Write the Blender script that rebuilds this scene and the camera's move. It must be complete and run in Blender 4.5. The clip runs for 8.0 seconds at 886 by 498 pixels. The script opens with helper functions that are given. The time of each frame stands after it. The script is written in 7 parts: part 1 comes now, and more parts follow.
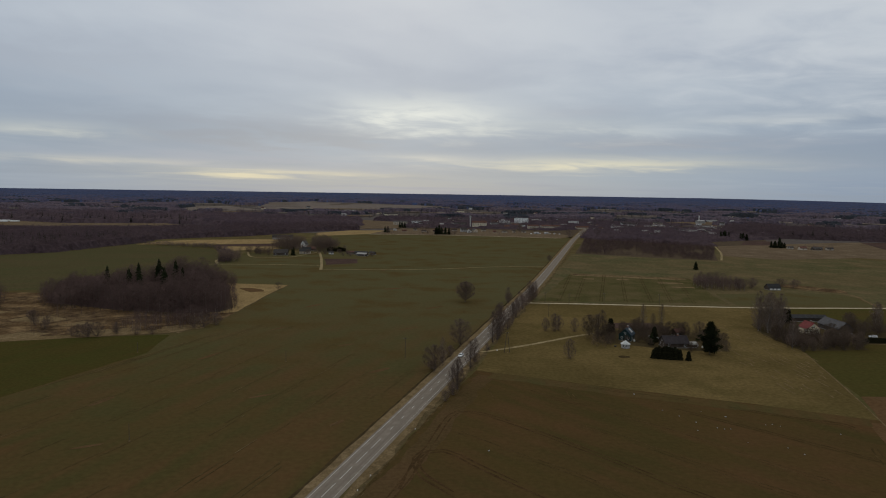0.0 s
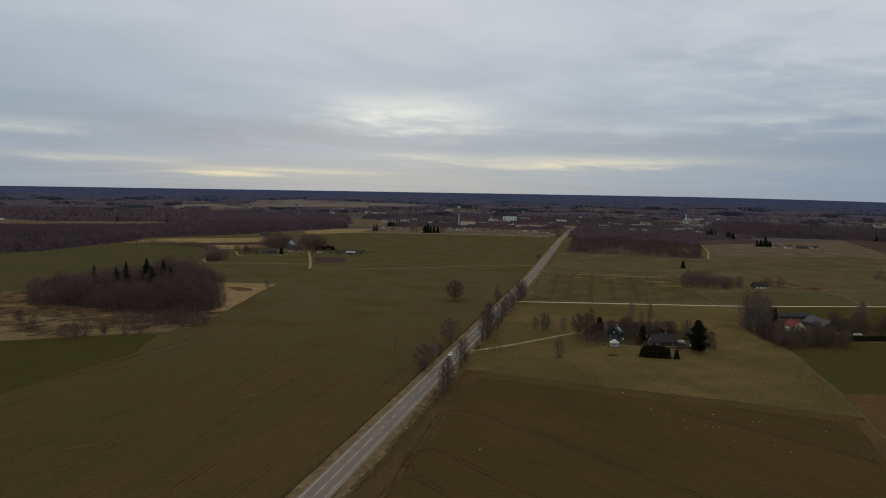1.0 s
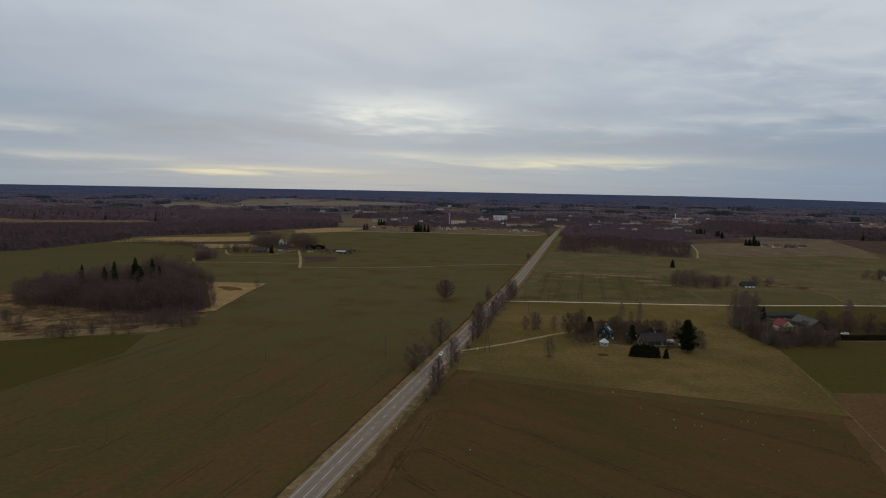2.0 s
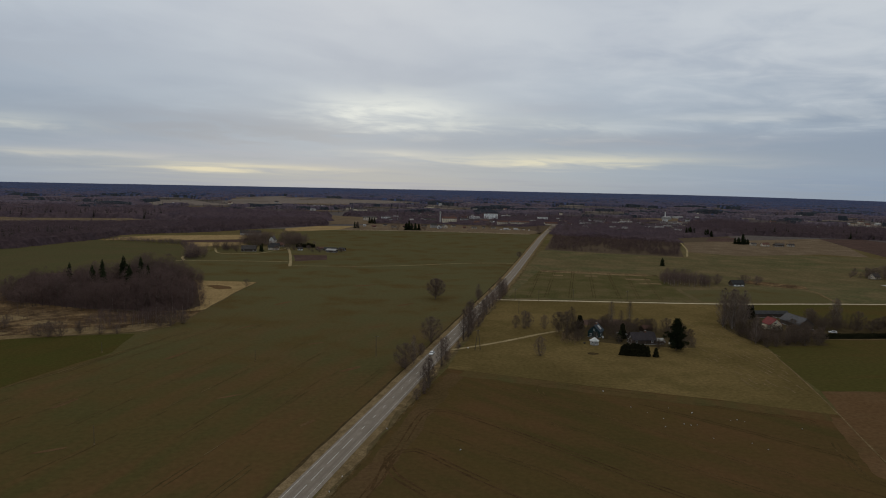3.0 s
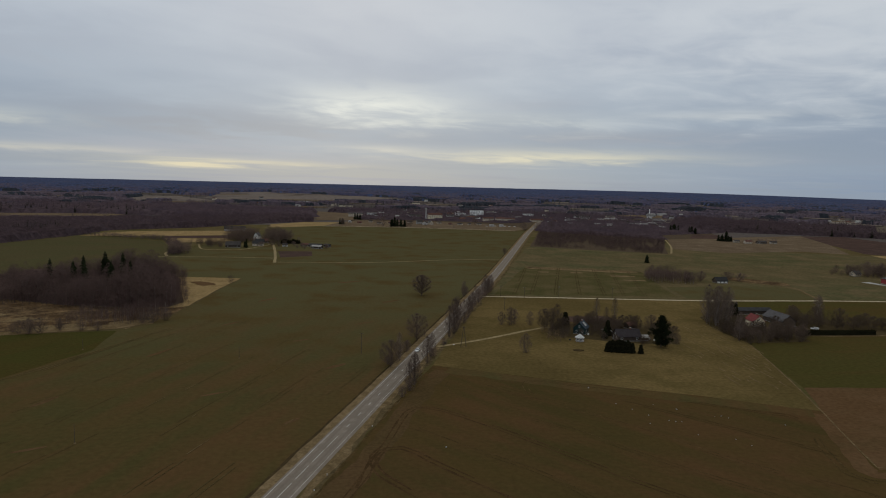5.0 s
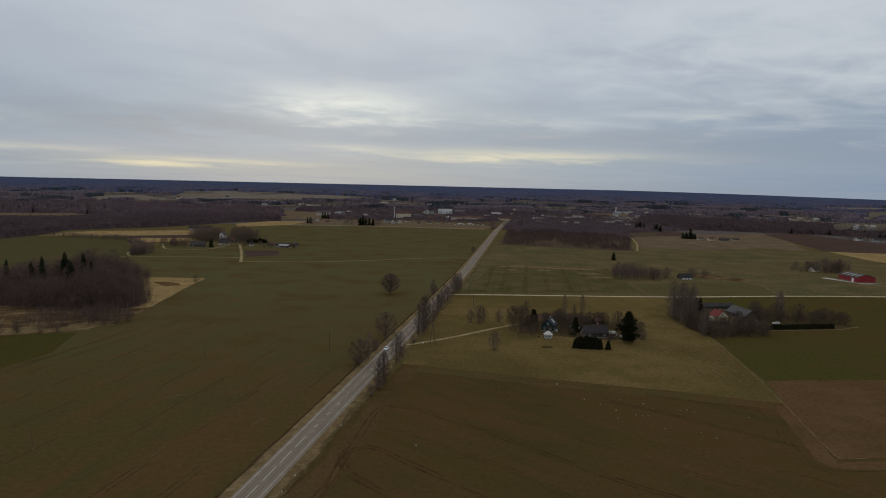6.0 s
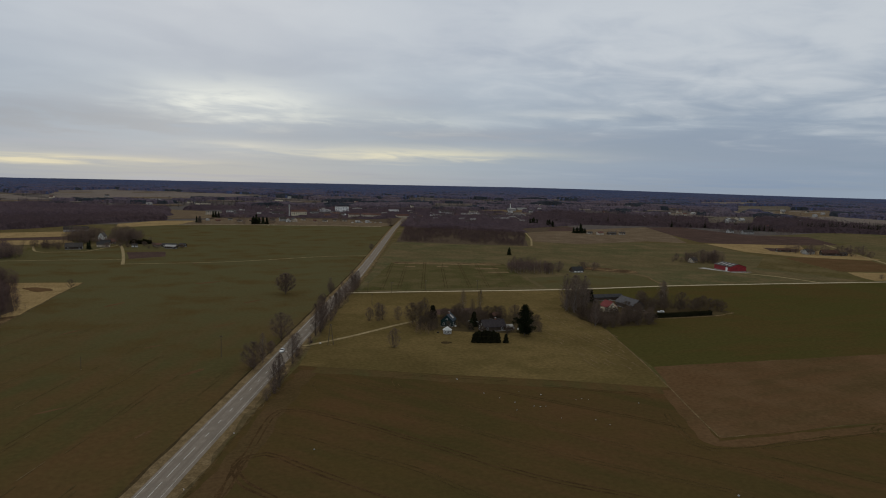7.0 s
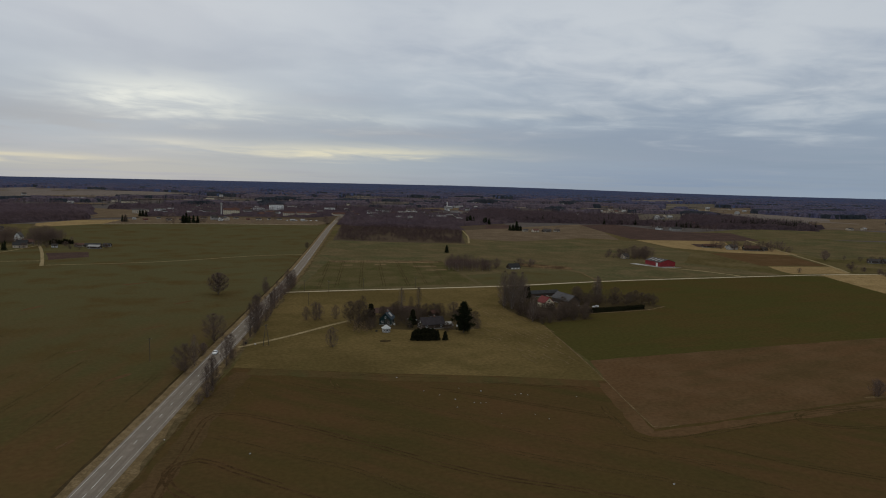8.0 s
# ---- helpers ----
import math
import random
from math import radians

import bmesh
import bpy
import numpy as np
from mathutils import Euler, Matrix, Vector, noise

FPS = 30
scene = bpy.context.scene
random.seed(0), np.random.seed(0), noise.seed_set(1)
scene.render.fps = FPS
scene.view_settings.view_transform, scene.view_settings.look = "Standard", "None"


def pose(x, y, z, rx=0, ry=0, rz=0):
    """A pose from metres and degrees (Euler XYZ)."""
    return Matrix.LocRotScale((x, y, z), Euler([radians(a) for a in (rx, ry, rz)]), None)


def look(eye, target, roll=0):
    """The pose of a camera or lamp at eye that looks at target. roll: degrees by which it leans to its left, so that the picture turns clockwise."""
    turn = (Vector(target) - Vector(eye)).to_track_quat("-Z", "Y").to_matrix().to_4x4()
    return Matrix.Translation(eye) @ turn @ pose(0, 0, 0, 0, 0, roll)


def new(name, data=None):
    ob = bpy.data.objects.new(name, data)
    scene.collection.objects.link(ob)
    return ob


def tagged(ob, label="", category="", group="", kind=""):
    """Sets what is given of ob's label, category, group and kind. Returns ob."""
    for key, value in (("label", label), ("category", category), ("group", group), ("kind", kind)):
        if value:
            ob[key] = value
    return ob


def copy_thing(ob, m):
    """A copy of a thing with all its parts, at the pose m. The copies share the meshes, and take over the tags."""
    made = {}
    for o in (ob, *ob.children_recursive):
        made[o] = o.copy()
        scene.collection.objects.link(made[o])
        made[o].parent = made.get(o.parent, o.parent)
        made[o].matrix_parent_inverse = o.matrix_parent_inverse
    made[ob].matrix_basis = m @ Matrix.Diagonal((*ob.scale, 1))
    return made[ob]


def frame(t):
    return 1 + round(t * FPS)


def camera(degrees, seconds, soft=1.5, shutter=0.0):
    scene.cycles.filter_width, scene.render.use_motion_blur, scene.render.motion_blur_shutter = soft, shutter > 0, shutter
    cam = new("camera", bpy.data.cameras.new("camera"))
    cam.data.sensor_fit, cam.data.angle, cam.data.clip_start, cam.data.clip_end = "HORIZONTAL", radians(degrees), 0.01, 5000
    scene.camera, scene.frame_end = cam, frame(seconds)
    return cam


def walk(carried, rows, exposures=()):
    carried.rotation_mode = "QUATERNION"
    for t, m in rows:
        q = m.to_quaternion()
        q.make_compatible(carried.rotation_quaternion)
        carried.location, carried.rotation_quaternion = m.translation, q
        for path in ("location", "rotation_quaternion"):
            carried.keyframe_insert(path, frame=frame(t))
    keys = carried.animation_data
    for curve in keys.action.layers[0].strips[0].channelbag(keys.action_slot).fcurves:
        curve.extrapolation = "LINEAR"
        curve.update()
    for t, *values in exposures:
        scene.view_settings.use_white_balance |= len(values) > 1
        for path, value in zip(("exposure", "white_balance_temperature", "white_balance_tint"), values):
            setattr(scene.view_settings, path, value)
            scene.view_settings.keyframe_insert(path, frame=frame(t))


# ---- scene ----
# Camera: a drone hovering 80 m over farmland, drifting slightly and turning to its right.
EYE = 80.5
cam = camera(66.32, 8.0, soft=1.05)
ROWS = [
    # t, x, y, dz, yaw, pitch, roll
    (0.0, 0.0, 0.0, 0.0, 0.0, -4.781, -0.862),
    (0.5, -0.7, -0.4, 0.25, -0.568, -4.848, -0.915),
    (1.0, -0.9, -0.6, 0.56, -0.997, -4.917, -0.955),
    (1.5, -0.9, -0.6, 0.82, -1.379, -4.962, -1.0),
    (3.0, -0.76, 0.3, 1.36, -2.587, -5.147, -1.136),
    (3.5, -0.77, 0.6, 1.46, -2.86, -5.251, -1.2),
    (4.0, -0.8, 1.0, 1.43, -3.1, -5.304, -1.279),
    (5.5, -0.88, 1.65, 1.30, -4.595, -5.466, -1.37),
    (6.0, -0.7, 2.25, 0.8, -6.465, -5.458, -1.325),
    (6.5, -0.2, 3.65, 0.43, -10.956, -5.430, -1.20),
    (7.0, 0.15, 5.7, 0.03, -15.094, -5.484, -1.155),
    (7.5, 0.35, 7.15, -0.32, -18.736, -5.518, -1.15),
    (8.0, 0.1, 8.0, -0.72, -20.441, -5.515, -1.24),
]
walk(cam, [(t, pose(x, y, EYE + dz, 0, 0, yaw) @ pose(0, 0, 0, 90 + pitch) @ pose(0, 0, 0, 0, 0, -roll))
           for t, x, y, dz, yaw, pitch, roll in ROWS])

# ---- world: overcast evening sky with streaked cloud ----
world = bpy.data.worlds.new("overcast_sky")
scene.world = world
world.use_nodes = True
wt = world.node_tree
wt.nodes.clear()


class Graph:
    """Short hand for wiring nodes of one tree."""

    def __init__(self, tree):
        self.tree = tree

    def node(self, kind, **values):
        n = self.tree.nodes.new(kind)
        for key, value in values.items():
            n.inputs[key.replace("_", " ")].default_value = value
        return n

    def plug(self, target, value):
        if isinstance(value, bpy.types.NodeSocket):
            self.tree.links.new(value, target)
        else:
            target.default_value = value

    def math(self, op, a, b=0.0, clamp=False):
        n = self.tree.nodes.new("ShaderNodeMath")
        n.operation, n.use_clamp = op, clamp
        self.plug(n.inputs[0], a)
        self.plug(n.inputs[1], b)
        return n.outputs[0]

    def mix(self, fac, a, b, blend="MIX"):
        n = self.tree.nodes.new("ShaderNodeMix")
        n.data_type, n.blend_type = "RGBA", blend
        self.plug(n.inputs[0], fac)
        for slot, value in ((6, a), (7, b)):
            self.plug(n.inputs[slot], value if isinstance(value, bpy.types.NodeSocket) else (*value, 1.0))
        return n.outputs[2]

    def remap(self, value, lo, hi, to_lo=0.0, to_hi=1.0):
        n = self.tree.nodes.new("ShaderNodeMapRange")
        n.interpolation_type = "SMOOTHSTEP"
        for slot, v in enumerate((value, lo, hi, to_lo, to_hi)):
            self.plug(n.inputs[slot], v)
        return n.outputs[0]

    def noise(self, vector, scale, detail=4.0, rough=0.55, distort=0.0):
        n = self.tree.nodes.new("ShaderNodeTexNoise")
        self.plug(n.inputs["Vector"], vector)
        n.inputs["Scale"].default_value, n.inputs["Detail"].default_value = scale, detail
        n.inputs["Roughness"].default_value, n.inputs["Distortion"].default_value = rough, distort
        return n.outputs[0]

    def xyz(self, x, y, z=0.0):
        n = self.tree.nodes.new("ShaderNodeCombineXYZ")
        for slot, v in enumerate((x, y, z)):
            self.plug(n.inputs[slot], v)
        return n.outputs[0]


g = Graph(wt)
SUN_AZ, SUN_EL = radians(-4), radians(24)
sky = wt.nodes.new("ShaderNodeTexSky")
sky.sky_type, sky.sun_disc = "NISHITA", False
sky.sun_elevation, sky.sun_rotation = SUN_EL, SUN_AZ
direction = wt.nodes.new("ShaderNodeTexCoord").outputs["Generated"]
split = wt.nodes.new("ShaderNodeSeparateXYZ")
wt.links.new(direction, split.inputs[0])
dx, dy, dz = split.outputs
azim = g.math("MULTIPLY", g.math("ARCTAN2", dx, dy), 57.2958)
elev = g.math("MULTIPLY", g.math("ARCSINE", dz), 57.2958)
# cloud layer coordinates: seen flat from below, so streaks crowd together towards the skyline
lift = g.math("ADD", g.math("MAXIMUM", elev, 0.0), 1.6)
depth = g.math("LOGARITHM", lift, 2.718)
tilt = g.math("ADD", depth, g.math("MULTIPLY", azim, 0.0035))
streak = g.noise(g.xyz(g.math("MULTIPLY", azim, 0.05), g.math("MULTIPLY", tilt, 2.2), 3.1), 1.0, 4, 0.5, 0.5)
fine = g.noise(g.xyz(g.math("MULTIPLY", azim, 0.16), g.math("MULTIPLY", tilt, 6.5), 7.7), 1.0, 5, 0.55, 0.4)
billow = g.noise(g.xyz(g.math("MULTIPLY", azim, 0.035), g.math("MULTIPLY", tilt, 1.0), 1.3), 1.0, 3, 0.5, 0.3)
cover = g.math("ADD", g.math("MULTIPLY", streak, 0.45), g.math("ADD", g.math("MULTIPLY", fine, 0.12), g.math("MULTIPLY", billow, 0.43)))
SKY_HIGH, SKY_LOW = (0.478, 0.526, 0.584), (0.290, 0.366, 0.460)
light = g.mix(g.remap(elev, 1.0, 14.0), SKY_LOW, SKY_HIGH)
dark = g.mix(g.remap(elev, 1.0, 14.0), (0.230, 0.296, 0.386), (0.364, 0.414, 0.496))
colour = g.mix(g.remap(cover, 0.34, 0.64), dark, light)
# broad lighter and darker parts of the cloud cover: azimuth, elevation, half widths, colour, strength
PARTS = []
PARTS.append((-17.0, 4.8, 13.0, 1.4, (0.265, 0.30, 0.37), 0.75))
PARTS.append((19.0, 4.2, 15.0, 0.55, (0.265, 0.30, 0.37), 0.75))
PARTS.append((12.0, 6.6, 5.0, 0.55, (0.33, 0.37, 0.44), 0.6))
PARTS.append((-31.0, 9.5, 10.0, 2.0, (0.34, 0.375, 0.44), 0.5))
PARTS.append((-1.2, 6.5, 6.6, 1.35, (0.70, 0.735, 0.70), 1.0))
PARTS.append((-13.0, 4.3, 9.0, 0.9, (0.275, 0.320, 0.385), 0.75))
PARTS.append((-21.0, 2.7, 14.0, 0.8, (0.33, 0.375, 0.455), 0.6))
PARTS.append((8.7, 5.2, 8.0, 0.7, (0.55, 0.59, 0.585), 0.9))
PARTS.append((26.0, 5.8, 7.0, 0.4, (0.47, 0.51, 0.54), 0.6))
PARTS.append((-2.0, 2.8, 3.5, 0.35, (0.53, 0.55, 0.53), 0.7))
PARTS.append((-30.5, 4.1, 4.5, 0.55, (0.52, 0.55, 0.535), 0.8))
PARTS.append((-28.0, 2.1, 9.0, 0.28, (0.50, 0.51, 0.48), 0.65))
PARTS.append((-14.5, 1.35, 8.5, 0.36, (0.72, 0.67, 0.48), 1.0))
PARTS.append((13.5, 2.45, 11.0, 0.55, (0.66, 0.64, 0.50), 1.0))
PARTS.append((18.0, 1.1, 15.0, 1.0, (0.265, 0.355, 0.445), 0.8))
PARTS.append((30.0, 15.0, 18.0, 6.0, (0.590, 0.625, 0.660), 0.7))
PARTS.append((48.0, 14.0, 17.0, 8.0, (0.58, 0.614, 0.648), 0.7))
PARTS.append((40.0, 3.3, 17.0, 2.0, (0.235, 0.295, 0.395), 0.85))
PARTS.append((37.0, 0.9, 19.0, 1.2, (0.215, 0.295, 0.415), 0.92))
PARTS.append((-4.0, 0.7, 20.0, 1.0, (0.295, 0.36, 0.40), 0.85))
wobble = g.math("SUBTRACT", fine, 0.5)
rough = g.math("SUBTRACT", streak, 0.5)
for a0, e0, wa, we, tone, strength in PARTS:
    u = g.math("DIVIDE", g.math("ADD", g.math("SUBTRACT", azim, a0), g.math("MULTIPLY", rough, 7.0)), wa)
    v = g.math("DIVIDE", g.math("ADD", g.math("SUBTRACT", elev, e0), g.math("MULTIPLY", wobble, 3.2 * we)), we)
    bell = g.math("EXPONENT", g.math("MULTIPLY", g.math("ADD", g.math("MULTIPLY", u, u), g.math("MULTIPLY", v, v)), -1.0))
    bell = g.math("MULTIPLY", bell, g.remap(fine, 0.30, 0.68, 0.35 if we < 2 else 0.85, 1.15 if we < 2 else 1.0))
    colour = g.mix(g.math("MULTIPLY", bell, strength, True), colour, tone)
colour = g.mix(g.remap(elev, 17.0, 34.0), colour, g.mix(g.remap(cover, 0.36, 0.60), (0.415, 0.422, 0.405), (0.545, 0.552, 0.53)))
clear = g.mix(1.0, sky.outputs[0], (0.1, 0.1, 0.1), "MULTIPLY")
colour = g.mix(0.94, clear, colour)
backdrop = g.node("ShaderNodeBackground", Strength=1.0)
wt.links.new(colour, backdrop.inputs["Color"])
wt.links.new(backdrop.outputs[0], wt.nodes.new("ShaderNodeOutputWorld").inputs["Surface"])

sun = new("sun", bpy.data.lights.new("sun", "SUN"))
sun.data.energy, sun.data.angle, sun.data.color = 0.35, radians(35), (1.0, 0.96, 0.9)
sun.matrix_world = look((math.sin(SUN_AZ) * math.cos(SUN_EL) * 500, math.cos(SUN_AZ) * math.cos(SUN_EL) * 500, math.sin(SUN_EL) * 500), (0, 0, 0))

# ---- materials ----


def material(name, tones, scales=(0.02, 0.3, 2.5), rough=0.9, bump=0.0, bump_scale=3.0, island=0.0, random=0.0, spec=0.0, metal=0.0, north=None, grain=0.28, thin=0.0, along=None):
    """A procedural surface: two or three tones mixed by noise at three sizes."""
    m = bpy.data.materials.new(name)
    m.use_nodes = True
    t = m.node_tree
    k = Graph(t)
    shader = t.nodes["Principled BSDF"]
    where = t.nodes.new("ShaderNodeTexCoord").outputs["Object"]
    large, mid, small = (k.noise(where, s, 5, 0.6) for s in scales)
    if along is not None:
        # worked land: streaks that follow the way it is driven
        turned = t.nodes.new("ShaderNodeMapping")
        turned.vector_type = "TEXTURE"
        turned.inputs["Rotation"].default_value, turned.inputs["Scale"].default_value = (0, 0, -radians(along)), (1.0, 8.0, 1.0)
        t.links.new(where, turned.inputs["Vector"])
        streaks = k.noise(turned.outputs[0], scales[0] * 9, 4, 0.55)
        large = k.math("ADD", k.math("MULTIPLY", large, 0.55), k.math("MULTIPLY", streaks, 0.45))
    mixed = k.mix(k.remap(large, 0.40 if along is not None else 0.38, 0.60 if along is not None else 0.62), tones[0], tones[1])
    if north:
        split_ = t.nodes.new("ShaderNodeSeparateXYZ")
        t.links.new(where, split_.inputs[0])
        shifted = k.math("ADD", split_.outputs[1], k.math("MULTIPLY", k.math("SUBTRACT", large, 0.5), 280.0))
        mixed = k.mix(k.remap(shifted, 150.0, 560.0), mixed, north)
    if len(tones) > 2:
        mixed = k.mix(k.remap(mid, 0.42, 0.72), mixed, tones[2])
    value = k.math("ADD", k.math("MULTIPLY", mid, 0.35), k.math("MULTIPLY", small, 0.85))
    mixed = k.mix(1.0, mixed, k.remap(value, 0.34, 0.86, 1 - grain, 1 + grain), "MULTIPLY")
    if island:
        r = t.nodes.new("ShaderNodeNewGeometry").outputs["Random Per Island"]
        mixed = k.mix(1.0, mixed, k.remap(r, 0.0, 1.0, 1 - island, 1 + island), "MULTIPLY")
    if random:
        r = t.nodes.new("ShaderNodeObjectInfo").outputs["Random"]
        mixed = k.mix(1.0, mixed, k.remap(r, 0.0, 1.0, 1 - random, 1 + random), "MULTIPLY")
    t.links.new(mixed, shader.inputs["Base Color"])
    shader.inputs["Roughness"].default_value, shader.inputs["Metallic"].default_value = rough, metal
    shader.inputs["Specular IOR Level"].default_value = spec
    if bump:
        b = k.node("ShaderNodeBump", Strength=bump, Distance=0.3)
        t.links.new(k.noise(where, bump_scale, 6, 0.7), b.inputs["Height"])
        t.links.new(b.outputs[0], shader.inputs["Normal"])
    if thin:
        # slender round twigs take light from all sides
        wrap = t.nodes.new("ShaderNodeBsdfTranslucent")
        t.links.new(mixed, wrap.inputs["Color"])
        both = k.node("ShaderNodeMixShader", Fac=thin)
        t.links.new(shader.outputs[0], both.inputs[1])
        t.links.new(wrap.outputs[0], both.inputs[2])
        t.links.new(both.outputs[0], t.nodes["Material Output"].inputs["Surface"])
    return m


M = {}
M["land"] = material("land", ((0.105, 0.080, 0.036), (0.090, 0.080, 0.030), (0.13, 0.10, 0.05)), (0.004, 0.02, 0.2), bump=0.3)
# land beyond 1300 m: haze greys and blues its base colour
M["hazy_land"] = material("hazy_open_land", ((0.108, 0.092, 0.086), (0.118, 0.098, 0.088), (0.094, 0.086, 0.084)), (0.003, 0.012, 0.1))
M["leaf_floor"] = material("leaf_litter", ((0.090, 0.066, 0.046), (0.080, 0.060, 0.044), (0.110, 0.082, 0.054)), (0.05, 0.3, 2.0))
# far fields: greyer, bluer tones with haze mixed into the colour
M["far_field"] = material("hazy_grass", ((0.178, 0.147, 0.130), (0.192, 0.156, 0.136), (0.152, 0.132, 0.116)), (0.003, 0.01, 0.1))
M["far_crop"] = material("hazy_crop", ((0.124, 0.106, 0.082), (0.138, 0.115, 0.090), (0.112, 0.098, 0.074)), (0.003, 0.01, 0.1))
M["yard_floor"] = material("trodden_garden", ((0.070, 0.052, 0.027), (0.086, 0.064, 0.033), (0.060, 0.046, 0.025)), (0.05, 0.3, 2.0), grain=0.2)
# far dry grass, likewise dulled towards blue-grey for haze
M["far_straw"] = material("hazy_dry_grass", ((0.235, 0.198, 0.168), (0.205, 0.172, 0.146), (0.245, 0.212, 0.182)), (0.003, 0.01, 0.1))
M["crop"] = material("winter_crop", ((0.103, 0.061, 0.027), (0.072, 0.060, 0.022), (0.086, 0.060, 0.024)), (0.011, 0.028, 0.5), bump=0.03, bump_scale=0.8, north=(0.099, 0.087, 0.041), grain=0.13, along=16.5)
M["crop_far"] = material("remote_crop", ((0.080, 0.073, 0.034), (0.093, 0.075, 0.038), (0.074, 0.069, 0.032)), (0.009, 0.03, 0.4), bump=0.05, bump_scale=0.8, grain=0.2, along=70)
M["crop_mid"] = material("thin_crop", ((0.096, 0.080, 0.035), (0.082, 0.074, 0.030), (0.110, 0.086, 0.042)), (0.011, 0.05, 0.7), bump=0.08, bump_scale=0.8, along=14)
M["crop_lush"] = material("lush_crop", ((0.058, 0.054, 0.016), (0.067, 0.053, 0.017), (0.055, 0.052, 0.015)), (0.012, 0.04, 0.7), bump=0.05, bump_scale=0.8, grain=0.18, along=16.5)
M["crop_east"] = material("young_crop", ((0.068, 0.060, 0.019), (0.082, 0.058, 0.021), (0.066, 0.057, 0.019)), (0.012, 0.03, 0.5), bump=0.05, bump_scale=0.8, grain=0.16, along=85)
M["crop_pale"] = material("pale_crop", ((0.094, 0.088, 0.042), (0.118, 0.093, 0.047), (0.138, 0.102, 0.055)), (0.007, 0.03, 0.3), bump=0.1, bump_scale=0.8, along=-24)
M["soil_crop"] = material("sprouting_soil", ((0.070, 0.053, 0.020), (0.096, 0.056, 0.025), (0.077, 0.053, 0.020)), (0.012, 0.03, 0.6), bump=0.04, bump_scale=1.0, grain=0.12, along=-40)
M["soil"] = material("bare_soil", ((0.116, 0.067, 0.033), (0.095, 0.062, 0.029), (0.118, 0.071, 0.037)), (0.014, 0.05, 0.6), bump=0.06, bump_scale=1.0, grain=0.2, along=80)
M["headland"] = material("packed_headland", ((0.098, 0.061, 0.030), (0.082, 0.056, 0.025), (0.090, 0.058, 0.027)), (0.03, 0.12, 0.8), bump=0.05, bump_scale=1.0, grain=0.2)
M["rut_red"] = material("wet_soil_rut", ((0.062, 0.038, 0.018), (0.070, 0.042, 0.020), (0.084, 0.051, 0.024)), (0.05, 0.2, 2.0), grain=0.4)
# brown soil, its blue raised a little to take in haze
M["plough"] = material("ploughed_soil", ((0.081, 0.053, 0.044), (0.071, 0.048, 0.041), (0.094, 0.060, 0.051)), (0.01, 0.04, 0.5), bump=0.22, bump_scale=1.0)
M["meadow"] = material("meadow", ((0.108, 0.079, 0.031), (0.160, 0.114, 0.047), (0.100, 0.075, 0.029)), (0.013, 0.05, 0.55), bump=0.06, bump_scale=0.9, grain=0.26)
M["straw"] = material("dry_grass", ((0.324, 0.230, 0.112), (0.276, 0.193, 0.092), (0.192, 0.132, 0.062)), (0.02, 0.08, 0.6), bump=0.2, bump_scale=1.5, grain=0.35)
M["rough_grass"] = material("rough_grass", ((0.108, 0.068, 0.036), (0.070, 0.047, 0.029), (0.205, 0.138, 0.073)), (0.03, 0.07, 0.5), bump=0.3, bump_scale=1.5, grain=0.45)
M["verge"] = material("roadside_grass", ((0.158, 0.112, 0.058), (0.130, 0.092, 0.047), (0.190, 0.137, 0.076)), (0.05, 0.3, 1.6), bump=0.22, bump_scale=2.0, grain=0.35)
# brown stubble, also slightly blued for haze over far fields
M["stubble"] = material("stubble", ((0.148, 0.108, 0.070), (0.133, 0.096, 0.063), (0.165, 0.124, 0.084)), (0.008, 0.035, 0.35), bump=0.2)
M["asphalt"] = material("asphalt", ((0.222, 0.188, 0.154), (0.202, 0.172, 0.141), (0.243, 0.207, 0.172)), (0.03, 0.25, 3.0), rough=0.95, bump=0.15, bump_scale=12, grain=0.18)
M["wheel_path"] = material("worn_asphalt", ((0.194, 0.162, 0.135), (0.206, 0.171, 0.144), (0.184, 0.154, 0.128)), (0.03, 0.12, 3.0), rough=0.95, grain=0.14)
M["gravel"] = material("gravel", ((0.50, 0.42, 0.29), (0.43, 0.36, 0.25), (0.55, 0.47, 0.34)), (0.05, 0.4, 3.0), bump=0.3)
M["track"] = material("trodden_track", ((0.28, 0.22, 0.12), (0.24, 0.185, 0.10), (0.33, 0.26, 0.15)), (0.05, 0.3, 2.0), bump=0.3)
M["rut"] = material("tyre_rut", ((0.068, 0.047, 0.020), (0.078, 0.053, 0.023), (0.092, 0.060, 0.027)), (0.05, 0.2, 2.0), grain=0.4)
M["rut_deep"] = material("deep_rut", ((0.062, 0.048, 0.022), (0.070, 0.052, 0.024), (0.085, 0.062, 0.028)), (0.05, 0.2, 2.0))
M["verge_pale"] = material("pale_roadside_grass", ((0.184, 0.131, 0.070), (0.154, 0.110, 0.059), (0.216, 0.157, 0.089)), (0.05, 0.3, 1.6), bump=0.22, bump_scale=2.0, grain=0.35)
M["verge_dark"] = material("dull_grass", ((0.100, 0.074, 0.038), (0.086, 0.064, 0.033), (0.125, 0.092, 0.048)), (0.05, 0.3, 1.6), bump=0.2, bump_scale=2.0, grain=0.35)
M["rut_faint"] = material("faint_rut", ((0.080, 0.061, 0.026), (0.090, 0.066, 0.029), (0.098, 0.071, 0.032)), (0.05, 0.12, 2.0), grain=0.4)
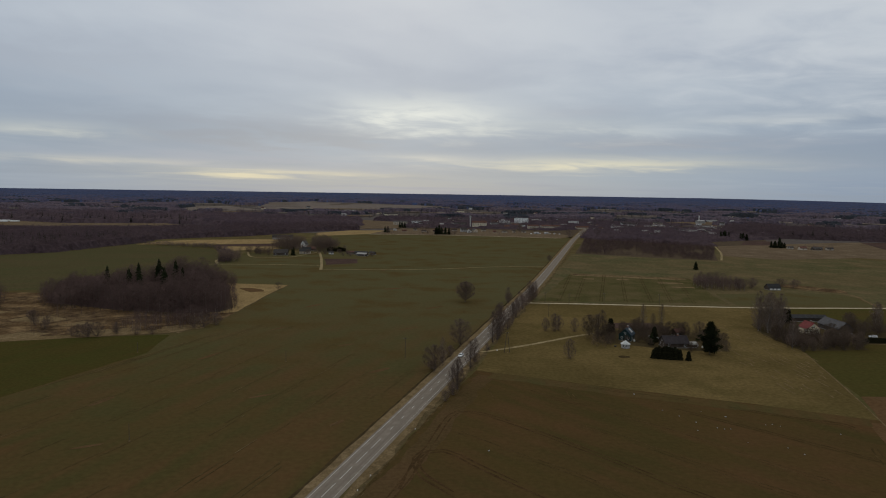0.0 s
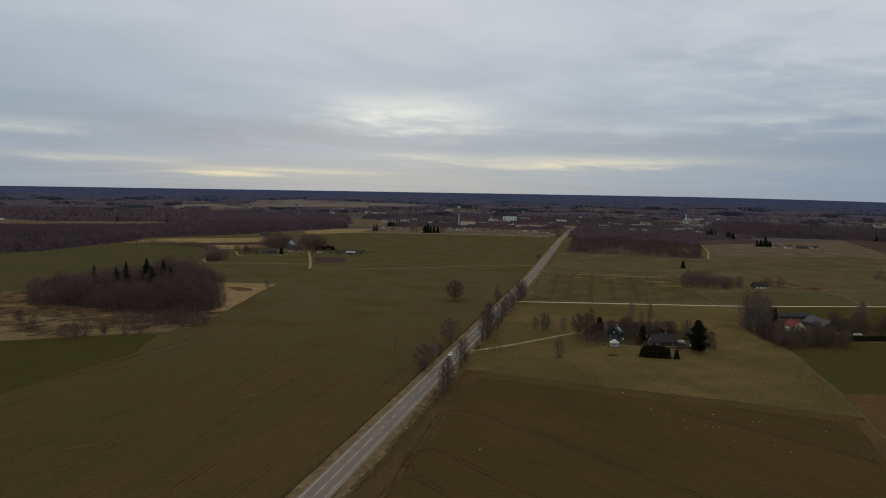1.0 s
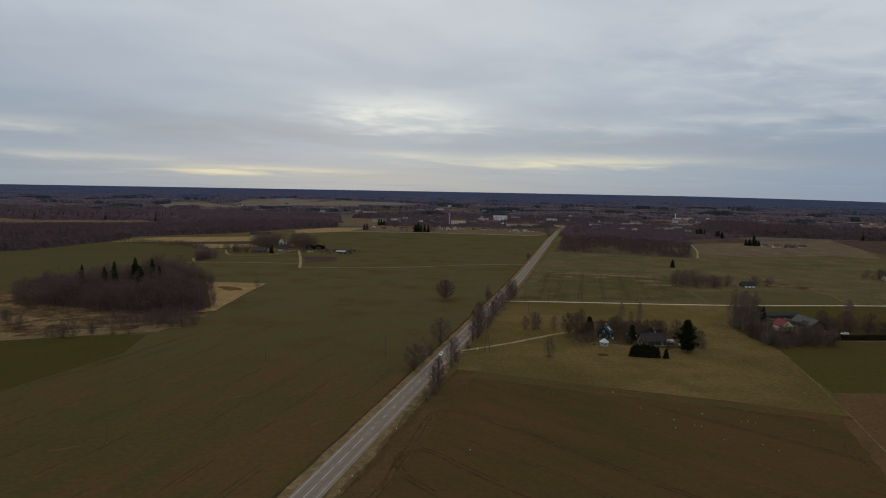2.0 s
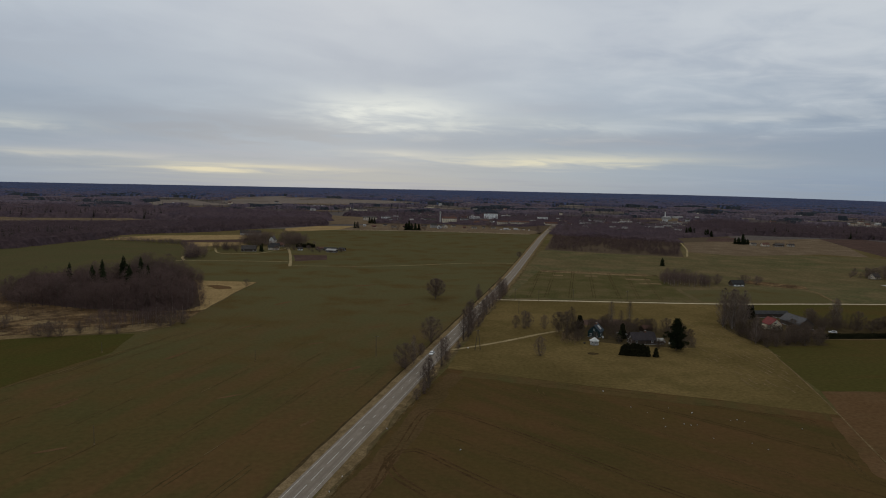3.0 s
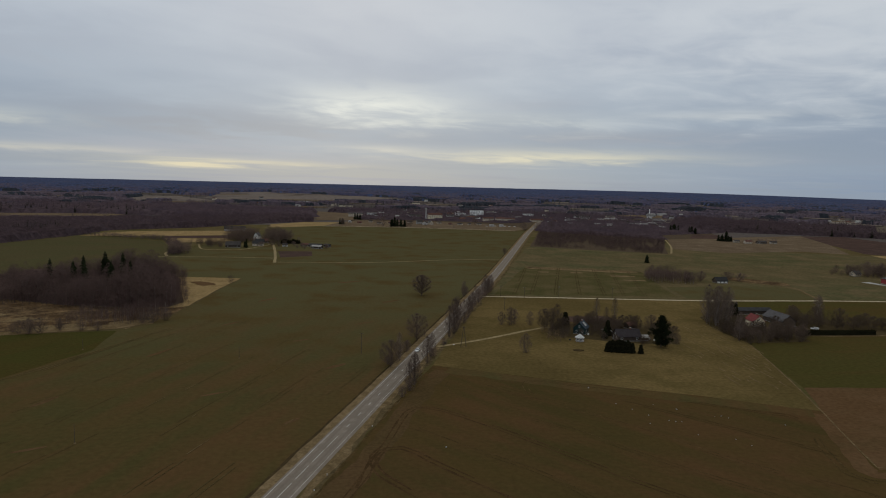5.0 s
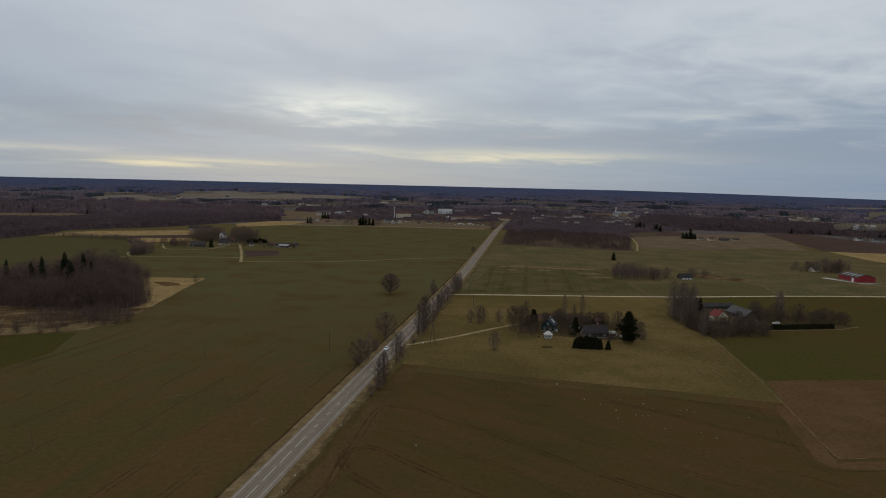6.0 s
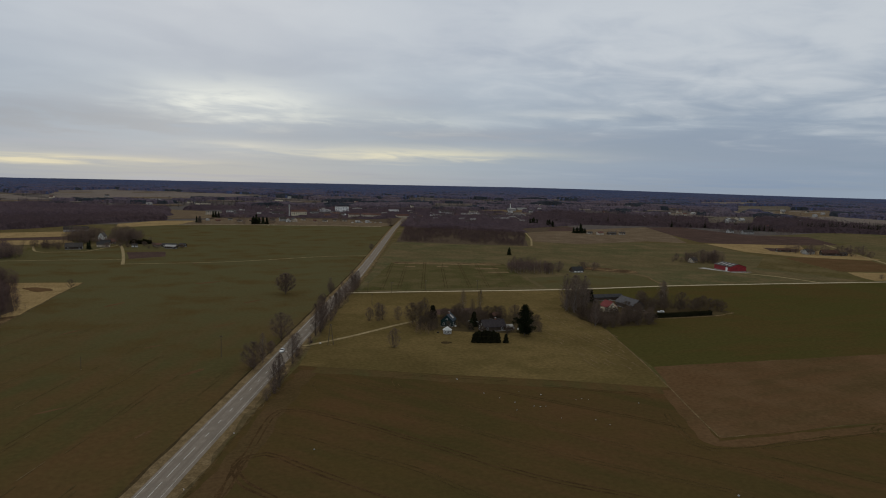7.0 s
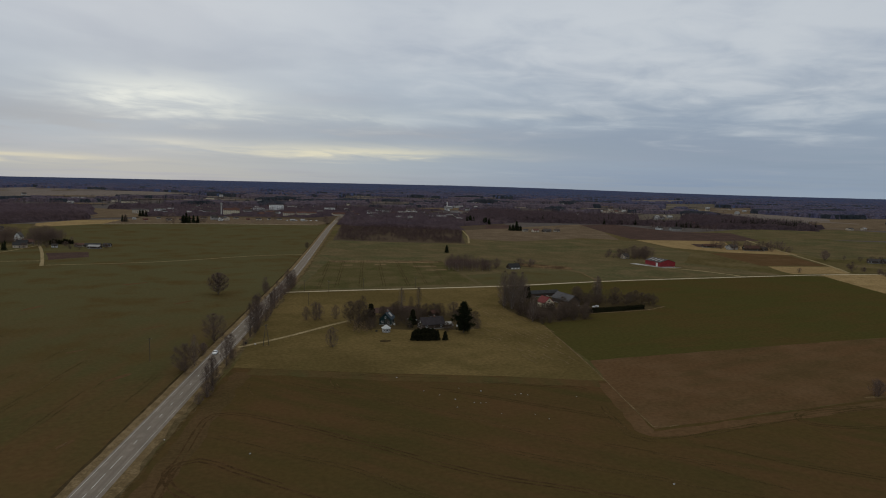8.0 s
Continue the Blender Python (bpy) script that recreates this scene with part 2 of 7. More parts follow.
M["rut_pale"] = material("pale_rut", ((0.150, 0.110, 0.056), (0.106, 0.078, 0.034), (0.088, 0.066, 0.028)), (0.04, 0.10, 2.0), grain=0.4)
M["ditch"] = material("wet_ditch", ((0.045, 0.033, 0.017), (0.06, 0.042, 0.022), (0.075, 0.053, 0.025)), (0.05, 0.3, 2.0))
M["marking"] = material("road_paint", ((0.72, 0.70, 0.67), (0.60, 0.585, 0.555), (0.46, 0.445, 0.42)), (0.3, 2.0, 8.0))
M["bark"] = material("bark", ((0.125, 0.098, 0.082), (0.098, 0.077, 0.066)), (0.5, 3.0, 12.0), island=0.15)
M["birch"] = material("birch_bark", ((0.25, 0.215, 0.19), (0.15, 0.125, 0.11)), (0.2, 1.0, 6.0), island=0.35)
M["twig"] = material("twigs", ((0.160, 0.115, 0.093), (0.136, 0.099, 0.082)), (0.2, 1.0, 4.0), island=0.15, random=0.25, thin=0.5)
M["twig_garden"] = material("garden_twigs", ((0.118, 0.086, 0.062), (0.096, 0.071, 0.053)), (0.2, 1.0, 4.0), island=0.15, random=0.25, thin=0.5)
M["twig_wood"] = material("woodland_twigs", ((0.122, 0.082, 0.074), (0.148, 0.101, 0.090), (0.100, 0.069, 0.065)), (0.012, 0.04, 0.3), island=0.15, thin=0.5)
# woods beyond a kilometre: bluish purple haze is part of the twig colour
M["twig_haze"] = material("hazy_woodland_twigs", ((0.138, 0.099, 0.116), (0.166, 0.121, 0.134), (0.106, 0.081, 0.102)), (0.004, 0.015, 0.15), island=0.2, thin=0.5)
# darker forest mix that keeps some of that haze tint
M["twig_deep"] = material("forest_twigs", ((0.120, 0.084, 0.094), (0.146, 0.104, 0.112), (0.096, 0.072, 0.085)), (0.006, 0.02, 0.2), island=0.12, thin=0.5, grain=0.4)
# distant canopies: aerial haze is painted in as blue and purple
M["haze_blue"] = material("hazy_canopy", ((0.074, 0.070, 0.113), (0.104, 0.090, 0.120), (0.056, 0.059, 0.102)), (0.012, 0.04, 0.15), grain=0.6)
M["haze_brown"] = material("hazy_brown_canopy", ((0.098, 0.078, 0.098), (0.124, 0.097, 0.112), (0.076, 0.066, 0.088)), (0.012, 0.04, 0.15), grain=0.6)
M["twig_red"] = material("orchard_twigs", ((0.092, 0.062, 0.062), (0.112, 0.076, 0.072)), (0.01, 0.05, 0.3), island=0.25, thin=0.5)
# farthest canopy: the haze is a strong blue in the base colour
M["haze_far"] = material("far_hazy_canopy", ((0.058, 0.073, 0.137), (0.075, 0.083, 0.137), (0.050, 0.066, 0.128)), (0.006, 0.02, 0.08), grain=0.5)
M["needle"] = material("needles", ((0.016, 0.020, 0.010), (0.022, 0.026, 0.013)), (0.3, 1.5, 5.0), island=0.35, random=0.2)
# far conifers, their green shifted to blue-grey for haze
M["needle_haze"] = material("hazy_needles", ((0.036, 0.042, 0.052), (0.044, 0.048, 0.058)), (0.004, 0.02, 0.1), island=0.15)
M["thuja"] = material("hedge_leaves", ((0.013, 0.013, 0.007), (0.018, 0.017, 0.009)), (0.3, 1.5, 5.0), island=0.35)
M["reed"] = material("dry_scrub", ((0.24, 0.17, 0.10), (0.19, 0.13, 0.08)), (0.1, 0.6, 3.0), island=0.35)
M["wood_pole"] = material("weathered_pole", ((0.10, 0.083, 0.062), (0.12, 0.10, 0.076)), (0.5, 2.0, 8.0))


def paint(name, tone, rough=0.7, wear=0.8, spec=0.3, metal=0.0, random=0.0):
    return material(name, (tone, tuple(c * wear for c in tone), tuple(min(1, c * 1.12) for c in tone)), (0.15, 0.8, 4.0), rough=rough, spec=spec, metal=metal, random=random)


M["glass"] = paint("window_glass", (0.02, 0.024, 0.03), 0.08, 0.9, 0.5)
M["white"] = paint("white_paint", (0.80, 0.80, 0.78))
M["cream"] = paint("cream_render", (0.64, 0.56, 0.41))
M["beige"] = paint("beige_render", (0.52, 0.44, 0.34), random=0.15)
M["grey_wall"] = paint("grey_render", (0.38, 0.37, 0.355), random=0.2)
M["brick"] = paint("red_brick", (0.22, 0.105, 0.07), random=0.1)
M["log"] = paint("dark_boards", (0.075, 0.055, 0.042), random=0.15)
M["teal"] = paint("green_boards", (0.010, 0.034, 0.036))
M["teal_roof"] = paint("green_sheet_roof", (0.022, 0.036, 0.050), 0.5, spec=0.06)
M["red_roof"] = paint("red_tile_roof", (0.205, 0.037, 0.036), 0.6, spec=0.06)
M["red_wall"] = paint("red_sheet_wall", (0.27, 0.022, 0.028), 0.55)
M["dark_roof"] = paint("grey_roof", (0.042, 0.041, 0.042), 0.6, random=0.15, spec=0.06)
M["zinc"] = paint("worn_zinc_roof", (0.080, 0.077, 0.082), 0.6, spec=0.06)
M["brown_roof"] = paint("dark_brown_roof", (0.048, 0.041, 0.044), 0.7, spec=0.05)
M["slate"] = paint("slate_roof", (0.060, 0.053, 0.050), 0.6, random=0.2, spec=0.06)
M["sheet"] = paint("pale_sheet_roof", (0.33, 0.32, 0.31), 0.5, random=0.15, spec=0.06)
M["rust_roof"] = paint("rusty_roof", (0.115, 0.060, 0.047), 0.7, random=0.2, spec=0.06)
M["concrete"] = paint("concrete", (0.36, 0.35, 0.33))
M["poly"] = paint("white_film", (0.56, 0.57, 0.56), 0.3)
M["car_white"] = paint("white_car_paint", (0.75, 0.76, 0.77), 0.25, 0.97, 0.5)
M["rubber"] = paint("tyre_rubber", (0.02, 0.02, 0.02), 0.85)
M["chrome"] = paint("wheel_metal", (0.45, 0.45, 0.46), 0.35, 0.9, 0.5, 0.9)
M["lamp_glass"] = paint("headlight_glass", (0.6, 0.62, 0.65), 0.1, 0.95, 0.5)
M["tail"] = paint("tail_light", (0.3, 0.02, 0.02), 0.2, 0.9, 0.5)
M["black"] = paint("black_plastic", (0.02, 0.02, 0.022), 0.6)

# ---- geometry helpers ----
RNG = np.random.default_rng(7)


def np_mesh(name, verts, faces, mats, index=None, flat=False):
    """A mesh from arrays of corners and of triangles or quads."""
    me = bpy.data.meshes.new(name)
    verts, faces = np.asarray(verts, np.float32).reshape(-1, 3), np.asarray(faces, np.int32)
    n, k = faces.shape
    me.vertices.add(len(verts))
    me.vertices.foreach_set("co", verts.ravel())
    me.loops.add(n * k)
    me.loops.foreach_set("vertex_index", faces.ravel())
    me.polygons.add(n)
    me.polygons.foreach_set("loop_start", np.arange(0, n * k, k, dtype=np.int32))
    for m in mats:
        me.materials.append(m)
    if index is not None:
        me.polygons.foreach_set("material_index", np.asarray(index, np.int32))
    me.update(calc_edges=True)
    if flat:
        me.shade_flat()
    return me


class Soup:
    """Collects boxes, prisms and tubes into one mesh."""

    def __init__(self):
        self.v, self.f = [], []

    def add(self, verts, faces):
        k = len(self.v)
        self.v += [tuple(p) for p in verts]
        self.f += [tuple(i + k for i in f) for f in faces]
        return self

    def box(self, x0, y0, z0, x1, y1, z1):
        v = [(x, y, z) for z in (z0, z1) for x, y in ((x0, y0), (x1, y0), (x1, y1), (x0, y1))]
        return self.add(v, [(3, 2, 1, 0), (4, 5, 6, 7), (0, 1, 5, 4), (1, 2, 6, 5), (2, 3, 7, 6), (3, 0, 4, 7)])

    def tube(self, a, b, ra, rb, sides=6):
        a, b = Vector(a), Vector(b)
        q = (b - a).to_track_quat("Z", "Y")
        v = [p + q @ Vector((math.cos(i * 2 * math.pi / sides) * r, math.sin(i * 2 * math.pi / sides) * r, 0)) for p, r in ((a, ra), (b, rb)) for i in range(sides)]
        f = [(i, (i + 1) % sides, sides + (i + 1) % sides, sides + i) for i in range(sides)]
        return self.add(v, f + [tuple(range(sides - 1, -1, -1)), tuple(range(sides, 2 * sides))])

    def mesh(self, name, mat, bevel=0.0):
        me = bpy.data.meshes.new(name)
        me.from_pydata(self.v, [], self.f)
        if bevel:
            bm = bmesh.new()
            bm.from_mesh(me)
            bmesh.ops.bevel(bm, geom=bm.edges[:], offset=bevel, segments=1, affect="EDGES")
            bm.to_mesh(me)
            bm.free()
        me.materials.append(mat)
        me.update()
        return me


def part(name, mesh, parent, label=""):
    """One mesh object under a thing or under a part."""
    ob = new(name, mesh)
    ob.parent = parent
    return tagged(ob, label)


def thing(name, m, label, category, group=""):
    ob = new(name)
    ob.empty_display_size = 0.5
    ob.matrix_basis = m
    return tagged(ob, label, category, group)


def smooth(x):
    x = min(max(x, 0.0), 1.0)
    return x * x * (3 - 2 * x)


def terrain(x, y):
    """Height of the land: flat farmland that climbs very gently to a distant wooded rise, lower in the east."""
    r = math.hypot(x, y)
    if r < 2000:
        return 0.0
    east = smooth((math.degrees(math.atan2(x, y)) - 20) / 28)
    return 55.0 * (1 - 0.42 * east) * ((r - 2000) / 2750) ** 1.25


def outline(corners, step, jitter, seed):
    """The corners of a field joined by slightly uneven edges."""
    pts, n = [], len(corners)
    for i in range(n):
        a, b = Vector((*corners[i], 0)), Vector((*corners[(i + 1) % n], 0))
        count = max(1, int((b - a).length / step))
        side = Vector((-(b - a).y, (b - a).x, 0)).normalized()
        for k in range(count):
            p = a.lerp(b, k / count)
            w = jitter * (noise.noise((p.x * 0.06 + seed, p.y * 0.06, seed)) + 0.5 * noise.noise((p.x * 0.31, p.y * 0.31, seed)))
            pts.append(p + side * w)
    return pts


def patch(name, corners, mat, lift, label, category="field", step=9.0, jitter=1.2):
    """A field or yard: a thin sheet with an uneven outline on the land."""
    bm = bmesh.new()
    verts = [bm.verts.new((p.x, p.y, terrain(p.x, p.y) + lift)) for p in outline(corners, step, jitter, len(corners) + lift * 37)]
    face = bm.faces.new(verts)
    bmesh.ops.triangulate(bm, faces=[face])
    me = bpy.data.meshes.new(name)
    bmesh.ops.recalc_face_normals(bm, faces=bm.faces[:])
    if bm.faces and sum(f.normal.z for f in bm.faces) < 0:
        bmesh.ops.reverse_faces(bm, faces=bm.faces[:])
    bm.to_mesh(me)
    bm.free()
    me.materials.append(mat)
    return tagged(new(name, me), label, category, kind="structure")


def curve_points(points, step=3.0):
    """A smooth line through a few points."""
    p = [Vector((*q, 0)) for q in points]
    p = [2 * p[0] - p[1]] + p + [2 * p[-1] - p[-2]]
    out = []
    for i in range(1, len(p) - 2):
        n = max(1, int((p[i + 1] - p[i]).length / step))
        for k in range(n):
            t = k / n
            a, b, c, d = p[i - 1], p[i], p[i + 1], p[i + 2]
            out.append(0.5 * (2 * b + (c - a) * t + (2 * a - 5 * b + 4 * c - d) * t * t + (3 * b - a - 3 * c + d) * t ** 3))
    return out + [p[-2]]


def ribbon_data(line, offset, width, lift, wander=0.0, seed=0.0):
    v, f = [], []
    for i, p in enumerate(line):
        d = (line[min(i + 1, len(line) - 1)] - line[max(i - 1, 0)]).normalized()
        s = Vector((d.y, -d.x, 0))
        w = width * (1 + wander * noise.noise((p.x * 0.13, p.y * 0.13, seed)))
        o = offset + wander * 0.5 * width * noise.noise((p.x * 0.09, p.y * 0.09, seed + 9))
        for e in (o - w / 2, o + w / 2):
            q = p + s * e
            v.append((q.x, q.y, terrain(q.x, q.y) + lift))
        if i:
            f.append((2 * i - 2, 2 * i - 1, 2 * i + 1, 2 * i))
    return v, f


def ribbon(name, line, offset, width, mat, lift, label="", category="", wander=0.0, parent=None):
    v, f = ribbon_data(line, offset, width, lift, wander, offset)
    ob = new(name, np_mesh(name, v, f, [mat]))
    if parent:
        ob.parent = parent
        return ob
    return tagged(ob, label, category, kind="structure")


RUT_COUNT = [0]


def ruts(line, mat, lift=0.046, gauge=1.9, width=0.55, wander=0.5, worn=0.0):
    """The two wheel marks of a tractor along a line; worn is the share of it that has grown over."""
    RUT_COUNT[0] += 1
    lift += 0.003 * RUT_COUNT[0]
    s = Soup()
    for side in (-gauge / 2, gauge / 2):
        stretch = []
        for i, p in enumerate(line):
            gone = noise.noise((p.x * 0.045 + side, p.y * 0.045, RUT_COUNT[0] * 1.7)) < 0.9 * worn - 0.45
            if not gone:
                stretch.append(p)
            if (gone or i == len(line) - 1) and len(stretch) > 1:
                s.add(*ribbon_data(stretch, side, width, lift, wander, side))
            if gone:
                stretch = []
    if not s.v:
        return None
    ob = new("tyre_track", s.mesh("tyre_track", mat))
    return tagged(ob, "pair of tractor wheel marks pressed into the field", "tyre track", kind="structure")


# ---- land ----
rings = [0, 60, 140, 260, 420, 650, 950, 1300, 1700, 2000] + list(range(2200, 4901, 150))
v, f = [], []
SPOKES = 120
for r in rings:
    for k in range(SPOKES):
        a = k * 2 * math.pi / SPOKES
        x, y = math.sin(a) * r, math.cos(a) * r
        v.append((x, y, terrain(x, y)))
for i in range(len(rings) - 1):
    for k in range(SPOKES):
        j, n = i * SPOKES + k, i * SPOKES + (k + 1) % SPOKES
        f.append((j, n, n + SPOKES, j + SPOKES))
tagged(new("ground", np_mesh("ground", v, f, [M["land"], M["hazy_land"]], [int(rings[i // SPOKES] >= 1300) for i in range(len(f))])), "wide flat farmland of grass and soil", "ground", kind="structure")

# the main road: straight, from behind the camera to the town
ROAD = [(-66.8, 40), (-26.0, 190), (3.9, 300), (41.3, 440), (87.4, 613), (153.5, 882), (222.5, 1165), (256.5, 1296), (322, 1547), (380, 1760)]


def at_road(s, off=0.0):
    """The place s metres along the road, counted from (-26, 190), off metres to its right, and its bearing."""
    start = Vector((-26.0, 190, 0))
    best = min(range(len(mid)), key=lambda i: (mid[i] - start).length)
    i, left = best, s
    while left > 0 and i < len(mid) - 2 and left > (mid[i + 1] - mid[i]).length:
        left -= (mid[i + 1] - mid[i]).length
        i += 1
    while left < 0 and i > 0:
        left += (mid[i] - mid[i - 1]).length
        i -= 1
    d = (mid[i + 1] - mid[i]).normalized()
    p = mid[i] + d * left + Vector((d.y, -d.x, 0)) * off
    return p.x, p.y, math.degrees(math.atan2(-d.x, d.y))


FIELDS = []
FIELDS.append(("crop", 0.020, "large field of thin green winter crop over brown soil", [(-300, 60), (-69, 55), (-33.5, 190), (-8, 285), (34, 440), (80, 614), (145, 882), (206, 1130), (232, 1228), (39, 1268), (-140, 1269), (-207, 1211), (-235, 1080), (-166, 923), (-250, 763), (-380, 640), (-420, 480), (-360, 250)]))
FIELDS.append(("crop_lush", 0.045, "deep green strip of young crop beside dry scrub", [(-300, 330), (-228, 346), (-184, 361), (-150, 368), (-144, 326), (-168, 252), (-215, 190), (-330, 200)]))
FIELDS.append(("crop_far", 0.046, "far green crop field in front of bare woods", [(-575, 735), (-516, 780), (-475, 826), (-455, 926), (-443, 975), (-436, 962), (-380, 942), (-306, 898), (-255, 790), (-246, 730), (-190, 590), (-250, 548), (-338, 514), (-420, 560)]))
FIELDS.append(("straw", 0.060, "tip of pale dry grass beside a copse", [(-200, 577), (-182, 576), (-131, 571), (-134, 500), (-135, 443), (-150, 430), (-190, 500)]))
FIELDS.append(("rough_grass", 0.061, "strip of rough dry grass and scrub round a copse", [(-200, 577), (-190, 500), (-150, 432), (-135, 440), (-137, 400), (-160, 372), (-184, 361), (-228, 345), (-300, 330), (-400, 420), (-333, 508), (-305, 510), (-250, 545)]))
FIELDS.append(("verge", 0.064, "thin line of pale dry grass along a crop", [(-300, 331), (-228, 346), (-184, 362), (-150, 373), (-139, 392), (-146, 394), (-170, 376), (-228, 354), (-300, 342)]))
FIELDS.append(("leaf_floor", 0.063, "dark leaf-covered floor of a copse", [(-272, 466), (-236, 450), (-210, 440), (-172, 432), (-146, 440), (-142, 456), (-164, 520), (-180, 570), (-215, 592), (-300, 582), (-310, 540)]))
FIELDS.append(("crop", 0.050, "green paddock in front of a farmstead", [(-250, 763), (-242, 722), (-136, 731), (-166, 905), (-215, 850), (-240, 860)]))
FIELDS.append(("straw", 0.055, "long pale dry grass field behind a hedge", [(-438, 962), (-431, 1022), (-403, 1062), (-279, 1105), (-250, 1090), (-256, 1015), (-330, 985)]))
FIELDS.append(("plough", 0.058, "narrow strip of dark ploughed soil", [(-330, 982), (-256, 1012), (-240, 1015), (-236, 962), (-320, 950)]))
FIELDS.append(("straw", 0.056, "pale dry grass plot behind a farmstead", [(-320, 948), (-236, 960), (-220, 920), (-290, 878)]))
FIELDS.append(("plough", 0.060, "brown vegetable plot beside a farm drive", [(-140, 798), (-102, 803), (-95, 754), (-127, 733)]))
FIELDS.append(("straw", 0.040, "pale dry field edge in front of woods", [(-230, 1215), (-207, 1214), (-150, 1268), (-85, 1330), (-120, 1400), (-190, 1390), (-240, 1290)]))
FIELDS.append(("stubble", 0.044, "brown rough ground at the edge of a town", [(-140, 1272), (39, 1271), (214, 1238), (250, 1300), (225, 1420), (100, 1500), (-90, 1490), (-120, 1400)]))
FIELDS.append(("soil_crop", 0.022, "brown field with thin sprouting crop and wheel marks", [(-55, 60), (-17, 190), (3, 262), (16, 303), (75, 277), (121, 259), (160, 241), (144, 189), (242, 189), (440, 184), (460, 60)]))
FIELDS.append(("soil", 0.040, "bare brown soil field", [(160, 241), (144, 189), (242, 189), (440, 186), (470, 266), (300, 270), (171, 271)]))
FIELDS.append(("crop_east", 0.036, "deep green young crop field", [(171, 271), (300, 270), (480, 266), (505, 330), (563, 477), (530, 486), (346, 493), (230, 485), (196, 410), (189, 347)]))
FIELDS.append(("meadow", 0.030, "rough yellowed grass meadow round a homestead", [(16, 303), (75, 277), (121, 259), (160, 241), (171, 279), (189, 347), (200, 400), (230, 486), (62, 494), (34, 380)]))
FIELDS.append(("crop_pale", 0.032, "yellowish green field beside the road", [(68, 502), (230, 493), (345, 500), (300, 640), (345, 853), (300, 872), (185, 921), (172, 905)]))
FIELDS.append(("crop_pale", 0.034, "wide pale green field with worn grass", [(345, 500), (530, 494), (500, 600), (585, 690), (632, 861), (520, 900), (467, 912), (400, 1000), (345, 853), (300, 640)]))
FIELDS.append(("crop_mid", 0.042, "striped green field with deep tractor lanes", [(128, 681), (241, 656), (222, 555), (215, 505), (72, 504)]))
FIELDS.append(("stubble", 0.040, "brown stubble field", [(444, 1094), (529, 1140), (725, 1230), (764, 1243), (689, 1040), (612, 881), (565, 915), (433, 873), (380, 920)]))
FIELDS.append(("plough", 0.043, "dark ploughed field", [(764, 1243), (848, 1244), (840, 1033), (930, 988), (845, 837), (770, 838), (688, 846), (642, 893), (689, 1040)]))
FIELDS.append(("straw", 0.046, "long strip of pale dry grass", [(636, 873), (711, 857), (775, 839), (722, 772), (753, 744), (720, 652), (700, 648), (640, 690), (610, 754)]))
FIELDS.append(("soil", 0.047, "brown stubble plot", [(608, 682), (640, 686), (696, 644), (642, 546), (568, 562)]))
FIELDS.append(("straw", 0.048, "pale dry grass corner beside a farm track", [(570, 554), (642, 538), (608, 491), (544, 499), (554, 528)]))
FIELDS.append(("crop_pale", 0.033, "wide green field beyond a farm track", [(775, 842), (845, 840), (907, 868), (1060, 790), (811, 603), (725, 592), (712, 615), (770, 735)]))
FIELDS.append(("straw", 0.050, "pale dry grass beyond a field corner", [(566, 490), (606, 488), (650, 470), (700, 430), (640, 400), (581, 420), (518, 386)]))
FIELDS.append(("meadow", 0.028, "rough grassland beside distant farms", [(640, 474), (742, 540), (1250, 700), (1500, 560), (1100, 250), (760, 330)]))
FIELDS.append(("crop_pale", 0.031, "distant pale green fields", [(855, 1020), (920, 1035), (1160, 1130), (1300, 1040), (1400, 760), (1100, 800), (907, 868), (800, 862)]))
FIELDS.append(("stubble", 0.037, "distant brown fields beyond a wood", [(1240, 1062), (1320, 1040), (1900, 900), (2000, 1350), (1700, 1590), (1400, 1300)]))
FIELDS.append(("plough", 0.051, "short dark strip of ploughed soil in dry grass", [(682, 807), (722, 787), (682, 743), (656, 758)]))
FIELDS.append(("plough", 0.051, "small dark ploughed plot beside spruces", [(496, 1128), (548, 1130), (599, 1235), (551, 1237)]))
FIELDS.append(("leaf_floor", 0.024, "brown leafy ground of gardens in a town", [(258, 1240), (372, 1186), (436, 1096), (560, 1140), (620, 1320), (720, 1600), (620, 1960), (-200, 1960), (-150, 1500), (100, 1505), (228, 1425)]))
FIELDS.append(("leaf_floor", 0.039, "dark worn ground under an orchard", [(180, 920), (252, 884), (345, 848), (436, 1092), (372, 1182), (258, 1236)]))
FIELDS.append(("leaf_floor", 0.026, "dark leafy floor of a wide forest", [(-800, 560), (-640, 690), (-518, 784), (-476, 829), (-456, 928), (-444, 978), (-448, 1067), (-398, 1115), (-335, 1172), (-248, 1333), (-176, 1402), (-190, 1550), (-420, 1500), (-620, 1480), (-780, 1385), (-1060, 1480), (-1000, 900)]))
FIELDS.append(("yard_floor", 0.052, "brown garden ground round a homestead", [(86, 364), (100, 360), (118, 350), (150, 347), (158, 372), (148, 398), (118, 402), (92, 396)]))
FIELDS.append(("yard_floor", 0.053, "dark brown trodden ground round a farmhouse", [(190, 352), (228, 356), (232, 371), (282, 374), (300, 384), (296, 410), (270, 424), (262, 452), (225, 456), (196, 424), (188, 390)]))
FIELDS.append(("crop", 0.0435, "strip of green crop between a lane and a copse", [(219, 497), (226, 556), (253, 559), (289, 567), (334, 563), (337, 541), (322, 497)]))
FIELDS.append(("rough_grass", 0.045, "rough brown ground beside a field shed", [(300, 612), (325, 582), (345, 569), (352, 590), (320, 628)]))
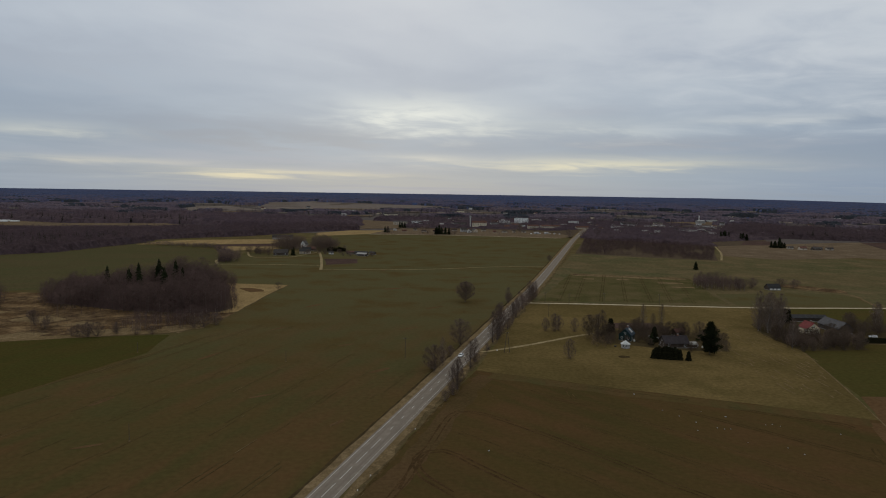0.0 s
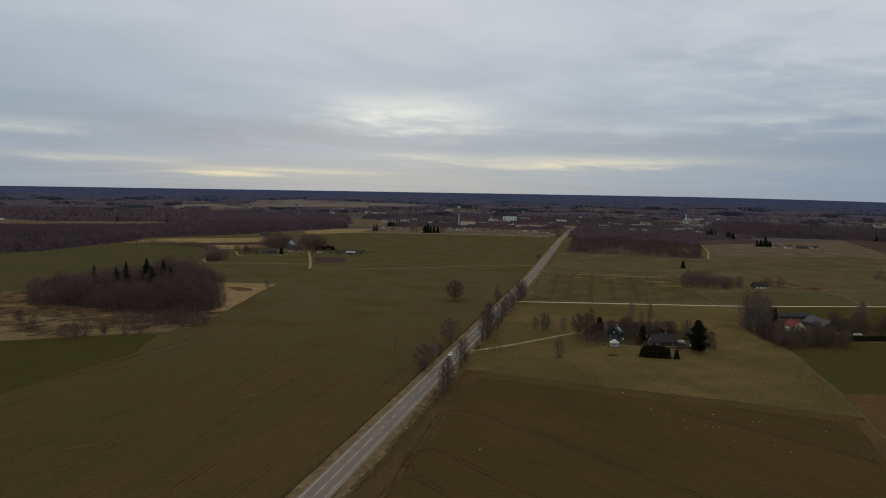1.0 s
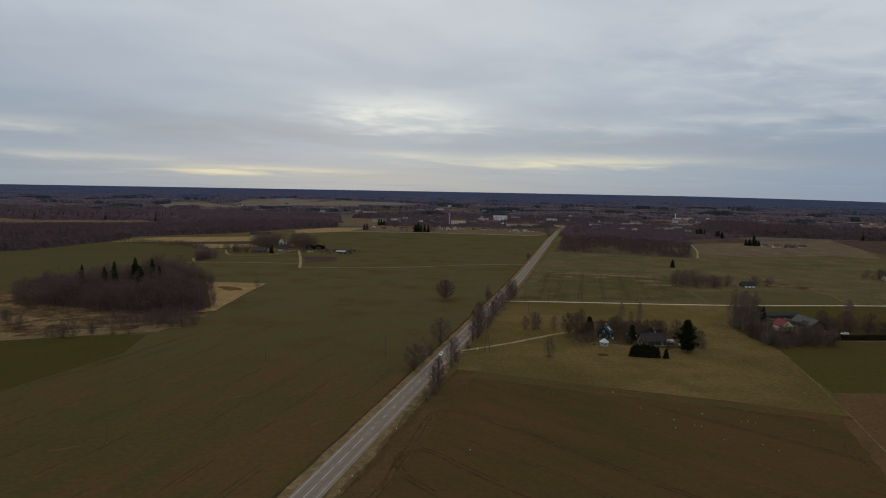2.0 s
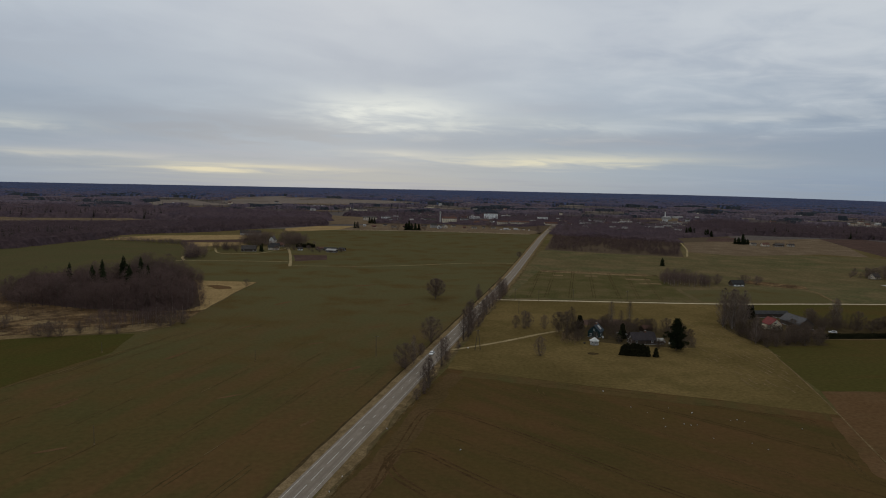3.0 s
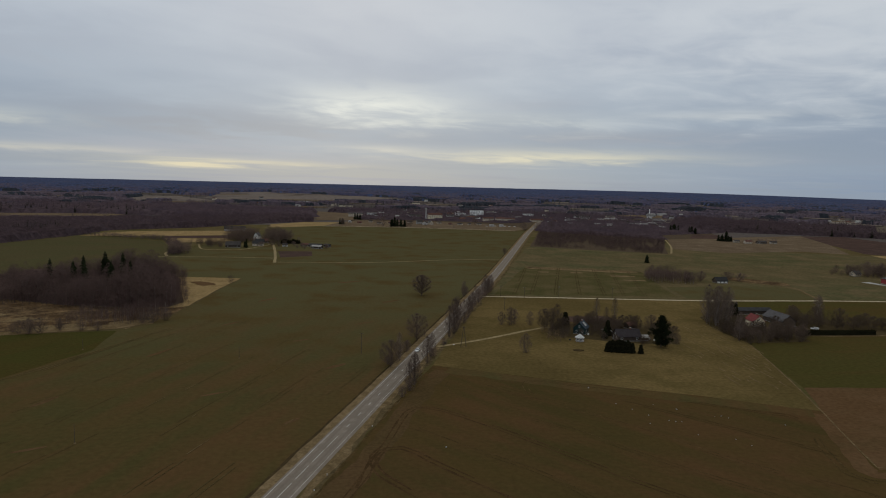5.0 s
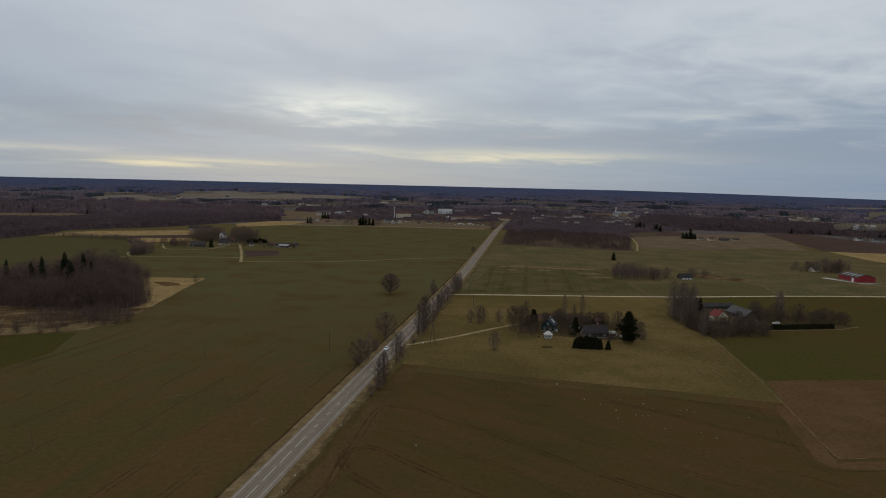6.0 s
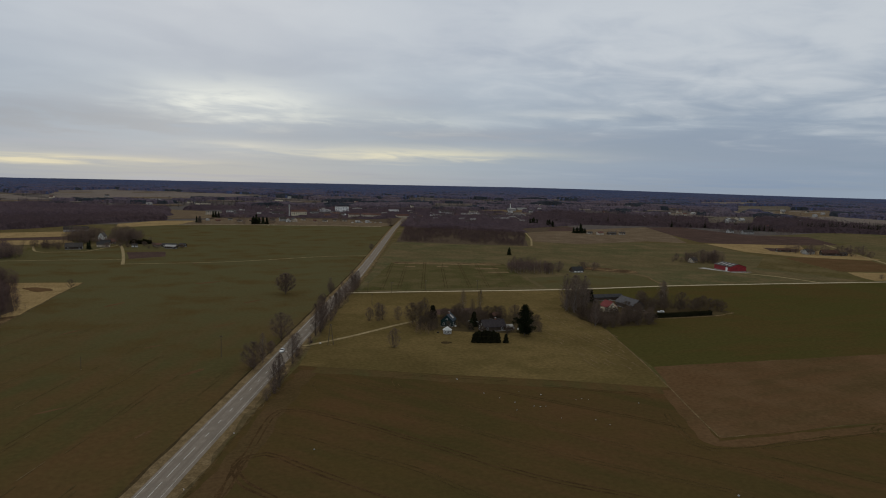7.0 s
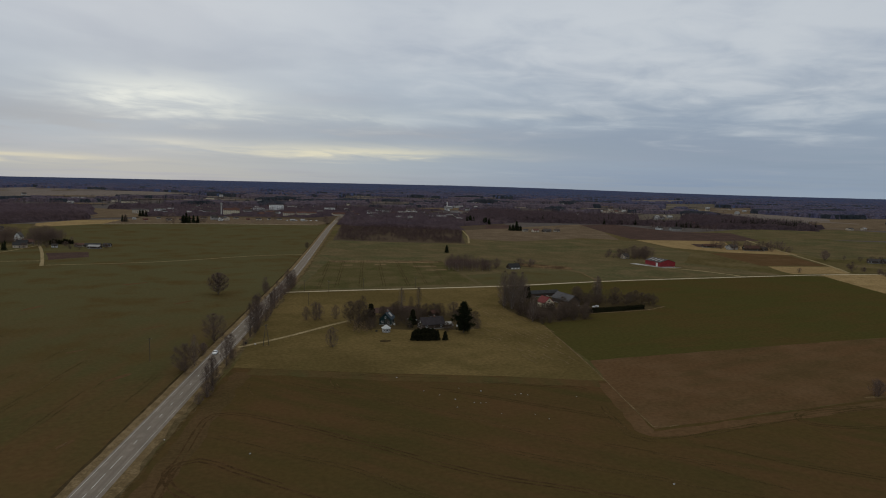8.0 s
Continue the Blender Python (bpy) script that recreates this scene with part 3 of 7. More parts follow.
FIELDS.append(("plough", 0.0545, "dug brown vegetable plot behind a homestead", [(102, 406), (106, 422), (131, 425), (140, 408), (134, 399), (119, 402)]))
for key, lift, label, corners in FIELDS:
    patch("field", corners, M[key], lift, label)

# distant fields, in colours that already hold the haze
FAR_FIELDS = []
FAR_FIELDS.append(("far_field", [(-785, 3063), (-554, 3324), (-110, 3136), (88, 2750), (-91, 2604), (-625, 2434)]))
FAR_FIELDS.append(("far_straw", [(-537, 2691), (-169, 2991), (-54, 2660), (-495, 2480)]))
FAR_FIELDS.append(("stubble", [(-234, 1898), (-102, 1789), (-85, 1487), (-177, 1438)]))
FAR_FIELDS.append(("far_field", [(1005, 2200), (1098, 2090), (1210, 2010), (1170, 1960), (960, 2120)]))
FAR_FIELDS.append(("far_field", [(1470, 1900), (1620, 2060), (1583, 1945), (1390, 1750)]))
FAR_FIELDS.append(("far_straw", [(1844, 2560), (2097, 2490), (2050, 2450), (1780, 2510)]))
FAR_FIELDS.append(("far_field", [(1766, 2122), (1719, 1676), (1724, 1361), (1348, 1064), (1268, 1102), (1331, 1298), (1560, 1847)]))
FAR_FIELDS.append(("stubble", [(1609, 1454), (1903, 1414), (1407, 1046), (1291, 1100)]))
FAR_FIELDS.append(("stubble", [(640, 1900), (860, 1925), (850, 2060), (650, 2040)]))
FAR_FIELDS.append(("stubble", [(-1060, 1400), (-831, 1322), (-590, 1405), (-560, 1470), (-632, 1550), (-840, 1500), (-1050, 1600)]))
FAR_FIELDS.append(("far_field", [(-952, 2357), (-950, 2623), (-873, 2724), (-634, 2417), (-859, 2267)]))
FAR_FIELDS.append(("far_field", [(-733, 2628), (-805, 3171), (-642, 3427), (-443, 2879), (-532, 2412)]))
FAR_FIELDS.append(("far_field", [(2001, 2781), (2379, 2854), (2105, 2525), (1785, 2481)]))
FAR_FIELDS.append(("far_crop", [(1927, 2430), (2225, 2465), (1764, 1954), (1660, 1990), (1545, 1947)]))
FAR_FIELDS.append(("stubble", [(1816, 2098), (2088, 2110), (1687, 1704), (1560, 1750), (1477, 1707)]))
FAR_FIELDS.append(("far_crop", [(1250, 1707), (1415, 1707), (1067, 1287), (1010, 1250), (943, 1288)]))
# many more narrow strips of open land among the far woods
strips = random.Random(61)
STRIPS = []
while len(STRIPS) < 92:
    a, r = radians(strips.uniform(-26, 46)), strips.uniform(1780, 3300)
    if a < 0.0 and r < 2100:
        continue
    half, deep, slant = strips.uniform(30, 150), strips.uniform(10, 38), strips.uniform(-0.25, 0.25)
    c, u, w = Vector((math.sin(a) * r, math.cos(a) * r, 0)), Vector((math.cos(a), -math.sin(a), 0)), Vector((math.sin(a), math.cos(a), 0))
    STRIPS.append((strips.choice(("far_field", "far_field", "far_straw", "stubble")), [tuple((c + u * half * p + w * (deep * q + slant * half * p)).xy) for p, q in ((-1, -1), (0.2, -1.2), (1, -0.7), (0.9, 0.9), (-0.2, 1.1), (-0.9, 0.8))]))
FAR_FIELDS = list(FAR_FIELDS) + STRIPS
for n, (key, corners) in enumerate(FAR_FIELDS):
    patch("field", corners, M[key], 0.4 + 0.02 * n, "distant pale field between woods, greyed for haze", step=60, jitter=14)

# ---- road ----
mid = curve_points(ROAD, 8.0)
fine = curve_points(ROAD, 2.5)
ribbon("verge", fine, -5.6, 3.8, M["verge_pale"], 0.075, "dry grass verge along the road", "verge", 0.25)
ribbon("verge", fine, 5.4, 3.4, M["verge"], 0.075, "dry grass verge along the road", "verge", 0.8)
ribbon("verge", fine, 7.6, 2.4, M["verge_dark"], 0.072, "rough grass strip beside the road", "verge", 1.1)
ribbon("ditch", fine, -7.7, 1.0, M["ditch"], 0.08, "narrow dark ditch beside the road", "ditch", 0.6)
ribbon("ditch", [p for p in fine if p.y < 300], 9.0, 0.8, M["rut"], 0.08, "shallow ditch beside the road", "ditch", 1.2)
# raised road bed with sloping shoulders
profile = ((-4.3, 0.06), (-3.75, 0.26), (0.0, 0.33), (3.7, 0.26), (4.3, 0.06))
v, f = [], []
for i, p in enumerate(mid):
    d = (mid[min(i + 1, len(mid) - 1)] - mid[max(i - 1, 0)]).normalized()
    s = Vector((d.y, -d.x, 0))
    v += [(p.x + s.x * o, p.y + s.y * o, z) for o, z in profile]
    if i:
        k = 5 * i
        f += [(k - 5 + j, k - 4 + j, k + 1 + j, k + j) for j in range(4)]
road = tagged(new("road", np_mesh("road", v, f, [M["asphalt"]])), "straight two-lane grey asphalt country road", "road", kind="structure")
for off, line_width in ((-3.25, 0.13), (3.2, 0.09)):
    ribbon("edge_line", mid, off, line_width, M["marking"], 0.285, parent=road)
for off in (-1.7, 1.7):
    ribbon("wheel_path", mid, off, 0.9, M["wheel_path"], 0.306, parent=road, wander=0.3)


def dash_mesh(length):
    return np_mesh("centre_dash", [(-0.08, 0, 0), (0.08, 0, 0), (0.08, length, 0), (-0.08, length, 0)], [(0, 1, 2, 3)], [M["marking"]])


# long warning dashes near the camera, short ones beyond
DASH_LONG, DASH_SHORT = dash_mesh(9.0), dash_mesh(3.0)
for k in range(40):
    s = -90 + 11.85 * k
    x, y, bearing = at_road(s + (0 if s < 25 else 6))
    ob = part("centre_dash", DASH_LONG if s < 25 else DASH_SHORT, road)
    ob.matrix_basis = pose(x, y, 0.340, 0, 0, bearing)

# headlands of the brown field
for line, width, key in (([(157, 238), (147, 208), (139.5, 187), (150, 183.5), (200, 184), (300, 184), (440, 180)], 6.0, "soil"), ([(22, 295), (75, 271), (121, 253), (155, 238)], 9.0, "crop"), ([(-52, 92), (-16, 190), (4, 262), (15, 296)], 8.0, "headland")):
    ribbon("headland", curve_points(line, 3.0), 5.0 if width == 8.0 else 0.0, width, M[key], 0.0410 + 0.0007 * width, "turning strip along the edge of a field", "headland", 0.35)

# unpaved lanes
LANES = []
LANES.append(("gravel", 3.6, [(52, 496), (110, 494), (230, 489), (346, 495), (530, 490), (575, 487), (612, 482), (640, 476)], "pale gravel lane between fields"))
LANES.append(("track", 2.6, [(20, 338), (45, 355), (73, 378), (88, 389)], "worn earth drive to a homestead"))
LANES.append(("track", 2.2, [(-124, 690), (-30, 700), (60, 738), (112, 745)], "faint grassy track across a field"))
LANES.append(("track", 2.4, [(-250, 722), (-190, 728), (-132, 726)], "worn farm track across a paddock"))
LANES.append(("track", 3.0, [(-124, 686), (-133, 740), (-150, 830), (-166, 900)], "pale gravel farm drive"))
LANES.append(("track", 2.4, [(-252, 872), (-230, 810), (-205, 806), (-183, 814), (-164, 880)], "pale worn path before a farmstead"))
LANES.append(("track", 3.0, [(-244, 730), (-256, 765), (-252, 800)], "worn farm track beside a hedge"))
LANES.append(("track", 3.5, [(610, 491), (645, 542), (697, 630), (773, 757), (830, 850)], "pale earth farm track"))
LANES.append(("track", 4.0, [(448, 566), (470, 530), (478, 494)], "worn yard entrance of a red barn"))
LANES.append(("verge", 2.4, [(322, 492), (333, 528), (341, 562), (325, 580), (303, 598)], "worn track to a shed"))
LANES.append(("gravel", 3.5, [(-140, 1270), (-60, 1276), (39, 1270), (214, 1236)], "pale lane along a field edge"))
LANES.append(("track", 2.6, [(352, 853), (395, 960), (438, 1090)], "worn track beside an orchard"))
for key, width, line, label in LANES:
    ribbon("lane", curve_points(line, 5.0), 0, width, M[key], 0.10, label, "lane", 0.25)

ribbon("field_edge", curve_points([(-130, 571), (-133.5, 520), (-134.5, 445), (-138, 402), (-150, 374), (-184, 361)], 3.0), 0, 1.3, M["verge_dark"], 0.0725, "dark grassy edge of a crop beside dry grass", "field edge", 0.9)
# pale uncut edges between fields
for line, width in (([(189, 347), (171, 279), (160, 241)], 0.55), ([(160, 241), (151, 212), (144.5, 190)], 0.5), ([(144.5, 190), (150, 188.6), (154, 188.8)], 0.7), ([(246, 192), (252, 191), (262, 190)], 1.6), ([(228, 371), (258, 371.5), (282, 373.5), (300, 381)], 1.6)):
    ribbon("field_edge", curve_points(line, 3.0), 0, width, M["verge"], 0.07, "thin line of pale dry grass between fields", "field edge", 0.8)
# tractor marks: sweeping lines in the brown field, straight pairs in the crop fields
SWEEPS = []
SWEEPS.append([(63.7, 245.5), (79.5, 226.9), (89.3, 214.0), (99.5, 200.3), (112.3, 186.6), (128.3, 171.5), (150, 152)])
SWEEPS.append([(47.9, 231.3), (61.0, 220.2), (69.2, 208.7), (81.1, 194.4), (91.1, 183.4), (103.2, 171.5), (116.8, 158.6), (140, 138)])
SWEEPS.append([(-14, 168), (-6.1, 197.7), (3.4, 238.9), (9.1, 243.7), (16.4, 241.1), (31.6, 225.5), (49.4, 204.3), (72.9, 175.0), (94.5, 157.1), (115, 140)])
SWEEPS.append([(6.5, 222.7), (16.1, 212.3), (25.1, 203.0), (39.2, 189.7), (46.6, 179.9), (52.9, 169.2), (70, 148)])
SWEEPS.append([(-10, 178), (-7.0, 196), (-3.3, 204.7), (1.3, 205.9), (5.9, 202.1), (10.2, 196.1), (19.8, 184.7), (29.9, 173.2), (48, 152)])
SWEEPS.append([(-4, 207), (-7.2, 200), (-6.7, 193.4), (-4.4, 186.5), (-0.9, 181.5), (8, 170)])
SWEEPS.append([(120, 182), (136.5, 164.0), (143.9, 150.0), (152, 138)])
SWEEPS.append([(150, 172), (156.1, 164.9), (165.9, 151.5), (176.6, 140.6), (190, 128)])
SWEEPS.append([(110, 254), (136.3, 239.2), (144.3, 235.5), (144.9, 224.3), (138.0, 206.5), (132.6, 185.8), (135.2, 180.6), (148.8, 178.8), (173.4, 180.7), (215, 183), (260, 182)])
SWEEPS.append([(20, 262), (18.7, 273.5), (22.4, 279.6), (28.0, 279.8), (36.0, 272.1), (45.4, 261.9), (58, 250)])
SWEEPS.append([(53, 260), (52.1, 267.8), (54.0, 277.1), (60.3, 278.9), (75.3, 271.5), (98, 262)])
SWEEPS.append([(235, 184), (212, 187), (201, 183), (200, 176), (214, 168), (250, 160)])
SWEEPS.append([(82, 257), (104, 236), (122, 217), (139, 199)])
for n, line in enumerate(SWEEPS):
    ruts(curve_points(line), M["rut_red" if n in (2, 4, 5) else "rut"], width=0.40 if n in (1, 3, 6, 7, 9, 10, 12) else 0.78 if n in (4, 5) else 0.55, wander=0.9, worn=0.0 if n in (2, 4, 5, 8) else 0.34)
# lanes of the sprayer in the large crop field, one every twenty metres beside the road
for n, x in enumerate((-158, -136.7, -114.7, -93.7, -73.0, -53.3, -34.5)):
    line = [(x + 0.285 / 0.958 * (y - 230) + 2.2 * noise.noise((x, y * 0.012, 0.0)), y) for y in range(120 if n > 2 else 190, 420 - 18 * n, 30)]
    ruts(curve_points(line), M["rut_faint"], width=0.34, wander=0.9, worn=0.5)
    ruts(curve_points(line), M["rut_pale"], width=0.26, wander=0.9, worn=0.82 - 0.06 * (n in (1, 2)))
for n, (a, b) in enumerate((((-160, 268), (-124, 375)), ((-150, 290), (-134, 348)))):
    ruts(curve_points([a, b]), M["rut_pale"], width=0.5, wander=0.9)
for a, b in (((144, 680), (102, 511)), ((162, 676), (120, 508)), ((178, 672), (139, 508)), ((195, 666), (158, 506)), ((212, 662), (173, 506)), ((227, 655), (190, 506)), ((129, 678), (88, 508))):
    ruts(curve_points([a, b]), M["rut_deep"], gauge=2.0, width=0.5, wander=0.9)
patch("field", [(-166, 548), (-158, 552), (-146, 544), (-140, 532), (-150, 528), (-158, 536)], M["soil"], 0.066, "brown scuffed patch in dry grass", step=2.0, jitter=2.0)
patch("field", [(131, 686), (180, 676), (232, 662), (226, 644), (178, 660), (128, 670)], M["verge"], 0.058, "broad band of thin dried crop at a field end", step=3.0, jitter=6.0)
patch("field", [(130, 682), (240, 658), (240, 653), (130, 676)], M["rough_grass"], 0.062, "pale strip of dried crop at a field end", jitter=3.0)
for n, (u0, u1, v0, v1) in enumerate(((0.05, 0.28, 0.955, 0.985), (0.32, 0.62, 0.96, 0.99), (0.6, 0.97, 0.945, 0.985), (0.72, 0.9, 0.72, 0.78), (0.4, 0.5, 0.82, 0.86), (0.15, 0.22, 0.80, 0.84), (0.8, 0.95, 0.55, 0.6))):
    low, high = (lambda u: Vector((72, 506, 0)).lerp(Vector((213, 508, 0)), u)), (lambda u: Vector((129, 678, 0)).lerp(Vector((239, 654, 0)), u))
    patch("field", [tuple(low(u).lerp(high(u), v_).xy) for u, v_ in ((u0, v0), (u1, v0), (u1, v1), (u0, v1))], M["verge_pale"], 0.068 + 0.003 * n, "worn pale streak in a thin crop", jitter=4.0, step=4.0)
# rows of raked dry grass in the meadow
swath = Soup()
rake = random.Random(83)
for n in range(17):
    x = 146 + 3.3 * n
    lo = 262 + max(0.0, x - 166) * 3.2
    y = lo + rake.uniform(3, 20)
    while y < 415 - 0.8 * abs(x - 175):
        reach = rake.uniform(5, 18)
        if rake.random() < 0.7:
            line = curve_points([(x + rake.uniform(-0.5, 0.5), y), (x + rake.uniform(-0.7, 0.7), y + reach / 2), (x + rake.uniform(-0.5, 0.5), y + reach)], 3.0)
            swath.add(*ribbon_data(line, 0.0, 0.5, 0.062, 1.2, x))
        y += reach + rake.uniform(1, 9)
tagged(new("swath", swath.mesh("swath", M["verge"])), "rows of pale raked grass in a meadow", "cut grass", kind="stuff")
# pale stones lying on the fields
bm = bmesh.new()
bmesh.ops.create_icosphere(bm, subdivisions=1, radius=0.5)
for v in bm.verts:
    v.co = v.co * (1 + 0.35 * noise.noise(v.co * 2.0)) + Vector((0, 0, 0.2))
    v.co.z = max(-0.05, v.co.z * 0.7)
STONE = bpy.data.meshes.new("stone")
bm.to_mesh(STONE)
bm.free()
STONE.materials.append(M["concrete"])
for n, (x, y) in enumerate(((78.3, 269.0), (83.3, 248.8), (104.4, 242.4), (88.7, 227.5), (15.3, 206.2), (121.7, 151.3), (87.5, 242.6), (91.2, 236.0), (101.1, 216.7), (112.1, 212.4), (114.6, 207.0), (115.3, 234.4), (118.0, 235.1), (119.9, 233.2), (96.6, 230.5), (98.6, 229.3), (100.8, 229.4), (136.9, 225.8), (97.5, 248.0))):
    ob = tagged(new("stone", STONE), "pale stone lying on a sprouting field", "stone", "field stones")
    ob.matrix_basis = pose(x, y, 0.05, 0, 0, n * 47) @ Matrix.Scale((0.7, 0.55, 0.75, 0.5, 0.65)[n % 5] * (1.0 if n < 6 else 0.7), 4)
# bare scuffs of soil in the crop
scuffs = random.Random(44)
for n, (x, y, size) in enumerate(((-28, 300, 7), (-112, 322, 9), (-20, 395, 8), (-50, 350, 5), (-70, 260, 6), (-128, 250, 7), (-5, 470, 9), (-90, 470, 10), (-40, 560, 12), (-95, 390, 8), (20, 640, 12), (-60, 690, 10), (-36, 230, 4), (-110, 205, 5))):
    lean, wide = scuffs.uniform(0.5, 1.3), scuffs.uniform(0.12, 0.25)
    along, across = Vector((math.cos(lean), math.sin(lean), 0)) * size, Vector((-math.sin(lean), math.cos(lean), 0)) * size * wide
    ring = [Vector((x, y, 0)) + along * math.cos(k * 0.785) + across * math.sin(k * 0.785) for k in range(8)]
    patch("field", [tuple(p.xy) for p in ring], M["soil"], 0.030 + 0.002 * n, "bare scuff of soil in a crop", "bare soil", 1.5, 0.7)
# bleached patches in the rough grass before the copse
for n, corners in enumerate((((-200, 366), (-188, 361), (-170, 373), (-180, 386), (-196, 379)), ((-162, 390), (-149, 375), (-137, 387), (-143, 401)), ((-242, 351), (-222, 351), (-215, 367), (-236, 371)), ((-300, 354), (-262, 351), (-255, 371), (-288, 379)),
                             ((-262, 402), (-238, 396), (-226, 408), (-246, 418)), ((-306, 424), (-290, 412), (-280, 428), (-292, 446)), ((-222, 388), (-206, 386), (-200, 398), (-216, 404)))):
    patch("field", list(corners), M["verge_pale"], 0.0685 + 0.002 * n, "bleached patch of dry grass before a copse", step=2.5, jitter=5.5)

# ---- trees ----


def tube_rings(points, radii, sides):
    """Corners and triangles of a bent, tapering limb."""
    v, f = [], []
    for i, (p, r) in enumerate(zip(points, radii)):
        d = (points[min(i + 1, len(points) - 1)] - points[max(i - 1, 0)]).normalized()
        q = d.to_track_quat("Z", "Y")
        v += [p + q @ Vector((math.cos(k * 2 * math.pi / sides) * r, math.sin(k * 2 * math.pi / sides) * r, 0)) for k in range(sides)]
        if i:
            a, b = (i - 1) * sides, i * sides
            for k in range(sides):
                n = (k + 1) % sides
                f += [(a + k, a + n, b + n), (a + k, b + n, b + k)]
    return v, f


def bare_tree(seed, height, radius, low=0.12, limbs=16, boughs=300, twigs=8, width=0.032, stems=1, egg=0.0, lift=0.62):
    """Wood and twig arrays of a leafless tree. Limbs spread evenly through an egg-shaped crown; boughs grow from the
    nearest limb to fill it, and each ends in a spray of fine twigs."""
    rnd = random.Random(seed)
    wood, twig = Soup(), Soup()
    boughs, twigs, width = int(boughs * 4.5), max(2, int(twigs * 0.24)), width * 1.4
    z0, z1 = height * low, height
    mid_z, half = (z0 + z1) / 2, (z1 - z0) / 2

    def girth(z):
        """The crown's radius at a height."""
        t = (z - mid_z) / half
        return radius * math.sqrt(max(0.0, 1 - t * t)) * (1 - egg * t)

    def limb(a, b, r0, r1, segs, sides, bend):
        pts = [a.lerp(b, k / segs) + Vector((rnd.gauss(0, bend), rnd.gauss(0, bend), rnd.gauss(0, bend * 0.5))) * math.sin(math.pi * k / segs) for k in range(segs + 1)]
        wood.add(*tube_rings(pts, [r0 + (r1 - r0) * k / segs for k in range(segs + 1)], sides))
        return pts

    nodes = []
    for stem in range(stems):
        foot = Vector((rnd.gauss(0, 0.12) * radius, rnd.gauss(0, 0.12) * radius, -0.1)) * (stems > 1) + Vector((0, 0, -0.1 * (stems == 1)))
        tip = Vector((rnd.gauss(0, 0.06 + 0.3 * (stems > 1)) * radius, rnd.gauss(0, 0.06 + 0.3 * (stems > 1)) * radius, height * rnd.uniform(0.86, 0.95)))
        trunk = limb(foot, tip, height * (0.010 + 0.0012 * radius) / stems ** 0.5, 0.03, 8, 6, 0.012 * height)
        nodes += trunk[2:]
        count = max(4, limbs // stems)
        for i in range(count):
            z = z0 + (z1 - z0) * (0.1 + 0.82 * (i + rnd.random()) / count)
            az = i * 2.4 + rnd.uniform(-0.4, 0.4) + stem
            end = Vector((math.cos(az), math.sin(az), 0)) * girth(z) * rnd.uniform(0.7, 0.92) + Vector((0, 0, z))
            root = max(height * low * 0.7, z - lift * girth(z) - 0.06 * height)
            k = min(max(root / tip.z * 8, 0), 7.99)
            start = trunk[int(k)].lerp(trunk[int(k) + 1], k - int(k))
            pts = limb(start, end, height * 0.0055 * (1.1 - z / height), 0.018, 5, 4, 0.035 * height * 0.4)
            nodes += pts[1:] + [pts[j].lerp(pts[j + 1], 0.5) for j in range(1, 5)]
    cloud = np.array([tuple(p) for p in nodes])
    for _ in range(boughs):
        z = z0 + (z1 - z0) * rnd.betavariate(1.6, 1.5)
        az, out = rnd.uniform(0, 6.283), girth(z) * 1.04 * rnd.betavariate(1.5, 1.0)
        wave = 1 + 0.12 * noise.noise((math.cos(az) * 1.7 + seed, math.sin(az) * 1.7, z / height * 5))
        end = Vector((math.cos(az) * out * wave, math.sin(az) * out * wave, z))
        near = nodes[int(np.argmin(((cloud - np.array(end)) ** 2).sum(1) + 4 * np.maximum(0, cloud[:, 2] - end.z) ** 2))]
        q = (near, end)
        edge = Vector((rnd.gauss(0, 1), rnd.gauss(0, 1), rnd.gauss(0, 1))).normalized() * 0.018
        wood.add([near - edge, near + edge, end], [(0, 1, 2)])
        way = (end - near).normalized() if (end - near).length > 0.05 else Vector((0, 0, 1))
        for _ in range(twigs):
            p = q[0].lerp(q[-1], 0.05 + 0.95 * rnd.random())
            t = (way * 0.75 + Vector((rnd.gauss(0, 0.7), rnd.gauss(0, 0.7), rnd.gauss(0.3, 0.6)))).normalized()
            side = t.cross(Vector((rnd.gauss(0, 1), rnd.gauss(0, 1), rnd.gauss(0, 1)))).normalized() * width * rnd.uniform(0.6, 1.2)
            twig.add([p - side, p + side, p + t * rnd.uniform(0.3, 1.0) * (0.4 + radius * 0.16)], [(0, 1, 2)])
    return wood, twig


def tree_thing(name, label, wood, twig, bark, leaf, category="tree", crown="crown"):
    root = thing(name, pose(0, 0, -400), label, category)
    part("trunk", wood.mesh(name + "_trunk", M[bark]), root)
    part(crown, twig.mesh(name + "_crown", M[leaf]), root)
    return root


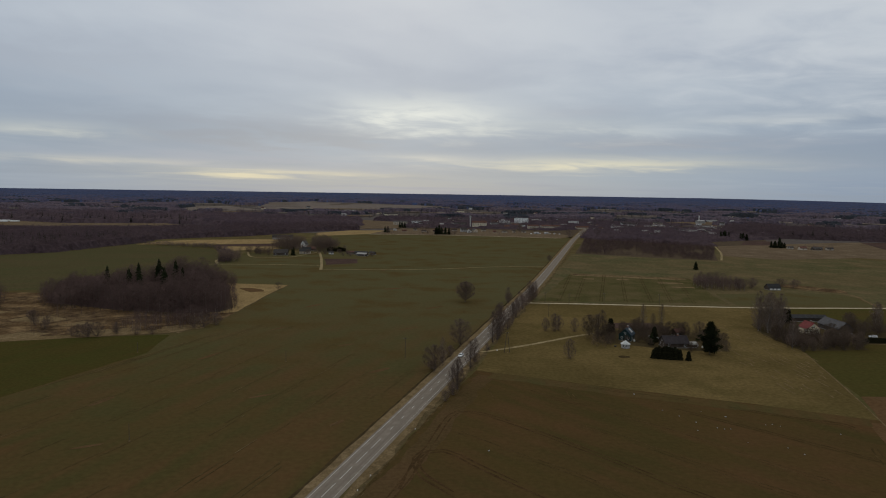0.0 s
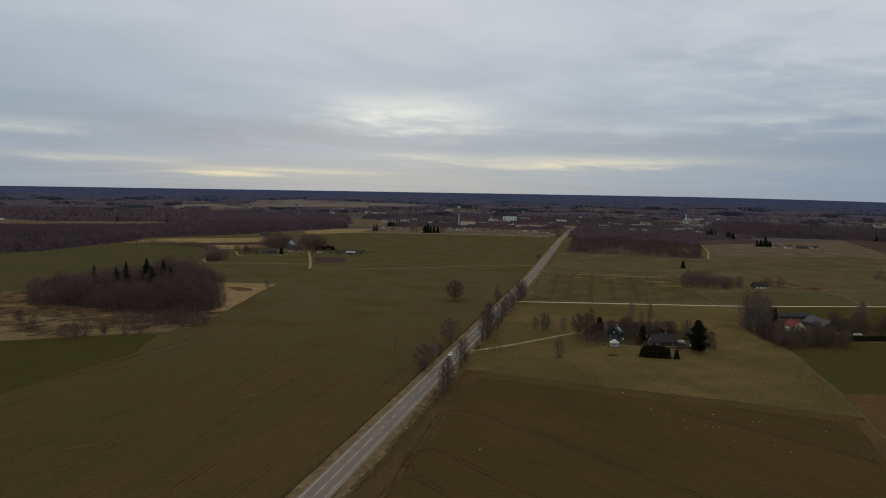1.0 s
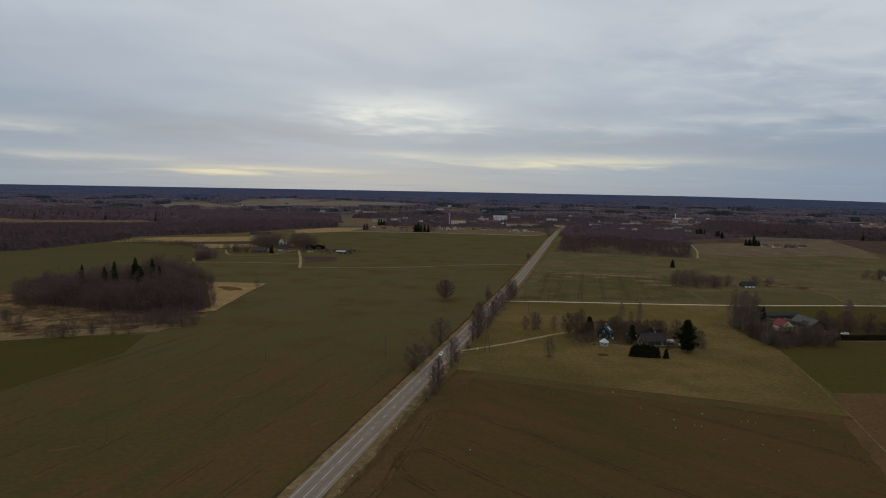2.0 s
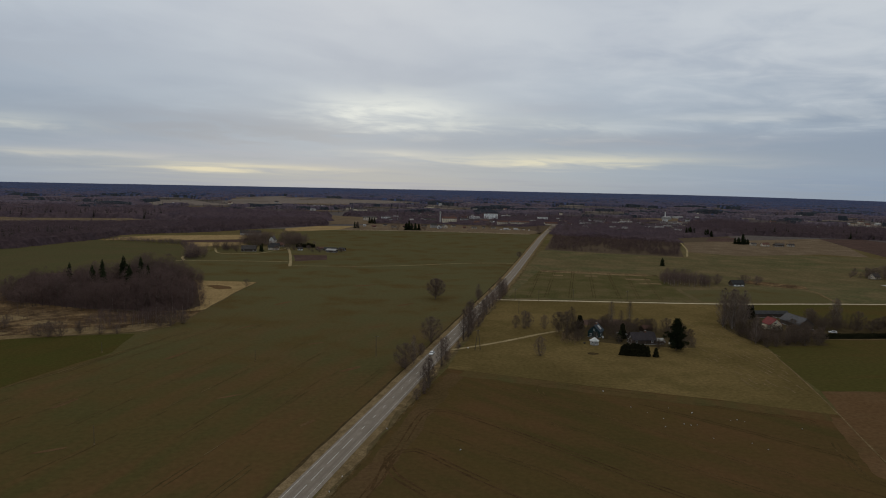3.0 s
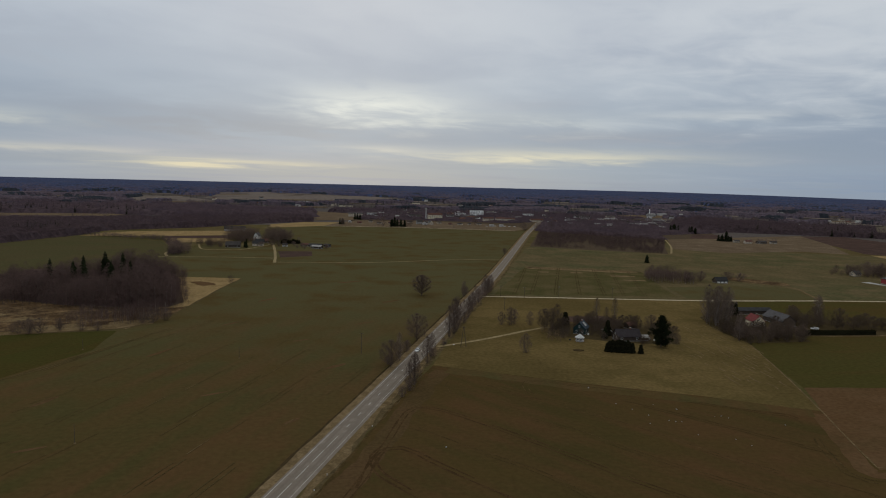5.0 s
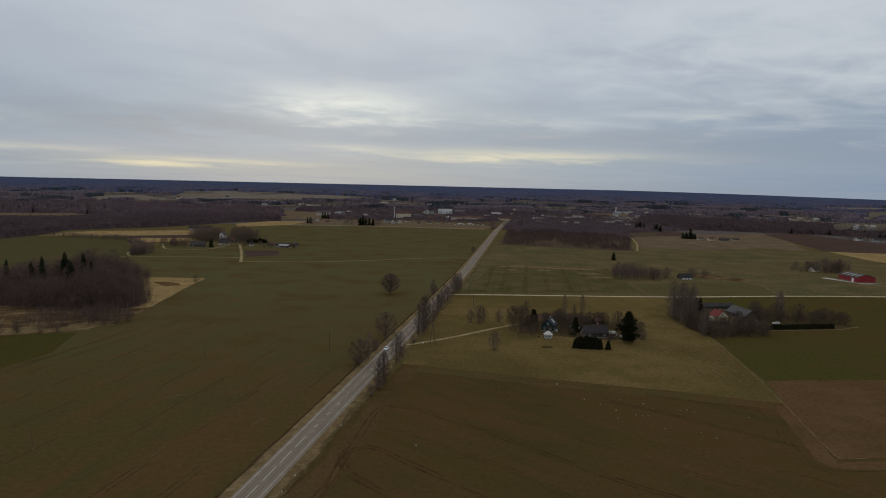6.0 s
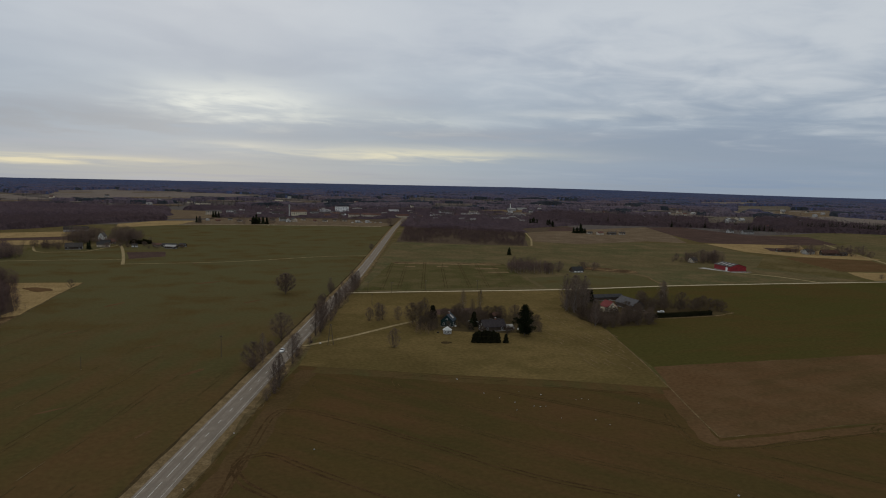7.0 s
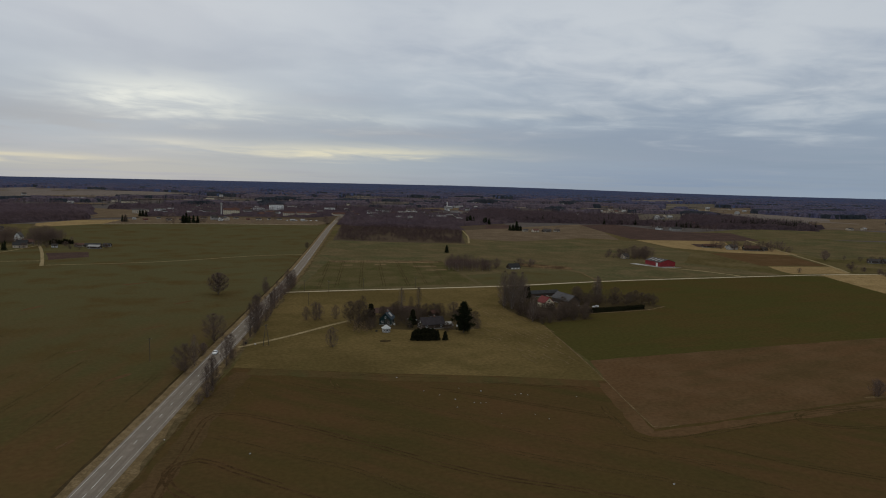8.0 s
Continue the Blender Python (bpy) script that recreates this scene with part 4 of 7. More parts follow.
def spruce_data(seed, height, radius, tiers=20, arms=9, ragged=0.25, taper=0.85):
    rnd = random.Random(seed)
    wood, leaf = Soup(), Soup()
    wood.tube((0, 0, -0.1), (0, 0, height), height * 0.014, 0.03, 6)
    for i in range(tiers):
        u = (i + 0.5) / tiers
        z = height * (0.05 + 0.93 * u)
        reach = radius * (1 - u) ** taper * rnd.uniform(1 - ragged, 1 + ragged) + 0.25
        for k in range(arms):
            az = k * 2 * math.pi / arms + i * 0.7 + rnd.uniform(-0.25, 0.25)
            r = reach * rnd.uniform(0.7, 1.15)
            d, s = Vector((math.cos(az), math.sin(az), 0)), Vector((-math.sin(az), math.cos(az), 0))
            w, droop = r * 0.34 + 0.12, r * rnd.uniform(0.2, 0.45)
            o = Vector((0, 0, z))
            p = [o + s * 0.1, o - s * 0.1, o + d * r * 0.6 + s * w - Vector((0, 0, droop * 0.7)), o + d * r * 0.6 - s * w - Vector((0, 0, droop * 0.75)),
                 o + d * r - Vector((0, 0, droop * 0.7)), o + d * r * 0.55 + Vector((0, 0, height * 0.012))]
            leaf.add(p, [(0, 1, 5), (5, 2, 0), (1, 3, 5), (5, 4, 2), (3, 4, 5)])
            for _ in range(2):
                q = o + d * r * rnd.uniform(0.3, 0.9) + s * rnd.uniform(-w, w) * 0.6 - Vector((0, 0, droop * 0.4))
                leaf.add([q, q + d * 0.35 * w + Vector((0, 0, -height * 0.04)), q + s * 0.4 * w - Vector((0, 0, height * 0.03))], [(0, 1, 2)])
    return wood, leaf


def pine_data(seed, height, radius):
    """A dense, ragged old pine: boughs that end in tufts of needles."""
    rnd = random.Random(seed)
    wood, leaf = Soup(), Soup()
    wood.tube((0, 0, -0.1), (0.2, 0.1, height * 0.95), height * 0.02, 0.05, 7)
    for i in range(84):
        u = (i + rnd.random()) / 84
        z = height * (0.08 + 0.88 * u)
        az = i * 2.4 + rnd.uniform(-0.4, 0.4)
        tier = 0.74 + 0.34 * math.sin(i * 0.62 + 1.0)
        r = radius * min(1.0, 1.25 * (1.04 - u) ** 0.72) * min(1.0, 0.55 + 1.6 * u) * tier * rnd.uniform(0.45, 1.12)
        tip = Vector((math.cos(az) * r, math.sin(az) * r, z + rnd.uniform(0, 0.12) * height * 0.5))
        wood.tube((0.1, 0, z - 0.6), tip, 0.09, 0.03, 3)
        for c in range(3):
            centre = tip * 1.0 if c == 0 else Vector((tip.x * rnd.uniform(0.35, 0.8), tip.y * rnd.uniform(0.35, 0.8), tip.z - rnd.uniform(0.0, 0.8)))
            size = rnd.uniform(0.6, 1.15)
            for _ in range(52):
                q = centre + Vector((rnd.gauss(0, 0.6), rnd.gauss(0, 0.6), rnd.gauss(0, 0.42))) * size
                a = Vector((rnd.gauss(0, 1), rnd.gauss(0, 1), rnd.gauss(0.4, 1))).normalized() * 0.5 * size
                b = Vector((rnd.gauss(0, 1), rnd.gauss(0, 1), rnd.gauss(0, 1))).normalized() * 0.34 * size
                leaf.add([q - b, q + b, q + a], [(0, 1, 2)])
    return wood, leaf


def place(proto, x, y, scale=1.0, turn=0.0, label="", stretch=1.0, group=""):
    m = pose(x, y, terrain(x, y), 0, 0, turn) @ Matrix.Diagonal((scale, scale, scale * stretch, 1))
    ob = copy_thing(proto, m)
    return tagged(ob, label, group=group)


BROWN_CROWNS = {}


def garden(ob):
    """Gives a tree the browner twigs of fruit trees and garden bushes."""
    for child in ob.children:
        if child.name.startswith("crown"):
            key = child.data.name
            if key not in BROWN_CROWNS:
                BROWN_CROWNS[key] = child.data.copy()
                BROWN_CROWNS[key].materials[0] = M["twig_garden"]
            child.data = BROWN_CROWNS[key]


PROTO = {
    "oak": tree_thing("oak", "broad bare oak alone in the crop field", *bare_tree(3, 15.5, 7.6, 0.12, 22, 780, 13, 0.029), "bark", "twig"),
    "round": tree_thing("roadside_tree", "bare rounded roadside tree", *bare_tree(5, 14.0, 6.2, 0.08, 20, 520, 11, 0.030), "bark", "twig"),
    "round_light": tree_thing("tree", "bare rounded tree far off", *bare_tree(6, 14.0, 6.2, 0.08, 12, 130, 8, 0.064), "bark", "twig"),
    "round_small": tree_thing("tree", "bare rounded tree far off", *bare_tree(9, 12.0, 6.4, 0.06, 12, 120, 8, 0.064, egg=-0.15), "bark", "twig"),
    "tall": tree_thing("roadside_tree", "tall narrow bare roadside tree", *bare_tree(8, 18.0, 3.4, 0.03, 22, 400, 10, 0.023, egg=0.25, lift=1.2), "bark", "twig"),
    "tall2": tree_thing("roadside_tree", "tall narrow bare roadside tree", *bare_tree(12, 16.0, 3.7, 0.03, 22, 400, 10, 0.023, egg=0.2, lift=1.1), "bark", "twig"),
    "birch": tree_thing("birch", "tall bare birch with pale trunk", *bare_tree(15, 22.0, 4.0, 0.08, 24, 440, 11, 0.024, egg=0.2, lift=1.3), "birch", "twig"),
    "birch2": tree_thing("birch", "tall bare birch with pale trunk", *bare_tree(19, 20.0, 3.5, 0.05, 24, 420, 10, 0.024, egg=0.25, lift=1.4), "birch", "twig"),
    "bush": tree_thing("bush", "bare many-stemmed bush in grass", *bare_tree(23, 4.8, 2.2, 0.02, 16, 130, 9, 0.018, stems=4, egg=0.1, lift=0.9), "bark", "twig", "bush"),
    "apple": tree_thing("fruit_tree", "small bare garden fruit tree", *bare_tree(27, 5.5, 3.1, 0.12, 14, 220, 10, 0.020), "bark", "twig"),
    "spruce": tree_thing("spruce", "dark green spruce", *spruce_data(31, 18.0, 3.6, 26, 9, 0.42, 0.68), "bark", "needle"),
    "spruce2": tree_thing("spruce", "dark green spruce", *spruce_data(37, 17.0, 4.2, 22, 8, 0.5, 0.6), "bark", "needle"),
    "pine": tree_thing("pine", "dark ragged old pine beside a homestead", *pine_data(35, 16.0, 7.2), "bark", "needle"),
    "thuja": tree_thing("cypress", "small dark conical cypress", *spruce_data(41, 5.0, 1.35, 24, 12, 0.3, 0.4), "bark", "thuja"),
}

# trees along the road: style, distance along, offset, scale
ROADSIDE = [
    ("round", 110, -7.7, 1.08), ("birch2", 128, -7.6, 0.62), ("round", 136, -7.8, 0.52), ("round", 168, -8.2, 1.2), ("bush", 117, -8.4, 1.0),
    ("tall2", 311, -8.0, 0.72), ("round", 316, -8.4, 0.55), ("bush", 150, -8.0, 0.9), ("round", 640, -9.0, 0.72),
    ("tall2", 83, 9.0, 0.80), ("tall2", 88, 9.8, 0.86), ("tall2", 93, 8.4, 0.78), ("bush", 80, 9.5, 1.2), ("bush", 73, 8.6, 0.9),
    ("tall2", 125, 6.8, 0.86), ("tall2", 131, 7.6, 0.80), ("bush", 136, 7.2, 1.1), ("bush", 158, 7.2, 0.8),
    ("tall", 180, 6.8, 1.10), ("tall2", 185, 7.4, 1.22), ("tall", 191, 6.6, 1.22), ("tall2", 198, 7.2, 1.20), ("tall", 206, 6.8, 1.10),
    ("tall2", 214, 7.6, 0.95), ("bush", 224, 7.0, 1.5),
]
ROADSIDE += [
    ("tall2", 238, 7.0, 0.76), ("tall", 247, 7.4, 0.76), ("tall2", 256, 6.8, 0.84), ("tall2", 266, 7.2, 0.84), ("tall", 276, 6.8, 0.76),
    ("tall2", 287, 7.4, 0.86), ("tall2", 298, 7.0, 0.86), ("round", 309, 7.4, 0.76), ("tall2", 318, 7.0, 0.98), ("round", 327, 7.4, 0.86),
    ("tall2", 336, 7.0, 0.92), ("tall", 344, 7.4, 0.82),
]
for n, (kind, s, off, scale) in enumerate(ROADSIDE):
    shift = random.Random(n)
    x, y, _ = at_road(s + shift.uniform(-3.2, 3.2), off + shift.uniform(-0.8, 1.4))
    place(PROTO[kind], x, y, scale * shift.uniform(0.8, 1.06), n * 67, stretch=0.9 + 0.06 * (n * 7 % 4), group="trees along the road")
place(PROTO["oak"], 17, 496, 1.0, 40)
place(PROTO["round_small"], -133, 545, 0.55, 20, "small bare tree at the tip of a dry field")
for n, (x, y, scale) in enumerate(((61, 394, 1.3), (66, 393, 1.75), (69, 396, 1.5), (78, 393, 1.35), (63, 327, 1.6), (-109, 1329, 2.2))):
    place(PROTO["bush"], x, y, scale, n * 50, "slender bare bush in open grass", 1.3)

# homestead with the green house
GARDEN_TREES = [
    ("round", 87, 374, 1.02), ("tall2", 91, 380, 1.0), ("round", 84, 381, 0.9), ("round", 93, 371, 0.7), ("birch2", 123, 410, 0.74),
    ("birch2", 136, 415, 0.70), ("tall2", 128, 406, 0.6), ("round", 117, 398, 0.6), ("round", 146, 379, 0.72), ("round", 152, 373, 0.6),
    ("round", 139, 384, 0.62), ("round", 131, 386, 0.6), ("round", 112, 390, 0.62), ("apple", 112, 366, 1.2), ("apple", 128, 394, 1.2),
    ("apple", 140, 398, 1.1), ("apple", 107, 394, 1.2), ("apple", 118, 384, 1.3), ("apple", 124, 376, 1.2), ("bush", 100, 362, 1.1),
    ("bush", 90, 361, 1.3), ("bush", 85, 366, 1.2), ("bush", 96, 386, 1.3), ("bush", 149, 350, 1.2), ("bush", 143, 347, 1.1),
    ("bush", 129, 345, 0.9),
]
GARDEN_TREES += [
    ("bush", 112, 358, 0.9), ("bush", 150, 362, 1.3), ("apple", 155, 368, 1.1), ("bush", 131, 350.5, 0.9), ("bush", 134.5, 351.5, 0.8),
    ("bush", 116, 350, 0.9), ("bush", 108, 368, 1.0), ("apple", 113, 376, 1.2), ("bush", 120, 371, 1.1), ("bush", 94, 366, 1.0),
    ("bush", 104, 384, 1.3), ("bush", 127, 382, 1.2), ("bush", 145, 372, 1.4), ("bush", 152, 384, 1.2), ("bush", 140, 392, 1.3),
]
for n, (kind, x, y, scale) in enumerate(GARDEN_TREES):
    garden(place(PROTO[kind], x, y, scale, n * 77, "bare garden tree beside a homestead" if kind not in ("bush", "birch2") else ""))
place(PROTO["bush"], 252, 192, 1.5, 10, "bare bush alone at a field corner")
place(PROTO["bush"], 255, 193, 1.2, 80, "bare bush alone at a field corner")
place(PROTO["pine"], 137, 341, 1.0, 20)
place(PROTO["spruce"], 100, 400, 0.42, 10, "young dark spruce beside bare trees")
place(PROTO["spruce2"], 113.3, 361, 0.42, 50, "young dark spruce beside a house", 0.95)
place(PROTO["thuja"], 121.4, 327.4, 0.95, 30)
for n in range(11):
    place(PROTO["thuja"], 105.3 + 1.22 * n, 331.0 - 0.27 * n + 0.5 * (n % 2), (0.92, 1.05, 1.12, 1.08, 1.2, 1.16, 1.24, 1.1, 1.16, 1.06, 0.98)[n], n * 40, "tall dark cypress in a dense garden row", 1.04 + 0.05 * (n % 3), "row of cypresses")

# homestead with the red roof
FARM_TREES = [
    ("birch", 194, 398, 1.1), ("birch2", 199, 406, 1.18), ("birch", 203, 402, 1.05), ("birch", 195, 412, 1.05), ("birch2", 206, 409, 1.0),
    ("birch2", 198, 394, 1.0), ("birch2", 191, 404, 1.0), ("birch", 201, 413, 1.0), ("tall2", 193, 384, 0.9), ("birch2", 188, 358, 0.8),
    ("tall2", 196, 372, 0.8), ("round", 203, 366, 0.74), ("round", 211, 361, 0.74), ("round", 219, 364, 0.68), ("round", 198, 380, 0.78),
    ("apple", 231, 384, 1.4), ("apple", 216, 370, 1.5), ("apple", 226, 360, 1.3), ("tall2", 190, 370, 0.68), ("round", 188, 376, 0.62),
    ("round", 240, 384, 0.55), ("round", 193, 362, 0.6), ("bush", 205, 357, 1.5), ("bush", 214, 355, 1.4), ("bush", 222, 356, 1.3),
    ("bush", 228, 364, 1.4),
]
FARM_TREES += [
    ("birch", 268, 414, 0.78), ("birch2", 272, 418, 0.8), ("round", 262, 406, 0.8), ("round", 278, 406, 0.75), ("round", 250, 410, 0.75),
    ("round", 255, 420, 0.7), ("apple", 284, 396, 1.5), ("apple", 290, 392, 1.5),
    ("apple", 276, 390, 1.5), ("apple", 250, 396, 1.5), ("apple", 295, 386, 1.3), ("apple", 258, 396, 1.5), ("round", 292, 402, 0.6),
    ("round", 297, 394, 0.52), ("bush", 212, 388, 1.1), ("bush", 217, 386, 1.0), ("bush", 224, 388, 1.0), ("bush", 210, 376, 1.4),
    ("bush", 220, 378, 1.4), ("bush", 230, 380, 1.3), ("bush", 203, 386, 1.3), ("bush", 200, 374, 1.5), ("bush", 196, 352, 1.3),
    ("bush", 190, 350, 1.0),
]
FARM_TREES += [
    ("bush", 236, 376, 1.0), ("apple", 249, 405, 1.5), ("apple", 230, 396, 1.3), ("apple", 266, 390, 1.4),
]
for n, (kind, x, y, scale) in enumerate(FARM_TREES):
    wide = kind.startswith("birch")
    ob = place(PROTO[kind], x, y, scale * (1.28 if wide else 1.0), n * 83, "bare tree crowding a farmhouse garden" if kind in ("round", "tall2") else "", 0.8 if wide else 1.0)
    if not wide:
        garden(ob)
for x, y in ((221, 432), (223, 431)):
    place(PROTO["thuja"], x, y, 1.2, 0, "narrow dark cypress beside a barn", 1.6)

# ---- woods: many trees each, too many to count ----


def template(kind, seed):
    """A light tree for woods: corners, triangles and the material of each."""
    rnd = random.Random(seed)
    s, idx = Soup(), []
    blades, fat, up = {"near": (8, 0.03, 1.0), "mid": (6, 0.12, 1.0), "shrub": (8, 0.08, 0.2)}.get(kind, (0, 0, 0))
    if blades:
        n = 4 if kind == "near" else 3
        r = 0.011 if kind != "far" else 0.02
        v, f = tube_rings([Vector((0, 0, -0.01)), Vector((rnd.gauss(0, 0.012), rnd.gauss(0, 0.012), 0.5)), Vector((rnd.gauss(0, 0.02), rnd.gauss(0, 0.02), 0.90))], [r, r * 0.6, r * 0.1], n)
        s.add(v, f)
        idx += [0] * len(f)
        for i in range(blades):
            u = (0.22 if up else 0.0) + (0.76 if up else 0.5) * rnd.random() ** (0.8 if up else 1)
            az = rnd.uniform(0, 6.283)
            reach = 0.2 * math.sin(math.pi * min(1, u * 0.85 + 0.12)) * rnd.uniform(0.4, 1.1) if up else 0.5 * rnd.uniform(0.3, 1)
            d = Vector((math.cos(az), math.sin(az), 0))
            a = Vector((0, 0, u)) + d * reach * rnd.uniform(0, 0.35)
            b = Vector((0, 0, min(0.96, u + rnd.uniform(0.06, 0.2) * (1 if up else 2)))) + d * reach
            w = Vector((rnd.gauss(0, 1), rnd.gauss(0, 1), rnd.gauss(0, 0.5))).normalized() * fat * 0.05
            c = a.lerp(b, 0.5) + Vector((rnd.gauss(0, 0.02), rnd.gauss(0, 0.02), 0))
            s.add([a, c - w, b, c + w], [(0, 1, 2), (0, 2, 3)])
            idx += [1, 1]
        # sprays of fine twigs through the crown
        for i in range({"near": 380, "mid": 44, "shrub": 60}[kind]):
            az, r, h = rnd.uniform(0, 6.283), rnd.random() ** 0.5, rnd.random()
            if up:
                z = 0.2 + 0.82 * h ** 1.1
                r *= 0.2 * math.sin(math.pi * (0.12 + 0.82 * h)) ** 0.7
            else:
                z = 0.08 + 0.86 * h
                r *= 0.46 * math.sqrt(max(0.05, 1 - h * h))
            size = rnd.uniform(0.025, 0.085) * (1.0 if kind == "near" else 1.5)
            p = Vector((math.cos(az) * r, math.sin(az) * r, z))
            t = Vector((math.cos(az) * 0.6 + rnd.gauss(0, 0.5), math.sin(az) * 0.6 + rnd.gauss(0, 0.5), rnd.gauss(0.6, 0.5))).normalized() * size
            w = t.cross(Vector((rnd.gauss(0, 1), rnd.gauss(0, 1), rnd.gauss(0, 1)))).normalized() * {"near": 0.0040, "mid": 0.0165, "shrub": 0.0115}[kind]
            s.add([p - w, p + w, p + t], [(0, 1, 2)])
            idx.append(1)
    else:
        tiers, arms = (11, 6) if kind == "conifer" else (6, 4)
        v, f = tube_rings([Vector((0, 0, -0.01)), Vector((0, 0, 0.99))], [0.012, 0.002], 3)
        s.add(v, f)
        idx += [0] * len(f)
        for i in range(tiers):
            u = (i + 0.4) / tiers
            for k in range(arms):
                az = k * 6.283 / arms + i + rnd.uniform(-0.3, 0.3)
                r = (0.17 * (1 - u) ** 0.8 + 0.012) * rnd.uniform(0.7, 1.2)
                d, t = Vector((math.cos(az), math.sin(az), 0)), Vector((-math.sin(az), math.cos(az), 0))
                o = Vector((0, 0, 0.12 + 0.87 * u))
                s.add([o, o + d * r * 0.6 + t * r * 0.45 - Vector((0, 0, r * 0.4)), o + d * r - Vector((0, 0, r * 0.55)), o + d * r * 0.6 - t * r * 0.45 - Vector((0, 0, r * 0.4))], [(0, 1, 2), (0, 2, 3)])
                idx += [1, 1]
    return np.array([tuple(p) for p in s.v], np.float32), np.array(s.f, np.int32), np.array(idx, np.int32)


TEMPLATES = {kind: [template(kind, 50 + 7 * i + len(kind)) for i in range(5)] for kind in ("near", "mid", "shrub", "conifer", "conifer_far")}


def inside(px, py, corners):
    hit = np.zeros(len(px), bool)
    for (x0, y0), (x1, y1) in zip(corners, corners[1:] + corners[:1]):
        cross = ((y0 > py) != (y1 > py)) & (px < (x1 - x0) * (py - y0) / ((y1 - y0) or 1e-9) + x0)
        hit ^= cross
    return hit


def off_fields(spots):
    """Leaves out the places that lie in a distant field."""
    for _, corners in FAR_FIELDS:
        spots = spots[~inside(spots[:, 0], spots[:, 1], list(corners))]
    return spots


def sow(name, kind, spots, heights, label, bark, leaf, wide=1.0, category="woodland"):
    """One mesh of many trees of a kind at the given places."""
    V, F, I, base = [], [], [], 0
    which = RNG.integers(0, 5, len(spots))
    turns = RNG.uniform(0, 6.283, len(spots))
    girth = RNG.uniform(0.8, 1.25, len(spots)) * wide
    for (x, y), h, w, a, b in zip(spots, heights, which, turns, girth):
        v, f, idx = TEMPLATES[kind][w]
        c, s = math.cos(a) * h * b, math.sin(a) * h * b
        V.append(np.stack([v[:, 0] * c - v[:, 1] * s + x, v[:, 0] * s + v[:, 1] * c + y, v[:, 2] * h + terrain(x, y)], -1))
        F.append(f + base)
        I.append(idx)
        base += len(v)
    me = np_mesh(name, np.concatenate(V), np.concatenate(F), [M[bark], M[leaf]], np.concatenate(I))
    return tagged(new(name, me), label, category, kind="stuff")


def scatter(corners, gap, ragged=0.45):
    """Places over an area, a gap apart, unevenly."""
    xs, ys = [p[0] for p in corners], [p[1] for p in corners]
    gx, gy = np.meshgrid(np.arange(min(xs), max(xs), gap), np.arange(min(ys), max(ys), gap))
    px = gx.ravel() + RNG.uniform(-ragged, ragged, gx.size) * gap
    py = gy.ravel() + RNG.uniform(-ragged, ragged, gx.size) * gap
    keep = inside(px, py, list(corners))
    return np.stack([px[keep], py[keep]], -1)


def sector(a0, a1, r0, r1, gap_r, gap_a):
    """Places in a distant sector between two bearings and two distances."""
    out = []
    for r in np.arange(r0, r1, gap_r):
        n = max(2, int(radians(a1 - a0) * r / gap_a))
        a = np.radians(np.linspace(a0, a1, n)) + RNG.uniform(-0.5, 0.5, n) * gap_a / r
        rr = r + RNG.uniform(-0.6, 0.6, n) * gap_r
        out.append(np.stack([np.sin(a) * rr, np.cos(a) * rr], -1))
    return np.concatenate(out)


def wood(corners, gap, low, high, kind="mid", label="bare grey-brown deciduous wood", leaf="twig_wood", bark="birch", wide=1.0, name="woodland", thin=0.0, grow=None, lean=None):
    spots = off_fields(scatter(corners, gap))
    if thin:
        keep = np.array([noise.noise((x * 0.012, y * 0.012, thin)) > -0.12 for x, y in spots])
        spots = spots[keep]
    if not len(spots):
        return None
    swell = np.array([noise.noise((x * 0.03, y * 0.03, 4.0)) + 0.5 * noise.noise((x * 0.09, y * 0.09, 8.0)) for x, y in spots])
    heights = low + (high - low) * np.clip(RNG.uniform(0, 1, len(spots)) ** 1.5 * 0.7 + swell * 0.9 + 0.2, 0, 1.15)
    if grow:
        heights = heights * np.interp(spots[:, 0], *grow)
    if lean:
        # lower towards one straight edge of the wood
        (x0, y0), (x1, y1), deep = lean
        way = np.abs((spots[:, 0] - x0) * (y1 - y0) - (spots[:, 1] - y0) * (x1 - x0)) / math.hypot(x1 - x0, y1 - y0)
        heights = heights * (0.55 + 0.45 * np.clip(way / deep, 0, 1))
    return sow(name, kind, spots, heights, label, bark, leaf, wide)


